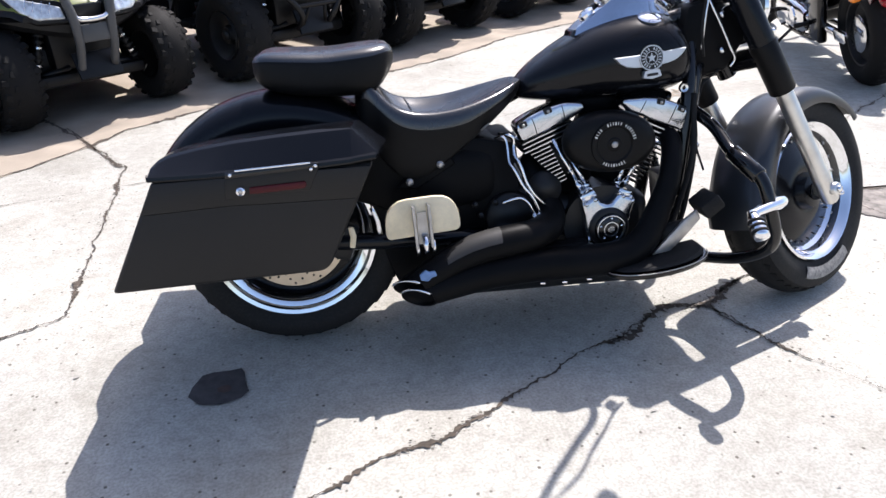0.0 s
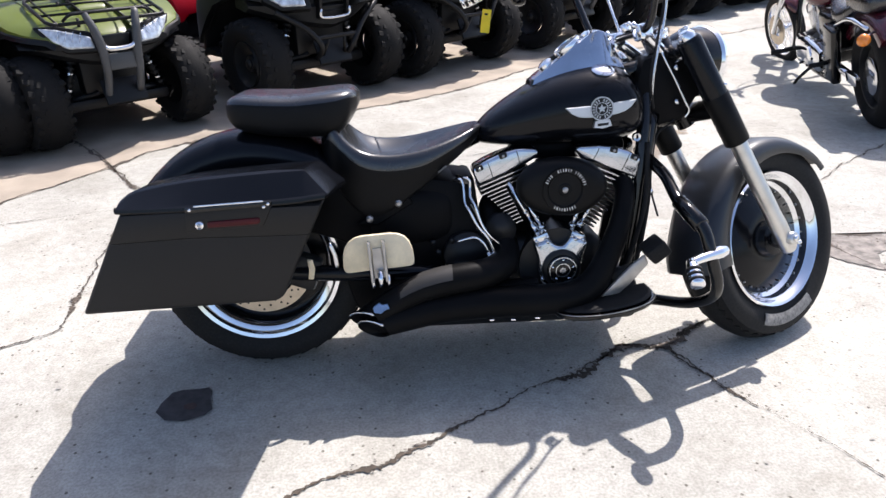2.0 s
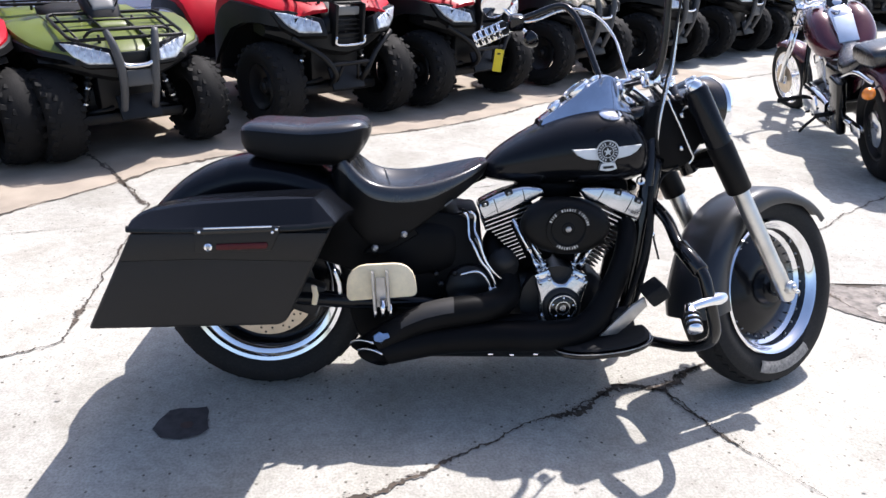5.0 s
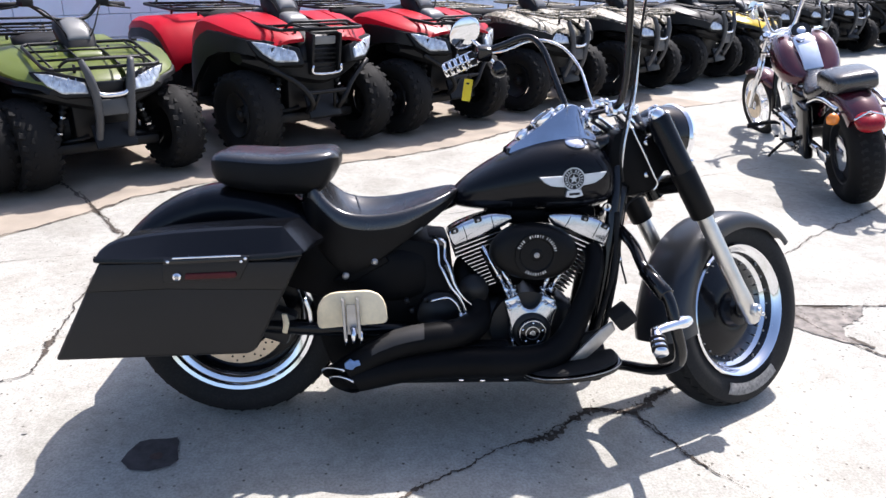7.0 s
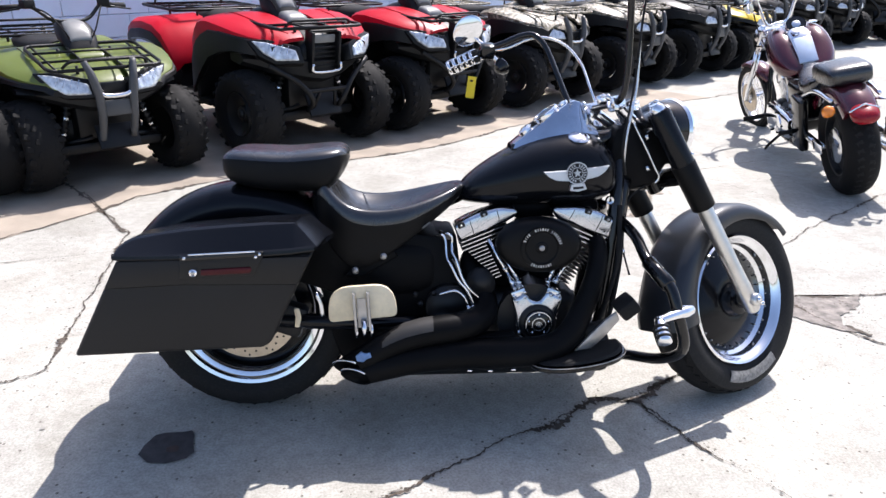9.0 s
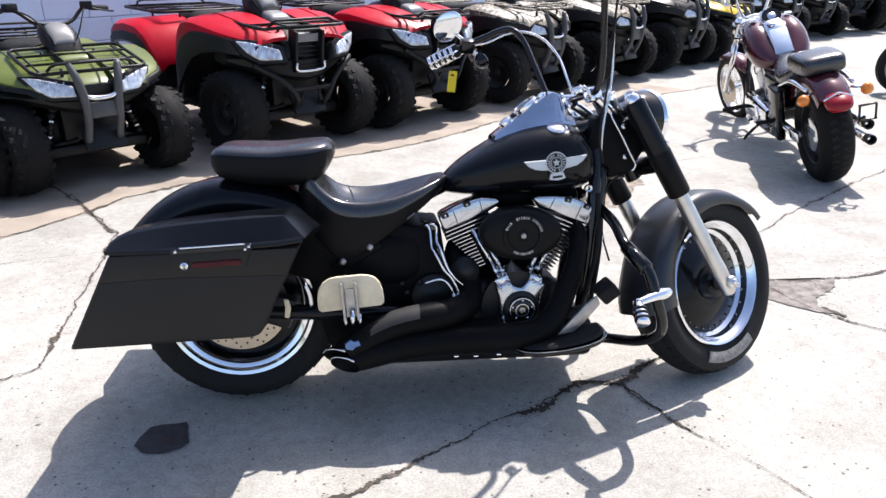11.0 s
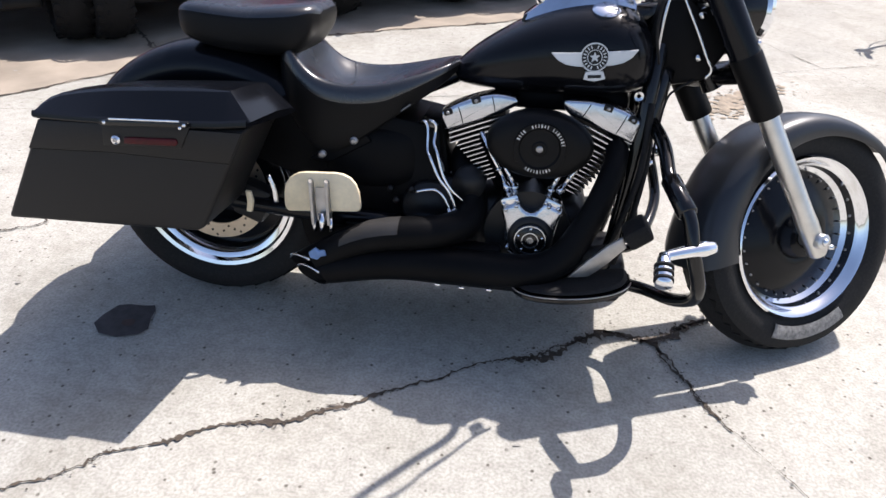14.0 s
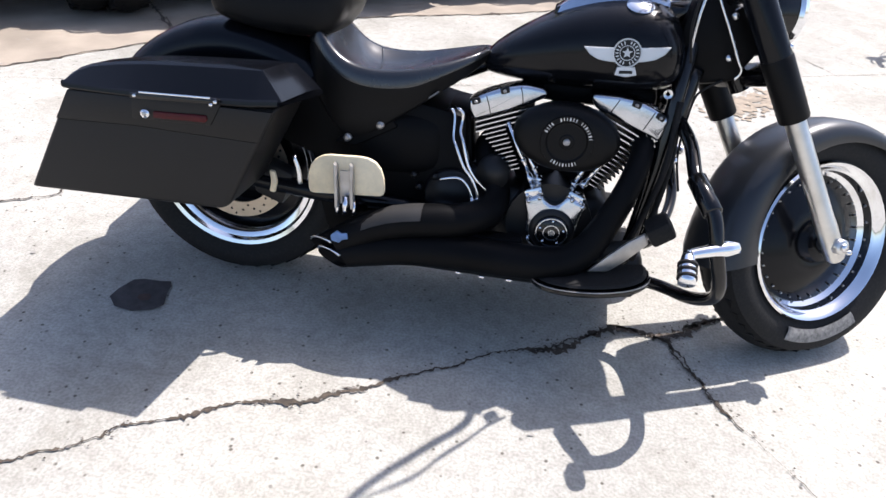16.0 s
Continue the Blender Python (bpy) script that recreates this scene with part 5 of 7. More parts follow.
def front_end():
    def h(name, bm, material, label="", parent=None, angle=38):
        return bp(name, bm, material, label, parent, HEAD, angle)
    for s in (-1, 1):
        y = 0.127 * s
        leg = h("fork_leg", lathe([(-0.034, 0.0), (-0.034, 0.018), (-0.026, 0.024), (0.06, 0.0265), (0.10, 0.0245), (0.37, 0.0245), (0.40, 0.022)], (0.022, y, 0), (0, 0, 1), 28), ALU, "brushed aluminium fork leg")
        part("lower_cover", lathe([(0.362, 0.026), (0.362, 0.0345), (0.366, 0.0360), (0.515, 0.0372), (0.520, 0.0345)], (0.022, y, 0), (0, 0, 1), 28), CLEANER, leg, "matt black lower fork cover", xf=HEAD)
        part("upper_cover", lathe([(0.515, 0.030), (0.519, 0.0350), (0.690, 0.0350), (0.70, 0.030), (0.70, 0)], (0.022, y, 0), (0, 0, 1), 28), BLACK, leg, "satin black upper fork cover", xf=HEAD)
        part("cap", lathe([(0.70, 0.024), (0.712, 0.023), (0.722, 0.014), (0.724, 0)], (0.022, y, 0), (0, 0, 1), 18), CHROME, leg, xf=HEAD)
        part("axle_clamp", [cyl((0.024, y - 0.032 * s, 0.010), (0.024, y + 0.036 * s, 0.010), 0.020, None, 20, 0.003)], ALU, leg, xf=HEAD)
        part("axle_nut", cyl((0.024, y + 0.036 * s, 0.010), (0.024, y + 0.043 * s, 0.010), 0.011, 0.010, 6), DULLCHROME, leg, xf=HEAD)
        part("pinch_bolt", cyl((0.040, y + 0.012 * s, -0.020), (0.046, y + 0.030 * s, -0.020), 0.006, None, 10), DULLCHROME, leg, xf=HEAD)
        part("cover_screw", cyl((0.040, y + 0.026 * s, 0.535), (0.046, y + 0.033 * s, 0.535), 0.007, 0.006, 10), CHROME, leg, xf=HEAD)
    t = h("triple_tree", [box((0.035, 0, 0.675), (0.09, 0.25, 0.030), bevel=0.01), box((0.030, 0, 0.475), (0.08, 0.24, 0.035), bevel=0.01), cyl((0, 0, 0.45), (0, 0, 0.70), 0.026, None, 18)], GLOSS, "black fork yokes")
    part("fork_nacelle", [box((0.045, 0, 0.585), (0.05, 0.18, 0.13), bevel=0.018, seg=3)], BLACK, t, xf=HEAD)
    # headlamp
    c = Vector((0.126, 0, 0.600))
    lamp = h("headlamp", lathe([(-0.085, 0.0), (-0.085, 0.035), (-0.075, 0.062), (-0.045, 0.083), (-0.01, 0.092), (0.03, 0.093)], c, (0.88, 0, -0.47), 36), GLOSS, "round black headlamp with a chrome ring", angle=60)
    part("chrome_ring", lathe([(0.028, 0.094), (0.038, 0.099), (0.050, 0.096), (0.054, 0.086), (0.048, 0.082)], c, (0.88, 0, -0.47), 40), CHROME, lamp, xf=HEAD)
    part("lamp_lens", lathe([(0.048, 0.084), (0.058, 0.06), (0.063, 0.03), (0.064, 0.0)], c, (0.88, 0, -0.47), 36), LENSGLASS, lamp, xf=HEAD)
    # risers and high handlebar
    for s in (-1, 1):
        r = h("riser", [tube([(0.0, 0.045 * s, 0.69), (-0.02, 0.05 * s, 0.735), (-0.035, 0.055 * s, 0.765)], [0.017, 0.016, 0.018], 14, 3), box((-0.04, 0.055 * s, 0.775), (0.05, 0.038, 0.045), (0, 20, 0), 0.01)], CHROME, "chrome handlebar riser")
        part("riser_bolt", cyl((-0.052, 0.055 * s, 0.795), (-0.06, 0.055 * s, 0.812), 0.008, None, 10), DULLCHROME, r, xf=HEAD)
    left = [(-0.045, 0.0, 0.780), (-0.048, 0.085, 0.786), (-0.050, 0.122, 0.820), (-0.006, 0.165, 0.910), (0.030, 0.198, 0.976), (0.044, 0.218, 1.022), (0.044, 0.243, 1.053), (0.020, 0.268, 1.068), (-0.025, 0.30, 1.076), (-0.070, 0.340, 1.085), (-0.175, 0.420, 1.096)]
    right = [(-0.220, -0.42, 1.165), (-0.10, -0.362, 1.170), (0.0, -0.31, 1.178), (0.055, -0.265, 1.168), (0.082, -0.228, 1.125), (0.070, -0.20, 1.060), (0.032, -0.16, 0.952), (-0.022, -0.122, 0.836), (-0.048, -0.085, 0.786)]
    bar = h("handlebar", tube(right + left, 0.0102, 14, 6), GLOSS, "tall black ape-hanger handlebar", angle=60)
    for s in (-1, 1):
        ga, gb = (Vector((-0.099, 0.358, 1.086)), Vector((-0.182, 0.424, 1.097))) if s > 0 else (Vector((-0.10, -0.362, 1.170)), Vector((-0.222, -0.42, 1.165)))
        ax = (gb - ga).normalized()
        part("grip", cyl(ga, gb, 0.0205, None, 18, 0.004), RUBBER, bar, xf=HEAD)
        for k in range(5):
            q = ga.lerp(gb, 0.2 + k * 0.19)
            part("chrome_band", cyl(q, q + ax * 0.011, 0.0225, None, 18), CHROME, bar, xf=HEAD)
        for k in range(4):
            off = Vector((0.0, 0.0, 0.0215)) if k == 0 else Vector((0.0, 0.0, -0.0215)) if k == 1 else ax.cross(Vector((0, 0, 1))).normalized() * (0.0215 if k == 2 else -0.0215)
            part("chrome_rail", tube([ga + off + ax * 0.004, gb + off - ax * 0.002], 0.0032, 8, 0), CHROME, bar, xf=HEAD)
        part("switch_housing", [box(ga - ax * 0.03, (0.05, 0.05, 0.05), (20, 30, -25 * s), 0.012)], GLOSS, bar, xf=HEAD)
        part("lever", tube([ga - ax * 0.02 + Vector((0.04, 0.01 * s, 0.0)), ga + Vector((0.055, 0.02 * s, -0.02)), gb + Vector((0.05, 0.03 * s, -0.02))], [0.008, 0.009, 0.006], 10, 5, 0.6), CHROME, bar, "chrome lever", xf=HEAD)
        mc = ga + Vector((0.016, 0.012 * s, 0.084 if s > 0 else 0.15))
        stem = [ga - ax * 0.03 + Vector((0, 0, 0.02)), ga + Vector((0.02, 0.0, 0.05)), mc]
        part("mirror_stem", tube(stem, 0.006, 10, 4), CHROME, bar, xf=HEAD)
        part("mirror", lathe([(0.012, 0.0), (0.012, 0.034), (0.006, 0.045), (-0.006, 0.046), (-0.009, 0.040), (-0.009, 0.0)], (0, 0, 0), (1, 0, 0), 28), CHROME, bar, "oval chrome mirror", xf=HEAD @ Matrix.Translation(mc) @ pose(0, 0, 0, 0, 0, 38 * s) @ pose(0, 0, 0, -16 * s, 0, 0) @ Matrix.Diagonal((1, 1.25, 0.95, 1)))
        w = ga + (Vector((0.030, -0.045, -0.070)) if s > 0 else Vector((0.20, 0.03, -0.125)))
        part("signal_stem", tube([ga - ax * 0.03, w], 0.006, 8, 0), CHROME, bar, xf=HEAD)
        part("turn_signal", lathe([(-0.03, 0.0), (-0.028, 0.014), (-0.012, 0.026), (0.0, 0.029), (0.003, 0.027)], w, (1, 0, 0), 24), GLOSS, bar, "black bullet turn signal", xf=HEAD)
        part("signal_lens", lathe([(0.002, 0.027), (0.007, 0.022), (0.010, 0.0)], w, (1, 0, 0), 24), AMBER, bar, xf=HEAD)
        if s > 0:
            runs = [[ga - ax * 0.03, (-0.028, 0.30, 1.058), (0.033, 0.26, 1.047), (0.073, 0.22, 1.021), (0.095, 0.18, 0.968), (0.081, 0.14, 0.895), (0.023, 0.09, 0.815), (-0.01, 0.07, 0.70)]]
        else:
            runs = [[(0.05, -0.275, 1.15), (0.068, -0.25, 1.048), (0.028, -0.21, 0.952), (-0.055, -0.17, 0.818), (-0.150, -0.13, 0.690), (-0.17, -0.10, 0.60)], [(0.07, -0.265, 1.12), (0.060, -0.235, 1.02), (0.022, -0.19, 0.92), (-0.040, -0.155, 0.80), (-0.120, -0.125, 0.70), (-0.165, -0.10, 0.62)]]
        for k, cab in enumerate(runs):
            part("control_cable", tube(cab, 0.0042 if s > 0 else 0.0032, 10, 7), CHROME if s > 0 else (DULLCHROME if k else RUBBER), bar, "braided steel cable" if not (s < 0 and k == 0) else "", xf=HEAD)
    # chrome clutter at the yokes
    for x, y, z, w in ((-0.03, -0.10, 0.745, 0.030), (0.015, -0.06, 0.735, 0.034), (-0.055, -0.02, 0.805, 0.030), (0.04, -0.105, 0.715, 0.026)):
        part("clamp_block", box((x, y, z), (w, 0.022, w * 0.8), (0, 24, 18), 0.006), CHROME, t, xf=HEAD)
        part("clamp_bolt", cyl((x, y - 0.01, z + 0.008), (x, y - 0.022, z + 0.010), 0.006, 0.005, 8), CHROME, t, xf=HEAD)
    part("ignition_barrel", cyl((0.0, -0.075, 0.66), (0.01, -0.112, 0.665), 0.013, 0.012, 16), CHROME, t, xf=HEAD)
    # yellow stock tag on the clutch side
    tg = Vector((-0.170, 0.388, 1.008))
    hang = Matrix.Translation(HEAD @ tg) @ pose(0, 0, 0, 8, 0, 0)
    hang = BIKE @ hang
    tag = thing("price_tag", hang, "yellow stock tag hanging on a string from the handlebar", "tag")
    part("card", box((0, 0, 0), (0.029, 0.003, 0.072), (0, 6, 0), 0.001, 1), YELLOW, tag)
    part("tag_writing", box((0.001, -0.0022, 0.022), (0.010, 0.0012, 0.006), (0, 6, 0)), DARKMETAL, tag)
    part("tag_string", tube([(0, 0, 0.034), (0.004, 0, 0.070), (0.006, 0, 0.085)], 0.0015, 6, 0), RUBBER, tag)


front_end()


# ---- all-terrain vehicles along the wall ----
def knobby(r, w, rim, n, m):
    """Tyre with rows of knobs."""
    bm = bmesh.new()
    for k in range(n):
        t = 2 * math.pi * k / n
        for j, y in enumerate((-0.40, -0.17, 0.17, 0.40)):
            c = box((0, 0, 0), (0.038, w * 0.17, 0.022), bevel=0.004, seg=1)
            c.transform(Matrix.Rotation(t + (j % 2) * math.pi / n, 4, 'Y') @ pose(0, y * w, r - 0.017 - abs(y) * 0.050, 0, 0, 20 if y > 0 else -20))
            merged(bm, c)
    bm.transform(m)
    return bm


def atv(spot, yaw, paint, label, g=0.24, big=1.0, lz=0.70, boxy=False, sink=0.05, lamp=1.0, rack_z=(0.80, 0.90), rack_paint=None):
    """A utility quad facing +x; spot lies on the ground below the middle of its headlamps, g is half their spacing; sink lowers the front bodywork."""
    q = thing("quad_bike", Matrix.Translation((spot[0], spot[1], 0)) @ Matrix.Rotation(yaw, 4, 'Z') @ Matrix.Scale(big, 4) @ Matrix.Translation((-0.33, 0, 0)), label, "quad bike", "quad bikes parked along the wall")
    d = lz - 0.70
    rp = rack_paint or PLASTIC
    fx, tr = 0.13, 0.47  # front axle and half the track

    def a(name, bm, material, lab="", parent=None, angle=38):
        return part(name, bm, material, parent or q, lab, None, angle)
    for x, w, s in ((fx, 0.235, 1), (fx, 0.235, -1), (fx - 1.25, 0.27, 1), (fx - 1.25, 0.27, -1)):
        m = Matrix.Translation((x, s * tr, 0.305)) @ Matrix.Rotation(radians(5 if x == fx else 0), 4, 'Z')
        tyre = lathe(tyre_profile(0.296, w, 0.155), closed=True, seg=40)
        tyre.transform(m)
        t = a("wheel", tyre, TREAD, "knobby black off-road tyre", angle=45)
        tagged(a("tread_pattern", knobby(0.305, w, 0.155, 22, m), TREAD, "", t), kind="stuff")
        a("rim", lathe([(s * w * 0.30, 0.155), (s * w * 0.36, 0.150), (s * w * 0.20, 0.12), (s * w * 0.12, 0.06), (s * w * 0.24, 0.05), (s * w * 0.24, 0.0)], (x, s * tr, 0.305), seg=24), DARKMETAL, "", t)
        a("hub", cyl((x, s * (tr + w * 0.2), 0.305), (x, s * (tr + w * 0.30), 0.305), 0.035, 0.028, 12), DARKMETAL, "", t)
        if x == fx:
            a("a_arm", [tube([(x, s * 0.38, 0.27), (fx + 0.10, s * 0.12, 0.33)], 0.016, 8, 0), tube([(x, s * 0.38, 0.27), (fx - 0.14, s * 0.12, 0.33)], 0.016, 8, 0)], DARKMETAL, "", t)
            a("shock", cyl((fx + 0.06, s * 0.31, 0.29), (fx + 0.02, s * 0.20, 0.62), 0.018, None, 12), DARKMETAL, "", t)
            for k in range(9):
                a("coil", lathe([(-0.006, 0.026), (-0.006, 0.031), (0.006, 0.031), (0.006, 0.026)], Vector((fx + 0.055, s * 0.30, 0.33)).lerp(Vector((fx + 0.03, s * 0.21, 0.59)), k / 8), (-0.04, -s * 0.10, 0.33), 14), DULLCHROME if k % 3 == 1 else DARKMETAL, "", t)
    a("chassis", [box((-0.58, 0, 0.33), (1.40, 0.52, 0.26), bevel=0.05), box((-0.55, 0, 0.60), (0.90, 0.44, 0.34), bevel=0.06), box((0.10, 0, 0.46), (0.24, 0.40, 0.30), bevel=0.03), cyl((fx - 1.25, -0.40, 0.305), (fx - 1.25, 0.40, 0.305), 0.04, None, 14), box((-0.40, 0, 0.265), (1.30, 0.66, 0.07), bevel=0.02)], PLASTIC)
    for s in (1, -1):
        a("footwell", [box((-0.60, s * 0.40, 0.33), (0.74, 0.36, 0.05), bevel=0.015), box((-0.93, s * 0.40, 0.47), (0.05, 0.36, 0.30), (0, 16, 0), 0.015)], PLASTIC)
        a("inner_liner", box((-0.36, s * 0.37, 0.54), (0.05, 0.42, 0.50), (0, 12, 0), 0.015), PLASTIC)
        # front fender: painted top that rises backward and drops behind the wheel
        spec = ((0.345, 0.770 - sink * 1.1, 0.20 + g * 0.5, 0.010, 0.655), (0.30, 0.796 - sink, 0.36, 0.016, 0.672), (0.22, 0.826 - sink, 0.47, 0.022, 0.694), (0.12, 0.850 - sink, 0.52, 0.030, 0.706), (-0.02, 0.876 - sink * 0.9, 0.552, 0.042, 0.690), (-0.16, 0.892 - sink * 0.7, 0.568, 0.060, 0.640),
                (-0.25, 0.890 - sink * 0.6, 0.575, 0.095, 0.560), (-0.31, 0.868 - sink * 0.4, 0.578, 0.115, 0.50), (-0.36, 0.82 - sink * 0.3, 0.578, 0.120, 0.45), (-0.41, 0.74, 0.575, 0.120, 0.40), (-0.45, 0.64, 0.565, 0.10, 0.36))
        rings, low = [], []
        for x, z, w, side, arch in spec:
            z += d
            i = 0.13 if x > -0.2 else 0.20
            rings.append([(x, s * i, z + 0.030), (x, s * (i + w) / 2, z + 0.024), (x, s * (w - 0.045), z + 0.004), (x, s * w, z - 0.022), (x - 0.004, s * (w + 0.004), z - 0.022 - side), (x - 0.006, s * (w - 0.010), z - 0.022 - side), (x, s * (w - 0.055), z - 0.022), (x, s * (i + w) / 2, z), (x, s * i, z + 0.008)])
            zb = z - 0.018 - side
            ar = min(arch + d * 0.5, zb - 0.022)
            low.append([(x, s * (w - 0.03), zb + 0.02), (x, s * (w + 0.016), zb), (x, s * (w + 0.024), ar), (x, s * (w - 0.02), ar - 0.004), (x, s * (w - 0.10), (ar + zb) / 2), (x, s * (w - 0.08), zb + 0.015)])
        f = a("front_fender", loft(rings), paint, "moulded front fender", angle=34)
        a("fender_flare", loft(low), PLASTIC, "black fender flare", f, 34)
        a("fender_crease", tube([(x, s * (w * 0.62), z + d + 0.024) for x, z, w, _, _ in spec[1:7]], [0.006] * 6, 6, 3), paint, "", f)
        rings, low = [], []
        for x, z, w in ((-0.80, 0.58, 0.55), (-0.86, 0.70, 0.575), (-0.93, 0.79, 0.59), (-1.05, 0.85, 0.60), (-1.25, 0.865, 0.60), (-1.45, 0.845, 0.60), (-1.60, 0.79, 0.575), (-1.67, 0.70, 0.55)):
            z += d - 0.055
            rings.append([(x, s * 0.16, z + 0.02), (x, s * (w - 0.06), z + 0.004), (x, s * w, z - 0.03), (x, s * (w + 0.008), z - 0.085), (x, s * (w - 0.01), z - 0.085), (x, s * (w - 0.07), z - 0.03), (x, s * 0.16, z - 0.005)])
            low.append([(x, s * (w - 0.03), z - 0.07), (x, s * (w + 0.014), z - 0.082), (x, s * (w + 0.018), z - 0.16), (x, s * (w - 0.02), z - 0.165), (x, s * (w - 0.05), z - 0.10)])
        rf = a("rear_fender", loft(rings), paint, "moulded rear fender", angle=34)
        a("fender_flare", loft(low), PLASTIC, "black fender flare", rf, 34)
        a("fender_edge", tube([(-0.82, s * 0.566, 0.415 + d), (-0.95, s * 0.604, 0.58 + d), (-1.05, s * 0.613, 0.635 + d), (-1.25, s * 0.613, 0.65 + d), (-1.45, s * 0.613, 0.63 + d)], 0.009, 6, 3), PODGREY if boxy else PLASTIC, "", rf)
        # slanted headlamp wrapping round the corner
        e1, e2 = Vector((-0.42, s * 0.91, 0.0)).normalized(), Vector((-0.34, 0, 0.94))
        nrm = Vector((e1.y * e2.z - e1.z * e2.y, e1.z * e2.x - e1.x * e2.z, e1.x * e2.y - e1.y * e2.x)).normalized()
        if nrm.x < 0:
            nrm = -nrm
        at = Matrix.Identity(4)
        for c, v in enumerate((e1, -nrm, e2)):
            at.col[c] = (*v, 0)
        at.col[3] = (0.345, s * g, lz, 1)
        at = at @ Matrix.Diagonal((lamp, 1, lamp, 1))
        sur = a("headlamp_surround", plate([(-0.140, -0.082), (0.040, -0.085), (0.130, -0.030), (0.182, 0.072), (0.060, 0.072), (-0.130, 0.025)], -0.002, 0.13, 0.012, 2), PLASTIC)
        sur.data.transform(at)
        lm = a("headlamp", plate([(-0.108, -0.064), (0.030, -0.064), (0.098, -0.018), (0.152, 0.060), (0.070, 0.050), (-0.100, 0.000)], -0.020, 0.02, 0.010, 3), LENSGLASS, "clear slanted headlamp", sur)
        lm.data.transform(at)
        for k in range(4):
            fl = a("lens_flute", box((-0.05 + 0.037 * k, -0.0205, -0.004 + 0.006 * k), (0.004, 0.003, 0.062), (0, -24, 0), 0.001, 1), DULLCHROME, "", sur)
            fl.data.transform(at)
    # black lower nose under the lamps
    rings = []
    for k in range(13):
        y = -0.50 + k / 12
        u = abs(y) / 0.5
        xf, zt, zb = 0.385 - 0.22 * u ** 1.8, lz - 0.06 + 0.03 * u, 0.50 + 0.13 * u ** 1.4
        rings.append([(xf - 0.03, y, zt), (xf, y, zt - 0.03), (xf - 0.004, y, zb + 0.03), (xf - 0.05, y, zb), (xf - 0.17, y, zb + 0.02), (xf - 0.17, y, zt)])
    n = a("nose", loft(rings), PLASTIC, "black lower nose", angle=30)
    a("hood", body(resampled([(0.350, 0.745 + d - sink, 0.60, 0.14), (0.31, 0.79 + d - sink, 0.56, 0.18), (0.18, 0.850 + d - sink, 0.58, 0.20), (0.0, 0.892 + d - sink, 0.66, 0.20), (-0.16, 0.915 + d - sink, 0.70, 0.16), (-0.30, 0.93 + d - sink, 0.72, 0.13)], 16), 26, 2.7), PLASTIC if boxy else paint, "moulded front hood", n, 55)
    if boxy:
        a("grille_box", [box((0.37, s * 0.108, 0.715), (0.10, 0.022, 0.28), (0, 8, 0), 0.008) for s in (1, -1)] + [box((0.355, 0, 0.855), (0.10, 0.22, 0.02), (0, 8, 0), 0.008)], PLASTIC, "black boxy grille surround", n)
        a("grille_lip", tube([(0.418, -0.112, 0.64), (0.412, -0.10, 0.585), (0.412, 0.10, 0.585), (0.418, 0.112, 0.64)], 0.010, 8, 3), DULLCHROME, "bright grille lip", n)
        a("badge_plate", box((0.395, 0, 0.80), (0.015, 0.17, 0.055), (0, 8, 0), 0.006), PODGREY, "", n)
        for k in range(5):
            a("grille_bar", box((0.385, 0, 0.62 + k * 0.030), (0.012, 0.19, 0.009), (0, 12, 0), 0.003, 1), PLASTIC, "", n)
        b = a("bumper", [tube([(0.33, s * 0.40, 0.64), (0.40, s * 0.22, 0.52), (0.42, s * 0.13, 0.40), (0.34, s * 0.12, 0.31)], 0.019, 10, 4) for s in (1, -1)] + [tube([(0.415, -0.17, 0.46), (0.415, 0.17, 0.46)], 0.015, 10, 0)], PLASTIC, "black tubular front bumper")
        for s in (1, -1):
            a("bumper_brace", tube([(0.415, s * 0.06, 0.46), (0.36, s * 0.09, 0.33)], 0.012, 8, 0), PLASTIC, "", b)
    else:
        a("grille", plate([(-0.09, 0.0), (0.09, 0.0), (0.075, -0.07), (-0.075, -0.07)], -0.02, 0.02, 0.008, 2), DARKMETAL, "", n).data.transform(Matrix.Translation((0.375, 0, 0.70 + d)) @ Matrix.Rotation(radians(90), 4, 'Z'))
        b = a("bumper", [tube([(0.36, s * 0.10, 0.34), (0.42, s * 0.10, 0.48), (0.435, s * 0.105, 0.62), (0.425, s * 0.125, 0.74), (0.385, s * 0.150, 0.835 + d)], [0.022, 0.025, 0.027, 0.026, 0.020], 12, 4) for s in (1, -1)], BUMPER, "grey tubular front bumper")
        a("bumper_cross", tube([(0.432, -0.11, 0.655), (0.440, -0.06, 0.625), (0.440, 0.06, 0.625), (0.432, 0.11, 0.655)], 0.015, 10, 3), DULLCHROME, "worn bright cross tube", b)
        a("bumper_web", box((0.425, 0, 0.545), (0.02, 0.20, 0.10), (0, -5, 0), 0.008), BUMPER, "", b)
    a("skid_plate", box((0.35, 0, 0.35), (0.02, 0.26, 0.16), (0, -26, 0), 0.005), PLASTIC, "", b)

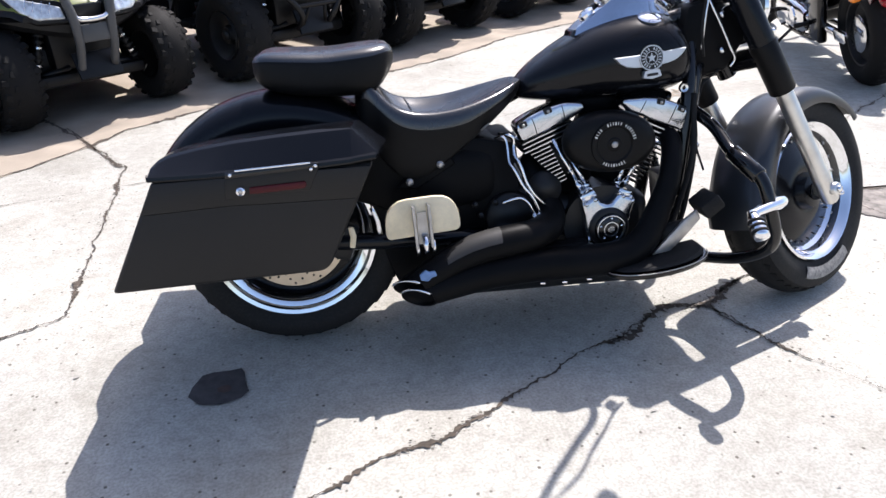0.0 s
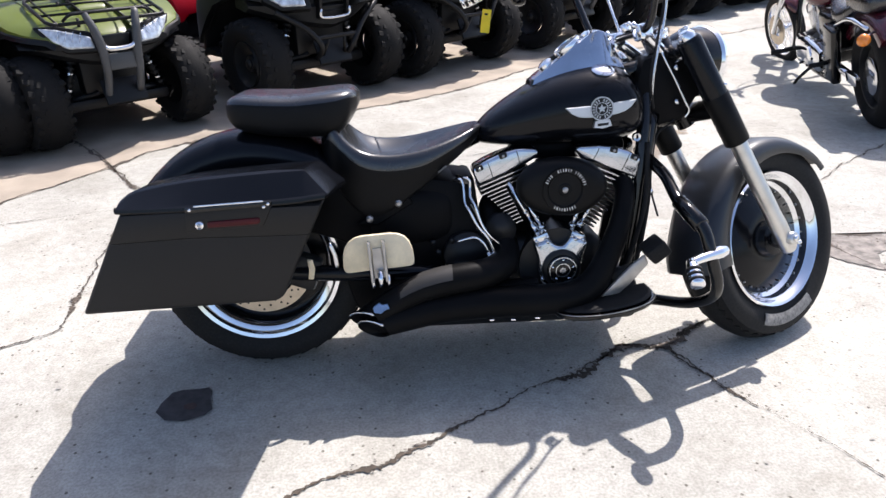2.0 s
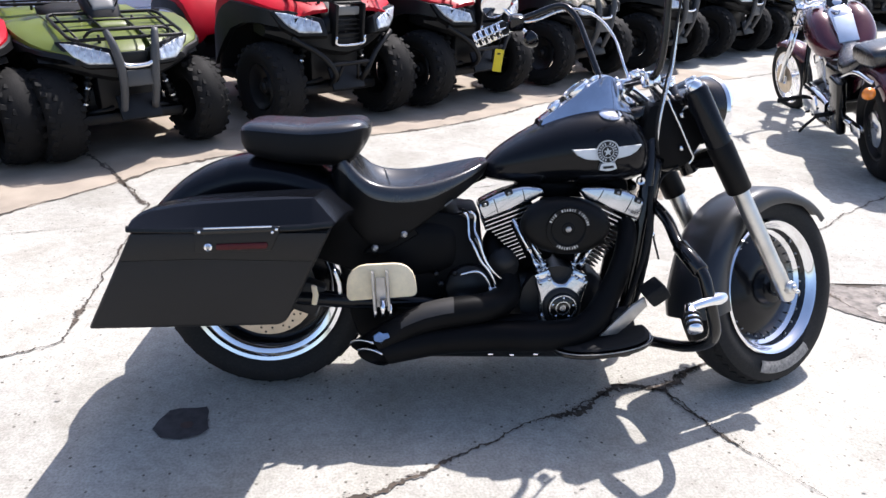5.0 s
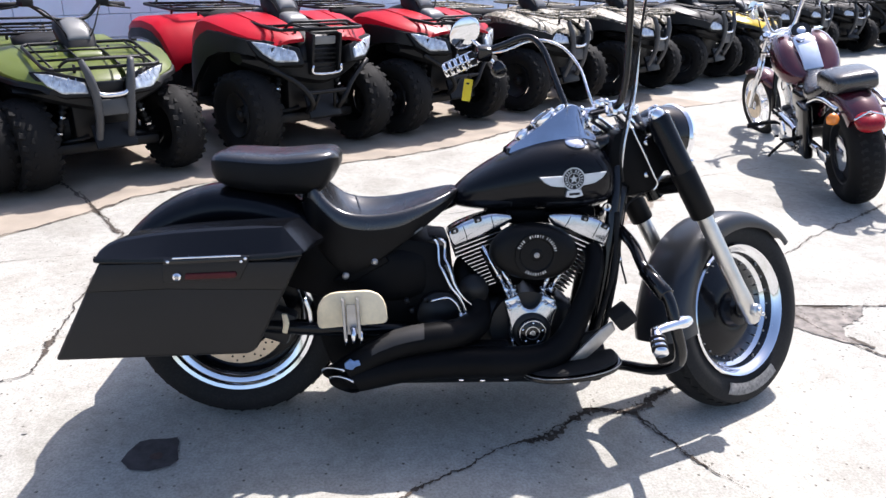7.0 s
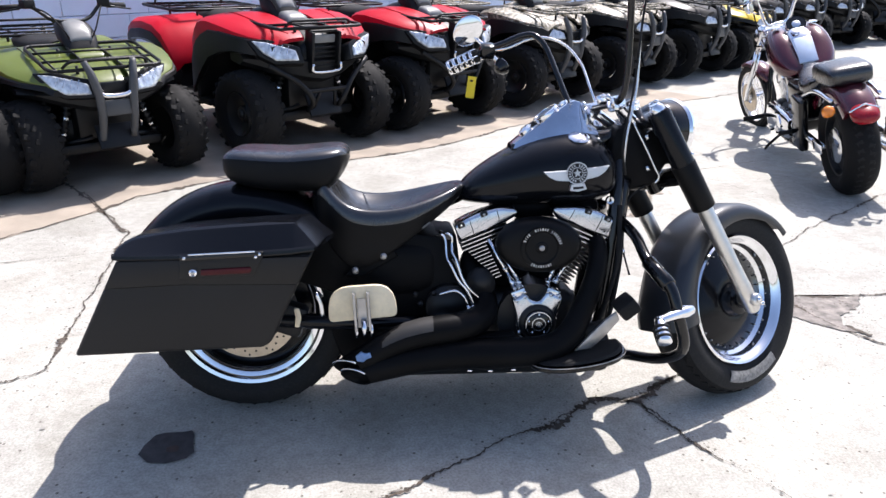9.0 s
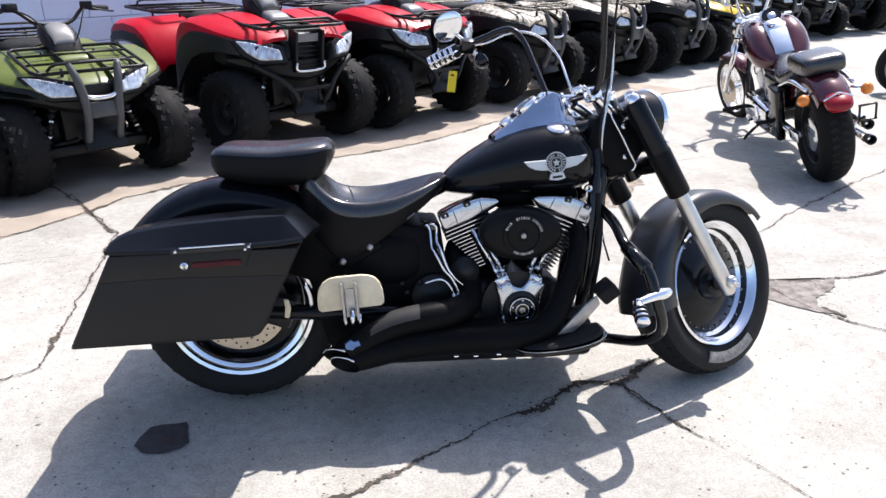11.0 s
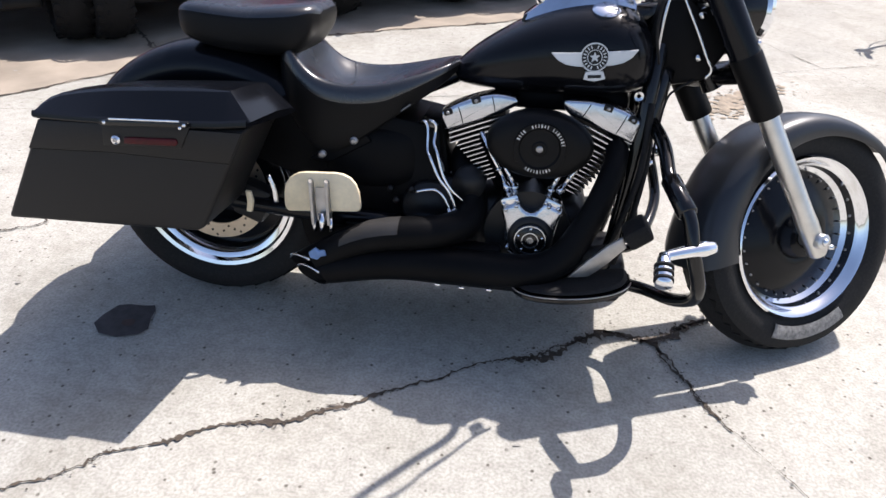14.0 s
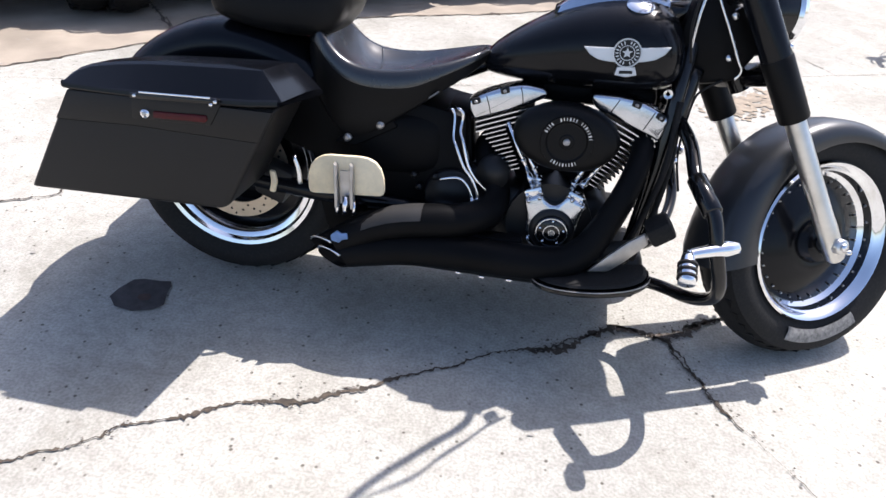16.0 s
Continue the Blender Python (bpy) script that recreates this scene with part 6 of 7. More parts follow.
    # racks
    def rack(name, x0, x1, w, z0, z1):
        """A rounded tubular rack from x0, z0 at its outer end to x1, z1, with a raised rail and legs."""
        sg = 1 if x0 > x1 else -1

        def at(x, y, up=0.0):
            return (x, y, z0 + (z1 - z0) * (x - x0) / (x1 - x0) + up)
        r = 0.06 * sg
        loop = [at(x0, -w), at(x0, w), at(x0 - r * 0.3, w + 0.035), at(x0 - r, w + 0.05), at(x1 + r, w + 0.05), at(x1 + r * 0.3, w + 0.035), at(x1, w), at(x1, -w), at(x1 + r * 0.3, -w - 0.035), at(x1 + r, -w - 0.05), at(x0 - r, -w - 0.05), at(x0 - r * 0.3, -w - 0.035), at(x0, -w)]
        f = a(name, tube(loop, 0.0115, 10, 0), rp, "tubular rack", angle=60)
        for k in range(4):
            y = -w + 2 * w * k / 3
            a("rack_bar", tube([at(x0, y, -0.004), at(x1, y, -0.004)], 0.007, 8, 0), rp, "", f)
        for k in (0.36, 0.70):
            xm = x0 + (x1 - x0) * k
            a("rack_bar", tube([at(xm, -w - 0.05), at(xm, w + 0.05)], 0.008, 8, 0), rp, "", f)
        a("rack_rail", tube([at(x0 - 0.05 * sg, -w * 0.86), at(x0 - 0.02 * sg, -w * 0.80, 0.034), at(x0 - 0.02 * sg, -w * 0.70, 0.046), at(x0 - 0.02 * sg, w * 0.70, 0.046), at(x0 - 0.02 * sg, w * 0.80, 0.034), at(x0 - 0.05 * sg, w * 0.86)], 0.0095, 8, 0), rp, "", f, 60)
        for y in (-w * 0.55, w * 0.55):
            for x in (x0 - 0.08 * sg, x1 + 0.08 * sg):
                a("rack_leg", tube([at(x, y), at(x, y, -0.09)], 0.010, 8, 0), PLASTIC, "", f)
    rack("front_rack", 0.37, -0.12, 0.30, rack_z[0], rack_z[1])
    rack("rear_rack", -1.70, -1.02, 0.36, 0.875 + d, 0.865 + d)
    # seat, tank cover and steering
    a("seat", body(resampled([(-0.42, 0.88 + d, 0.70, 0.12), (-0.55, 0.885 + d, 0.70, 0.16), (-0.80, 0.865 + d, 0.66, 0.18), (-1.05, 0.87 + d, 0.66, 0.19), (-1.22, 0.86 + d, 0.68, 0.16)], 14), 24, 3.2), RUBBER, "black vinyl seat", angle=60)
    a("tank_cover", body(resampled([(-0.10, 0.90 - sink, 0.74, 0.12), (-0.22, 0.955 + d - sink, 0.72, 0.16), (-0.36, 0.95 + d - sink, 0.70, 0.16), (-0.48, 0.90 + d - sink * 0.5, 0.70, 0.14)], 12), 22, 2.8), PLASTIC if boxy else paint, "", None, 60)
    pod = a("meter_pod", body(resampled([(-0.02, 0.90 + d - sink * 0.6, 0.82, 0.075), (-0.06, 0.965 + d - sink * 0.6, 0.82, 0.10), (-0.12, 1.03 + d - sink * 0.6, 0.84, 0.115), (-0.20, 1.075 + d - sink * 0.6, 0.88, 0.115), (-0.27, 1.075 + d - sink * 0.6, 0.93, 0.10), (-0.30, 1.05 + d - sink * 0.6, 0.96, 0.08)], 14), 26, 2.8), PLASTIC, "dark instrument pod with a grey panel", None, 60)
    a("pod_panel", body(resampled([(-0.055, 0.968 + d - sink * 0.6, 0.90, 0.070), (-0.10, 1.024 + d - sink * 0.6, 0.92, 0.078), (-0.16, 1.064 + d - sink * 0.6, 0.95, 0.080), (-0.22, 1.084 + d - sink * 0.6, 0.98, 0.074)], 10), 24, 2.8), PODGREY, "grey moulded panel", pod)
    a("hood_panel", body(resampled([(0.085, 0.885 + d - sink, 0.82, 0.085), (0.06, 0.915 + d - sink, 0.82, 0.092), (0.00, 0.935 + d - sink, 0.84, 0.092), (-0.05, 0.940 + d - sink, 0.86, 0.085)], 8), 22, 3.4), paint if not boxy else PODGREY, "grey moulded panel", pod)
    hb = a("handlebar", tube([(-0.36, -0.40, 1.105), (-0.27, -0.23, 1.12), (-0.22, -0.12, 1.04), (-0.20, 0, 1.02), (-0.22, 0.12, 1.04), (-0.27, 0.23, 1.12), (-0.36, 0.40, 1.105)], 0.012, 10, 5), DARKMETAL, "handlebar with black grips")
    for s in (1, -1):
        a("grip", cyl((-0.295, s * 0.28, 1.115), (-0.37, s * 0.42, 1.105), 0.019, None, 14), RUBBER, "", hb)
        a("reservoir", box((-0.25, s * 0.24, 1.135), (0.06, 0.08, 0.055), (0, 0, -20 * s), 0.008), PLASTIC, "", hb)
        a("lever", tube([(-0.25, s * 0.25, 1.12), (-0.25, s * 0.34, 1.10), (-0.30, s * 0.44, 1.085)], 0.006, 8, 3), DARKMETAL, "", hb)
        a("control_cable", tube([(-0.24, s * 0.22, 1.12), (-0.12, s * 0.16, 1.08), (-0.06, s * 0.10, 0.98), (-0.08, s * 0.06, 0.90)], 0.005, 6, 5), RUBBER, "", hb)
    return q


YAW = radians(-52)
green = atv((-1.080, 2.330), radians(-53.7), GREEN, "olive green utility quad bike with a grey bumper and black racks", 0.242, 0.91, lamp=1.06, sink=0.075, rack_z=(0.785, 0.885))
red = atv((0.11, 3.11), radians(-54), RED, "red utility quad bike with black boxy grille and racks", 0.328, 1.01, 0.735, True, sink=0.02, lamp=1.08, rack_z=(0.872, 0.905))
camo_quad = atv((2.42, 4.82), YAW, CAMO, "camouflage utility quad bike with a tan front rack", 0.25, 1.0, 0.71, sink=0.02, rack_z=(0.88, 0.91), rack_paint=CAMO)
dark = atv((4.85, 6.60), YAW, PLASTIC, "black utility quad bike with black racks", 0.25, 1.02, 0.71, sink=0.02, rack_z=(0.87, 0.90))
yellow = atv((5.92, 7.33), YAW, YELLOWPL, "yellow sport quad bike among darker ones", 0.20, 0.92)


def another(src, spot, label, yaw=YAW, size=1.0):
    ob = copy_thing(src, Matrix.Translation((spot[0], spot[1], 0)) @ Matrix.Rotation(yaw, 4, 'Z') @ Matrix.Scale(size, 4) @ Matrix.Translation((-0.33, 0, 0)))
    return tagged(ob, label)


atv((-1.99, 1.78), radians(-57), RED, "bright red utility quad bike at the end of the row", 0.225, 0.93, 0.69)
another(red, (1.20, 3.90), "red utility quad bike with a black front grille", radians(-51))
another(camo_quad, (3.62, 5.70), "camouflage utility quad bike beside another one")
another(dark, (7.0, 8.7), "black utility quad bike far along the wall")
another(dark, (8.05, 9.45), "black utility quad bike far along the wall", radians(-62))
another(dark, (9.15, 10.1), "black utility quad bike near the end of the row", radians(-75))
another(red, (10.4, 10.9), "large red utility quad bike at the far end of the row", radians(-80), 1.35)
another(dark, (12.0, 11.5), "black utility quad bike at the far end of the row", radians(-80))
wall()


# ---- maroon motorcycle, seen from behind ----
def cruiser(m, label, paint, wb=2.0):
    """A cruiser facing +x, rear contact at the origin."""
    c = thing("motorcycle", m, label, "motorcycle", "motorcycles in the yard")
    turn = Matrix.Translation((wb - 0.42, 0, 0)) @ Matrix.Rotation(radians(14), 4, 'Z') @ Matrix.Translation((0.42 - wb, 0, 0))

    def a(name, bm, material, lab="", parent=None, xf=None, angle=38):
        return part(name, bm, material, parent or c, lab, xf, angle)
    rear, fw = Matrix.Translation((0, 0, 0.32)), turn @ Matrix.Translation((wb, 0.0, 0.285))
    t = a("rear_wheel", lathe([(-0.075, 0.195), (-0.095, 0.225), (-0.099, 0.250), (-0.090, 0.280), (-0.068, 0.304), (-0.036, 0.320), (0, 0.325), (0.036, 0.320), (0.068, 0.304), (0.090, 0.280), (0.099, 0.250), (0.095, 0.225), (0.075, 0.195)], closed=True, seg=56), TREAD, "wide black rear tyre", None, rear, 45)
    a("tread", tread_grooves(0.327, 0.120, 40, 5), RUBBER, "", t, rear)
    a("rim", lathe([(-0.075, 0.200), (-0.070, 0.186), (-0.035, 0.17), (-0.03, 0.06), (0.03, 0.06), (0.035, 0.17), (0.070, 0.186), (0.075, 0.200)], seg=40), DARKMETAL, "", t, rear)
    a("sprocket", lathe([(0.080, 0.0), (0.080, 0.10), (0.070, 0.115), (0.060, 0.10)], seg=36), DULLCHROME, "", t, rear)
    a("brake_disc", lathe([(-0.088, 0.06), (-0.088, 0.14), (-0.080, 0.14), (-0.080, 0.06)], seg=36), STEEL, "", t, rear)
    t = a("front_wheel", lathe(tyre_profile(0.285, 0.095, 0.215), closed=True, seg=48), RUBBER, "slim black front tyre on a spoked wheel", None, fw, 45)
    a("rim", lathe([(-0.036, 0.222), (-0.036, 0.210), (0, 0.200), (0.036, 0.210), (0.036, 0.222)], seg=48), CHROME, "", t, fw)
    a("hub", cyl((0, -0.06, 0), (0, 0.06, 0), 0.03, None, 16), CHROME, "", t, fw)
    a("brake_disc", lathe([(0.066, 0.05), (0.066, 0.125), (0.060, 0.125), (0.060, 0.05)], seg=36), STEEL, "", t, fw)
    for k in range(28):
        g = 2 * math.pi * k / 28
        g2 = g + (0.28 if k % 2 else -0.28)
        a("spoke", tube([(0.03 * math.cos(g2), 0.035 if k % 4 < 2 else -0.035, 0.03 * math.sin(g2)), (0.208 * math.cos(g), 0, 0.208 * math.sin(g))], 0.0022, 5, 0), DULLCHROME, "", t, fw)
    rings = []
    for k in range(17):
        g = radians(48 + 100 * k / 16)
        w = 0.062 * min(1, 0.35 + 0.65 * min(k, 16 - k) / 3)
        rings.append([(r * math.cos(g), y, r * math.sin(g)) for y, r in ((-w, 0.272), (-w, 0.300), (-w * 0.5, 0.312), (0, 0.316), (w * 0.5, 0.312), (w, 0.300), (w, 0.272), (w * 0.9, 0.272), (0, 0.310), (-w * 0.9, 0.272))])
    a("front_fender", loft(rings), paint, "", None, fw, 60)
    rings = []
    for k in range(21):
        g = radians(36 + 100 * k / 20)
        w = 0.112 - 0.02 * k / 20
        rings.append([(r * math.cos(g), y, r * math.sin(g)) for y, r in ((-w, 0.31), (-w, 0.36), (-w * 0.7, 0.395), (0, 0.406), (w * 0.7, 0.395), (w, 0.36), (w, 0.31), (w * 0.92, 0.31), (0, 0.398), (-w * 0.92, 0.31))])
    f = a("rear_fender", loft(rings), paint, "glossy maroon rear fender", None, rear, 60)
    a("tail_lamp", body(resampled([(-0.370, 0.565, 0.535, 0.025), (-0.356, 0.585, 0.522, 0.055), (-0.325, 0.604, 0.515, 0.074), (-0.285, 0.622, 0.530, 0.076), (-0.255, 0.622, 0.56, 0.064)], 12), 24, 2.3), REDLENS, "wide red tail lamp", f, None, 60)
    a("lamp_rim", tube([(-0.300, s * 0.080, 0.626 - abs(s) * 0.034) for s in (-1, -0.7, -0.3, 0, 0.3, 0.7, 1)], 0.006, 8, 3), CHROME, "", f)
    for s in (-1, 1):
        a("signal_stem", tube([(-0.17, s * 0.10, 0.62), (-0.22, s * 0.165, 0.61)], 0.008, 8, 0), CHROME, "", f)
        sg = a("turn_signal", lathe([(-0.035, 0.0), (-0.03, 0.018), (-0.012, 0.032), (0.0, 0.036)], (-0.245, s * 0.175, 0.605), (-1, 0, 0), 20), CHROME, "chrome bullet turn signal", f, None, 60)
        a("signal_lens", lathe([(0.0, 0.036), (0.020, 0.031), (0.032, 0.016), (0.035, 0.0)], (-0.245, s * 0.175, 0.605), (-1, 0, 0), 20), AMBER, "amber lens", sg, None, 60)
        a("strut", tube([(0.42, s * 0.15, 0.56), (0.10, s * 0.145, 0.66), (-0.16, s * 0.128, 0.64)], [0.016, 0.017, 0.012], 10, 4), CHROME, "chrome fender strut", f)
        a("swingarm", tube([(0.55, s * 0.14, 0.32), (0.0, s * 0.15, 0.32)], 0.024, 10, 0), DULLCHROME)
        a("axle_plate", plate([(-0.05, 0.29), (0.10, 0.29), (0.12, 0.35), (-0.05, 0.35)], s * 0.165 - 0.008, s * 0.165 + 0.008, 0.004), CHROME)
        fl = a("fork_leg", cyl((wb - 0.015, s * 0.095, 0.275), (wb - 0.27, s * 0.095, 0.70), 0.026, None, 16), CHROME, "chrome fork leg", None, turn)
        a("fork_tube", cyl((wb - 0.27, s * 0.095, 0.70), (wb - 0.405, s * 0.095, 0.925), 0.020, None, 14), CHROME, "", fl, turn)
        rk = a("rocker_cover", box((1.10 + 0.12 * s, 0, 0.565), (0.17, 0.18, 0.07), (0, 22 * s, 0), 0.012), CHROME, "chrome rocker cover")
        for k in range(10):
            a("fin", box((1.10 + 0.055 * s + 0.055 * s * k / 8, 0, 0.41 + 0.013 * k), (0.12 + 0.004 * k, 0.16, 0.006), (0, 22 * s, 0), 0.002, 1), DULLCHROME, "", rk)
        a("footpeg", cyl((1.25, s * 0.16, 0.28), (1.25, s * 0.36, 0.28), 0.018, None, 12), RUBBER)
        a("footpeg", cyl((0.50, s * 0.16, 0.32), (0.50, s * 0.28, 0.32), 0.016, None, 12), RUBBER)
        lobe = a("fuel_tank", body(resampled([(0.70, 0.700, 0.66, 0.03, s * 0.060), (0.74, 0.742, 0.64, 0.062, s * 0.085), (0.82, 0.815, 0.635, 0.086, s * 0.108), (0.92, 0.895, 0.640, 0.096, s * 0.112), (1.05, 0.942, 0.660, 0.098, s * 0.106), (1.20, 0.945, 0.700, 0.086, s * 0.088), (1.33, 0.910, 0.755, 0.060, s * 0.066), (1.38, 0.855, 0.80, 0.03, s * 0.05)], 20), 28, 2.3), paint, "glossy fuel tank half", None, None, 60)
        a("filler_cap", lathe([(0, 0.03), (0.010, 0.029), (0.014, 0.022), (0.014, 0.0)], (1.06, s * 0.125, 0.952), (0.02, s * 0.15, 0.98), 20), CHROME, "", lobe)
    a("engine", [box((1.10, 0, 0.30), (0.34, 0.26, 0.20), bevel=0.04), cyl((1.12, -0.17, 0.31), (1.12, 0.18, 0.31), 0.10, None, 24), cyl((0.75, -0.13, 0.33), (0.75, 0.17, 0.33), 0.09, None, 20)], DARKMETAL, "black and chrome v-twin engine")
    pc = a("primary_cover", body([(0.58, 0.38, 0.26, 0.03, 0.17), (0.64, 0.41, 0.23, 0.045, 0.17), (0.85, 0.42, 0.22, 0.05, 0.17), (1.10, 0.42, 0.20, 0.05, 0.17), (1.20, 0.36, 0.26, 0.03, 0.17)], 22, 3), CHROME, "chrome primary cover")
    for x, z in ((0.68, 0.32), (0.82, 0.395), (1.0, 0.405), (0.82, 0.245), (1.0, 0.225), (1.14, 0.31)):
        a("bolt", cyl((x, 0.20, z), (x, 0.224, z), 0.010, 0.008, 10), DARKMETAL, "", pc)
    a("derby_cover", lathe([(0, 0.07), (0.012, 0.066), (0.016, 0.05), (0.016, 0.0)], (0.76, 0.212, 0.32), (0, 1, 0), 28), CHROME, "", pc)
    a("oil_tank", [box((0.62, 0, 0.50), (0.30, 0.30, 0.26), bevel=0.04, seg=3), box((0.40, 0.165, 0.40), (0.20, 0.06, 0.36), (0, -6, 0), 0.02, 3)], GLOSS, "black side box")
    a("frame", [tube([(wb - 0.43, s * 0.02, 0.82), (1.50, s * 0.10, 0.40), (1.42, s * 0.12, 0.17), (0.60, s * 0.13, 0.18), (0.52, s * 0.13, 0.30), (0.50, s * 0.13, 0.60)], 0.018, 10, 4) for s in (-1, 1)] + [tube([(wb - 0.43, 0, 0.84), (1.0, 0, 0.78), (0.48, 0, 0.60)], 0.024, 10, 4)], GLOSS)
    a("air_cleaner", lathe([(0.0, 0.0), (-0.01, 0.07), (-0.04, 0.085), (-0.08, 0.08)], (1.10, -0.20, 0.52), (0, -1, 0), 28), CHROME)
    dh = a("dash", box((0.800, 0, 0.808), (0.215, 0.122, 0.014), (0, -46, 0), 0.005, 2), PAPERBLUE, "flat pale dash panel behind the speedometer")
    a("dash_base", body(resampled([(0.70, 0.690, 0.62, 0.058), (0.76, 0.760, 0.64, 0.066), (0.86, 0.865, 0.70, 0.072), (0.95, 0.935, 0.76, 0.080), (1.08, 0.965, 0.80, 0.080), (1.20, 0.955, 0.82, 0.06), (1.26, 0.92, 0.84, 0.03)], 16), 20, 3.2), CHROME, "chrome tank console", dh, None, 60)
    sp = a("speedometer", lathe([(-0.03, 0.0), (-0.03, 0.060), (0.026, 0.074), (0.036, 0.068)], (1.03, 0, 0.945), (-0.72, 0, 0.69), 32), CHROME, "round chrome speedometer", dh, None, 60)
    a("dial", lathe([(0.034, 0.067), (0.0345, 0.0)], (1.03, 0, 0.945), (-0.72, 0, 0.69), 32), GLOSS, "dark dial", sp)
    a("dial_hub", lathe([(0.0345, 0.030), (0.036, 0.028), (0.036, 0.0)], (1.03, 0, 0.945), (-0.72, 0, 0.69), 20), DULLCHROME, "", sp)
    a("fuel_cap", lathe([(0, 0.03), (0.010, 0.029), (0.014, 0.022), (0.014, 0.0)], (0.925, 0.03, 0.918), (-0.5, 0, 0.866), 20), DULLCHROME, "", dh)
    s = a("seat", body(resampled([(0.70, 0.730, 0.68, 0.05), (0.58, 0.722, 0.63, 0.11), (0.42, 0.700, 0.585, 0.155), (0.28, 0.705, 0.585, 0.165), (0.16, 0.745, 0.63, 0.15), (0.10, 0.76, 0.68, 0.12)], 16), 26, 2.8), LEATHER, "black leather two-up seat", None, None, 60)
    a("pillion", body(resampled([(0.28, 0.770, 0.70, 0.09), (0.24, 0.806, 0.685, 0.120), (0.14, 0.826, 0.685, 0.132), (0.0, 0.824, 0.692, 0.130), (-0.085, 0.812, 0.702, 0.122), (-0.115, 0.786, 0.720, 0.105)], 16), 28, 4.5), LEATHER, "", s, None, 50)
    hb = a("handlebar", tube([(wb - 0.74, -0.30, 1.10), (wb - 0.62, -0.26, 1.15), (wb - 0.48, -0.17, 1.13), (wb - 0.44, -0.09, 0.94), (wb - 0.43, 0, 0.925), (wb - 0.44, 0.09, 0.94), (wb - 0.48, 0.17, 1.13), (wb - 0.62, 0.26, 1.15), (wb - 0.74, 0.30, 1.10)], 0.0125, 10, 5), CHROME, "chrome handlebar", None, turn)
    a("yoke", [box((wb - 0.40, 0, 0.885), (0.09, 0.24, 0.03), bevel=0.01), box((wb - 0.34, 0, 0.76), (0.09, 0.23, 0.03), bevel=0.01)], CHROME, "", hb, turn)
    for s in (-1, 1):
        a("grip", cyl((wb - 0.64, s * 0.265, 1.147), (wb - 0.75, s * 0.305, 1.10), 0.018, None, 14), RUBBER, "", hb, turn)
        a("lever", tube([(wb - 0.58, s * 0.25, 1.15), (wb - 0.62, s * 0.31, 1.14), (wb - 0.72, s * 0.35, 1.10)], 0.006, 8, 3), CHROME, "", hb, turn)
        a("control_box", box((wb - 0.58, s * 0.235, 1.155), (0.06, 0.06, 0.05), (0, 0, -35 * s), 0.01), CHROME, "", hb, turn)
        a("mirror_stem", tube([(wb - 0.57, s * 0.23, 1.05), (wb - 0.54, s * 0.25, 1.08), (wb - 0.57, s * 0.27, 1.12)], 0.006, 8, 3), CHROME, "", hb, turn)
        a("mirror", lathe([(0.010, 0.0), (0.010, 0.046), (-0.006, 0.052), (-0.008, 0.0)], (0, 0, 0), (1, 0, 0), 24), CHROME, "oval chrome mirror", hb, turn @ Matrix.Translation((wb - 0.57, s * 0.28, 1.135)) @ Matrix.Diagonal((1, 0.85, 1.3, 1)))
        a("cable", tube([(wb - 0.56, s * 0.22, 1.155), (wb - 0.42, s * 0.18, 1.10), (wb - 0.34, s * 0.10, 0.86), (wb - 0.46, s * 0.07, 0.66)], 0.005, 6, 5), RUBBER, "", hb, turn)
    h = a("headlamp", lathe([(-0.10, 0.0), (-0.09, 0.04), (-0.04, 0.075), (0.03, 0.082), (0.05, 0.078)], (wb - 0.25, 0, 0.83), (1, 0, -0.1), 28), CHROME, "", None, turn)
    a("lamp_lens", lathe([(0.05, 0.078), (0.062, 0.05), (0.066, 0.0)], (wb - 0.25, 0, 0.83), (1, 0, -0.1), 28), LENSGLASS, "", h, turn)
    for k, (z1, x1) in enumerate(((0.36, -0.14), (0.27, -0.17))):
        e = a("exhaust", tube([(1.25 - 0.24 * k, -0.13, 0.48), (1.10 - 0.1 * k, -0.20, 0.36), (0.70, -0.205, z1 - 0.01), (0.2, -0.205, z1), (x1, -0.205, z1)], [0.026, 0.028, 0.032, 0.033, 0.031], 14, 5), CHROME, "chrome exhaust pipe")
        a("tip", lathe([(0.0, 0.0312), (0.030, 0.0312), (0.030, 0.025), (-0.03, 0.024)], (x1, -0.205, z1), (-1, 0, 0), 20), DARKMETAL, "dark open tip", e)
    p = a("plate_bracket", [box((-0.27, -0.165, 0.47 + q), (0.012, 0.10, 0.012), (0, -14, 0), 0.003) for q in (-0.045, 0.045)] + [box((-0.27, -0.165 + q, 0.47), (0.012, 0.012, 0.10), (0, -14, 0), 0.003) for q in (-0.045, 0.045)], GLOSS, "empty black plate frame")
    a("bracket_arm", tube([(-0.05, -0.15, 0.36), (-0.26, -0.15, 0.44)], 0.009, 8, 0), GLOSS, "", p)
    a("sidestand", tube([(0.95, 0.15, 0.20), (0.98, 0.24, 0.12), (1.0, 0.27, 0.080)], 0.011, 8, 3), GLOSS)
    return c


cruiser(pose(3.52, 1.95, 0, 0, 0, 72.8) @ pose(0, 0, 0, -14.6, 0, 0) @ Matrix.Scale(1.016, 4), "glossy maroon cruiser motorcycle with chrome engine and black seat", MAROON)


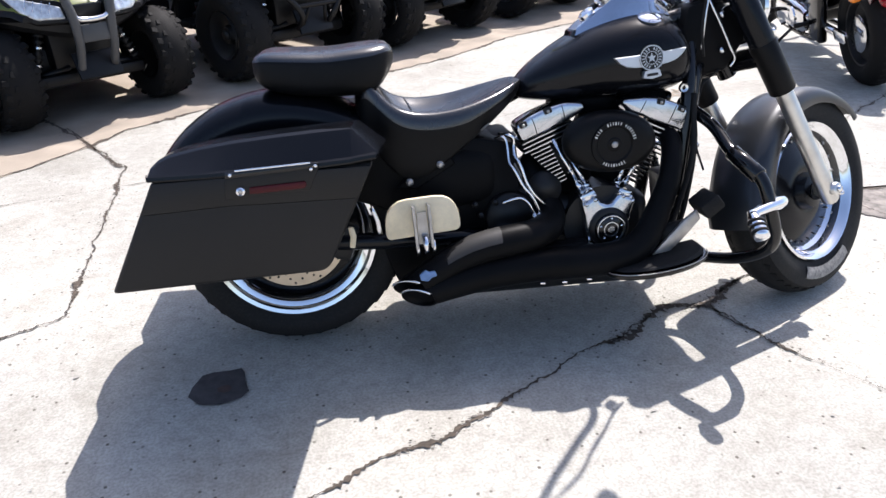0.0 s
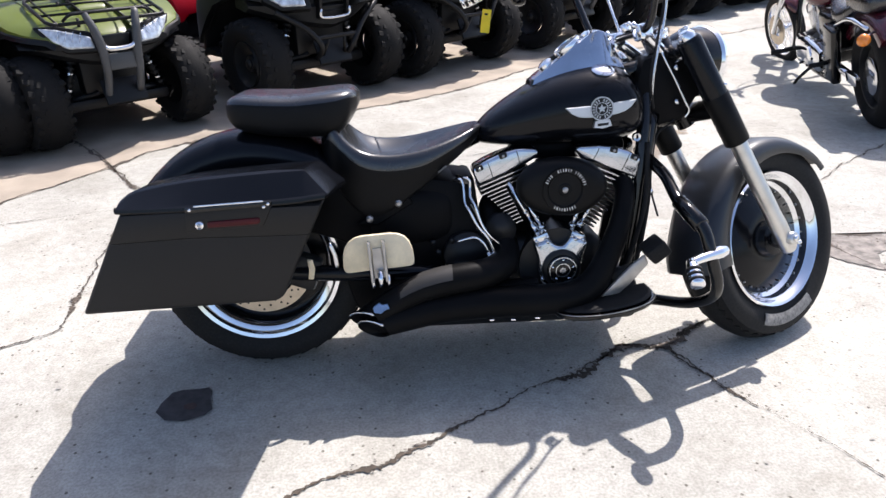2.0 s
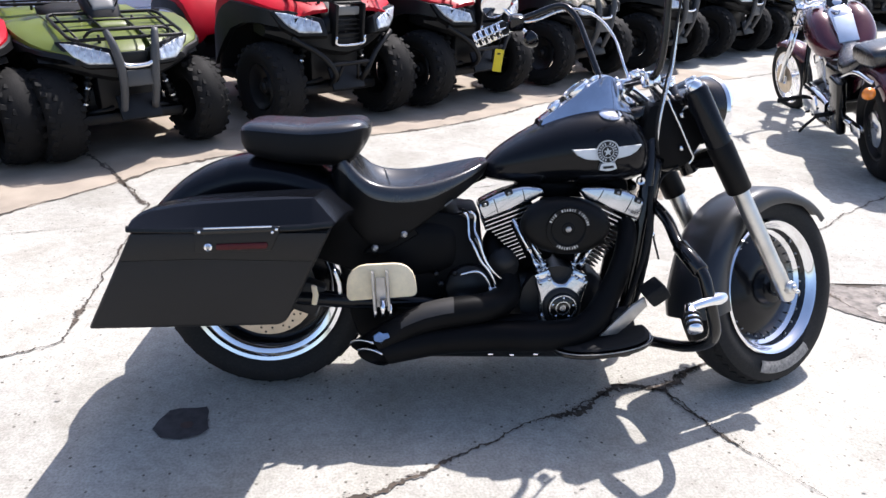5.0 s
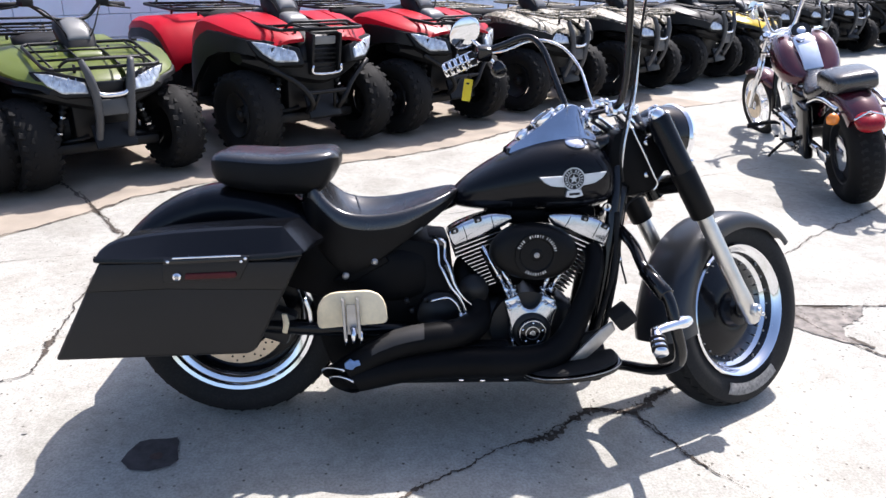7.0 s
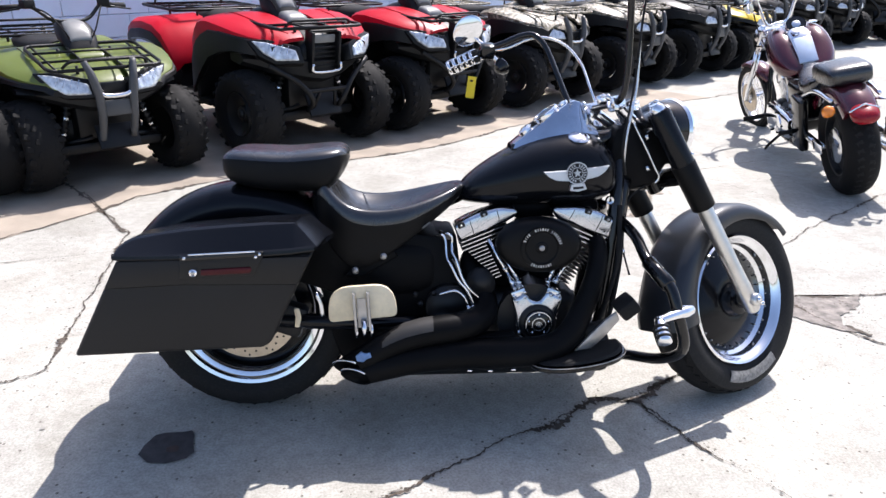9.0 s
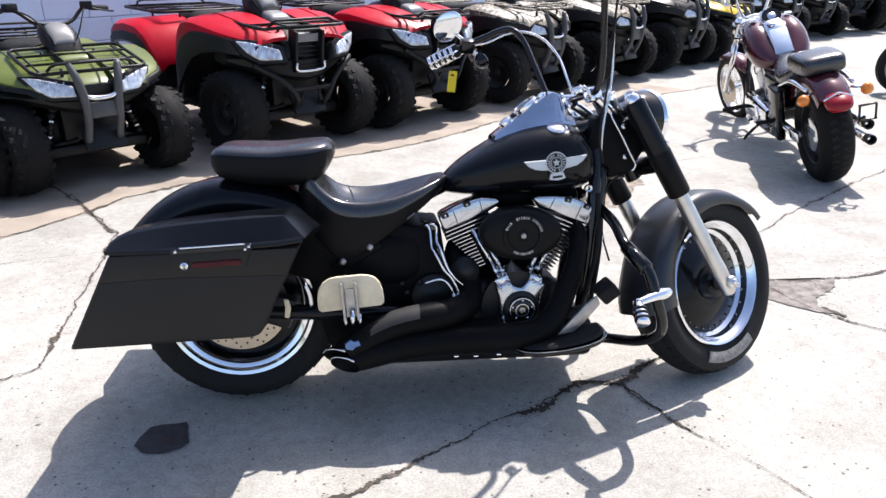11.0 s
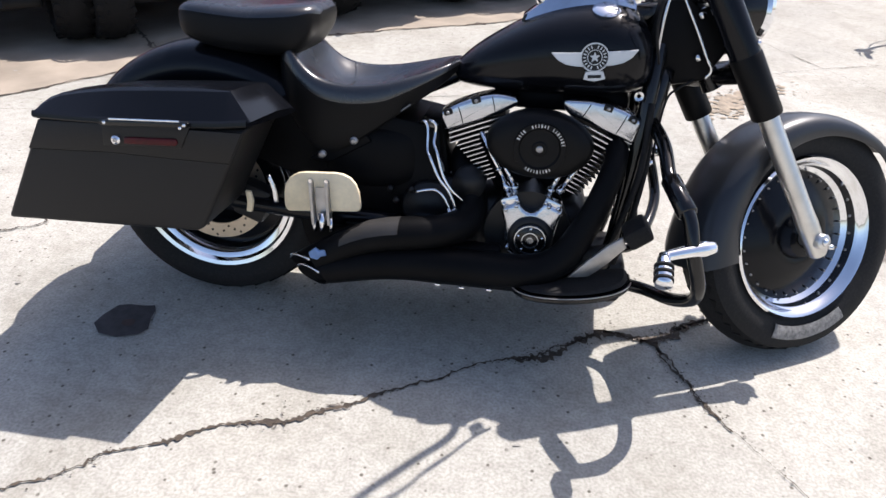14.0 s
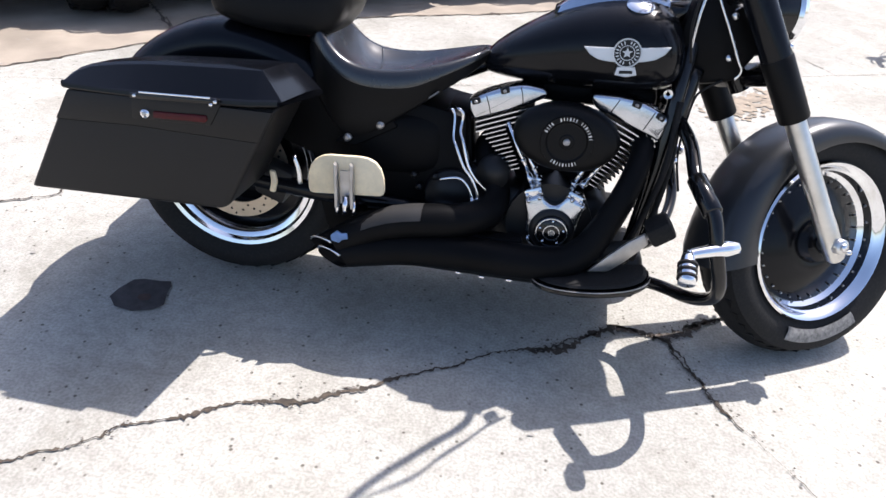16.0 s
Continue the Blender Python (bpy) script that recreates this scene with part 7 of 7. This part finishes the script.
def sport_bike(m):
    """A small green sport motorcycle facing +x, front contact at the origin."""
    c = thing("motorcycle", m, "lime green sport motorcycle with tan wheel rims on its side stand", "motorcycle", "motorcycles in the yard")

    def a(name, bm, material, lab="", parent=None, xf=None, angle=38):
        return part(name, bm, material, parent or c, lab, xf, angle)
    for n, x, w, r in (("front_wheel", 0.0, 0.12, 0.31), ("rear_wheel", -1.38, 0.17, 0.315)):
        at = Matrix.Translation((x, 0, r))
        t = a(n, lathe(tyre_profile(r, w, 0.215), closed=True, seg=48), RUBBER, "black road tyre on a tan rim", None, at, 45)
        a("rim", lathe([(-w * 0.40, 0.226), (-w * 0.40, 0.206), (-w * 0.1, 0.196), (w * 0.1, 0.196), (w * 0.40, 0.206), (w * 0.40, 0.226)], seg=48), TANRIM, "tan wheel rim", t, at)
        a("hub", cyl((x, -0.06, r), (x, 0.06, r), 0.035, None, 18), DARKMETAL, "", t)
        for k in range(6):
            g = math.pi * k / 3
            a("spoke", tube([(x + 0.03 * math.cos(g), 0, r + 0.03 * math.sin(g)), (x + 0.20 * math.cos(g), 0, r + 0.20 * math.sin(g))], [0.016, 0.011], 8, 0), DARKMETAL, "", t)
        for s in (-1, 1):
            a("brake_disc", lathe([(s * 0.070, 0.075), (s * 0.070, 0.145), (s * 0.065, 0.145), (s * 0.065, 0.075)], seg=36), STEEL, "", t, at)
    rings = []
    for k in range(15):
        g = radians(78 + 72 * k / 14)
        w = 0.068 * min(1, 0.4 + 0.6 * min(k, 14 - k) / 3)
        rings.append([(r * math.cos(g), y, 0.31 + r * math.sin(g)) for y, r in ((-w, 0.295), (-w, 0.325), (-w * 0.5, 0.338), (0, 0.342), (w * 0.5, 0.338), (w, 0.325), (w, 0.295), (w * 0.9, 0.295), (0, 0.334), (-w * 0.9, 0.295))])
    a("front_fender", loft(rings), LIME, "lime green front fender", angle=60)
    for s in (-1, 1):
        f = a("fork_leg", cyl((0.012, s * 0.095, 0.29), (-0.10, s * 0.095, 0.56), 0.027, None, 16), LIME, "lime green fork guard")
        a("fork_tube", cyl((-0.10, s * 0.095, 0.56), (-0.25, s * 0.095, 0.94), 0.024, None, 16), DARKMETAL, "", f)
        a("caliper", box((-0.10, s * 0.085, 0.36), (0.07, 0.05, 0.11), (0, -20, 0), 0.012), DARKMETAL, "", f)
        a("side_fairing", body(resampled([(0.02, 0.78, 0.72, 0.012, s * 0.16), (-0.12, 0.82, 0.56, 0.022, s * 0.19), (-0.35, 0.80, 0.34, 0.026, s * 0.205), (-0.60, 0.66, 0.28, 0.022, s * 0.20), (-0.78, 0.46, 0.30, 0.012, s * 0.18)], 16), 20, 3), LIME, "lime green side fairing", angle=60)
        hb = a("clip_on_bar", tube([(-0.27, s * 0.10, 0.93), (-0.32, s * 0.22, 0.935), (-0.38, s * 0.34, 0.92)], 0.012, 10, 3), DARKMETAL)
        a("grip", cyl((-0.335, s * 0.245, 0.932), (-0.385, s * 0.35, 0.918), 0.018, None, 14), RUBBER, "", hb)
        a("mirror", [tube([(-0.05, s * 0.14, 0.98), (-0.06, s * 0.26, 1.06)], 0.007, 8, 0), ball((-0.065, s * 0.30, 1.075), 0.045, 14, (0.4, 1.3, 0.7))], PLASTIC)
        a("swingarm", tube([(-0.92, s * 0.11, 0.36), (-1.38, s * 0.12, 0.315)], [0.032, 0.024], 10, 0), DARKMETAL)
        a("footpeg", cyl((-0.95, s * 0.13, 0.36), (-0.97, s * 0.24, 0.36), 0.012, None, 10), DULLCHROME)
    n = a("nose_fairing", body(resampled([(0.14, 0.80, 0.74, 0.03), (0.11, 0.86, 0.70, 0.10), (0.02, 0.94, 0.68, 0.17), (-0.10, 1.00, 0.72, 0.185), (-0.18, 1.03, 0.80, 0.17)], 14), 24, 2.6), LIME, "lime green nose fairing", angle=60)
    for s in (-1, 1):
        a("headlamp", ball((0.085, s * 0.075, 0.79), 0.048, 16, (0.9, 1.1, 0.55)), LENSGLASS, "clear headlamp", n)
    a("screen", body([(-0.03, 0.985, 0.97, 0.12), (-0.10, 1.06, 1.02, 0.13), (-0.19, 1.12, 1.09, 0.10)], 20, 2.4), DARKMETAL, "dark wind screen", n, None, 60)
    a("fuel_tank", body(resampled([(-0.30, 0.86, 0.74, 0.08), (-0.38, 0.93, 0.70, 0.14), (-0.55, 0.95, 0.68, 0.155), (-0.70, 0.89, 0.68, 0.12), (-0.82, 0.80, 0.70, 0.07)], 16), 26, 2.5), LIME, "lime green fuel tank", angle=60)
    a("engine", [box((-0.62, 0, 0.46), (0.46, 0.36, 0.36), bevel=0.06), cyl((-0.62, -0.20, 0.38), (-0.62, 0.20, 0.38), 0.11, None, 24), box((-0.92, 0, 0.50), (0.22, 0.20, 0.34), bevel=0.04)], DARKMETAL, "dark engine block")
    a("seat", body(resampled([(-0.76, 0.80, 0.72, 0.08), (-0.90, 0.785, 0.70, 0.12), (-1.10, 0.80, 0.72, 0.13), (-1.18, 0.84, 0.74, 0.10)], 12), 22, 3), RUBBER, "black seat", angle=60)
    tl = a("tail", body(resampled([(-1.05, 0.82, 0.70, 0.10), (-1.22, 0.89, 0.74, 0.105), (-1.42, 0.92, 0.82, 0.08), (-1.54, 0.93, 0.87, 0.04)], 12), 22, 2.8), LIME, "lime green tail", angle=60)
    a("tail_lamp", box((-1.545, 0, 0.895), (0.02, 0.08, 0.04), (0, 0, 0), 0.008), REDLENS, "", tl)
    e = a("exhaust", tube([(-0.45, -0.10, 0.34), (-0.60, -0.14, 0.20), (-0.95, -0.15, 0.24), (-1.40, -0.17, 0.50)], [0.022, 0.024, 0.045, 0.05], 14, 5), DULLCHROME, "exhaust can")
    a("tip", cyl((-1.39, -0.17, 0.495), (-1.42, -0.17, 0.512), 0.034, None, 16), DARKMETAL, "", e)
    a("sidestand", tube([(-0.85, 0.12, 0.28), (-0.88, 0.20, 0.14), (-0.90, 0.26, 0.075)], 0.010, 8, 2), DARKMETAL)
    return c


sport_bike(pose(6.41, 4.77, 0, 0, 0, 150) @ pose(0, 0, 0, -11, 0, 0))
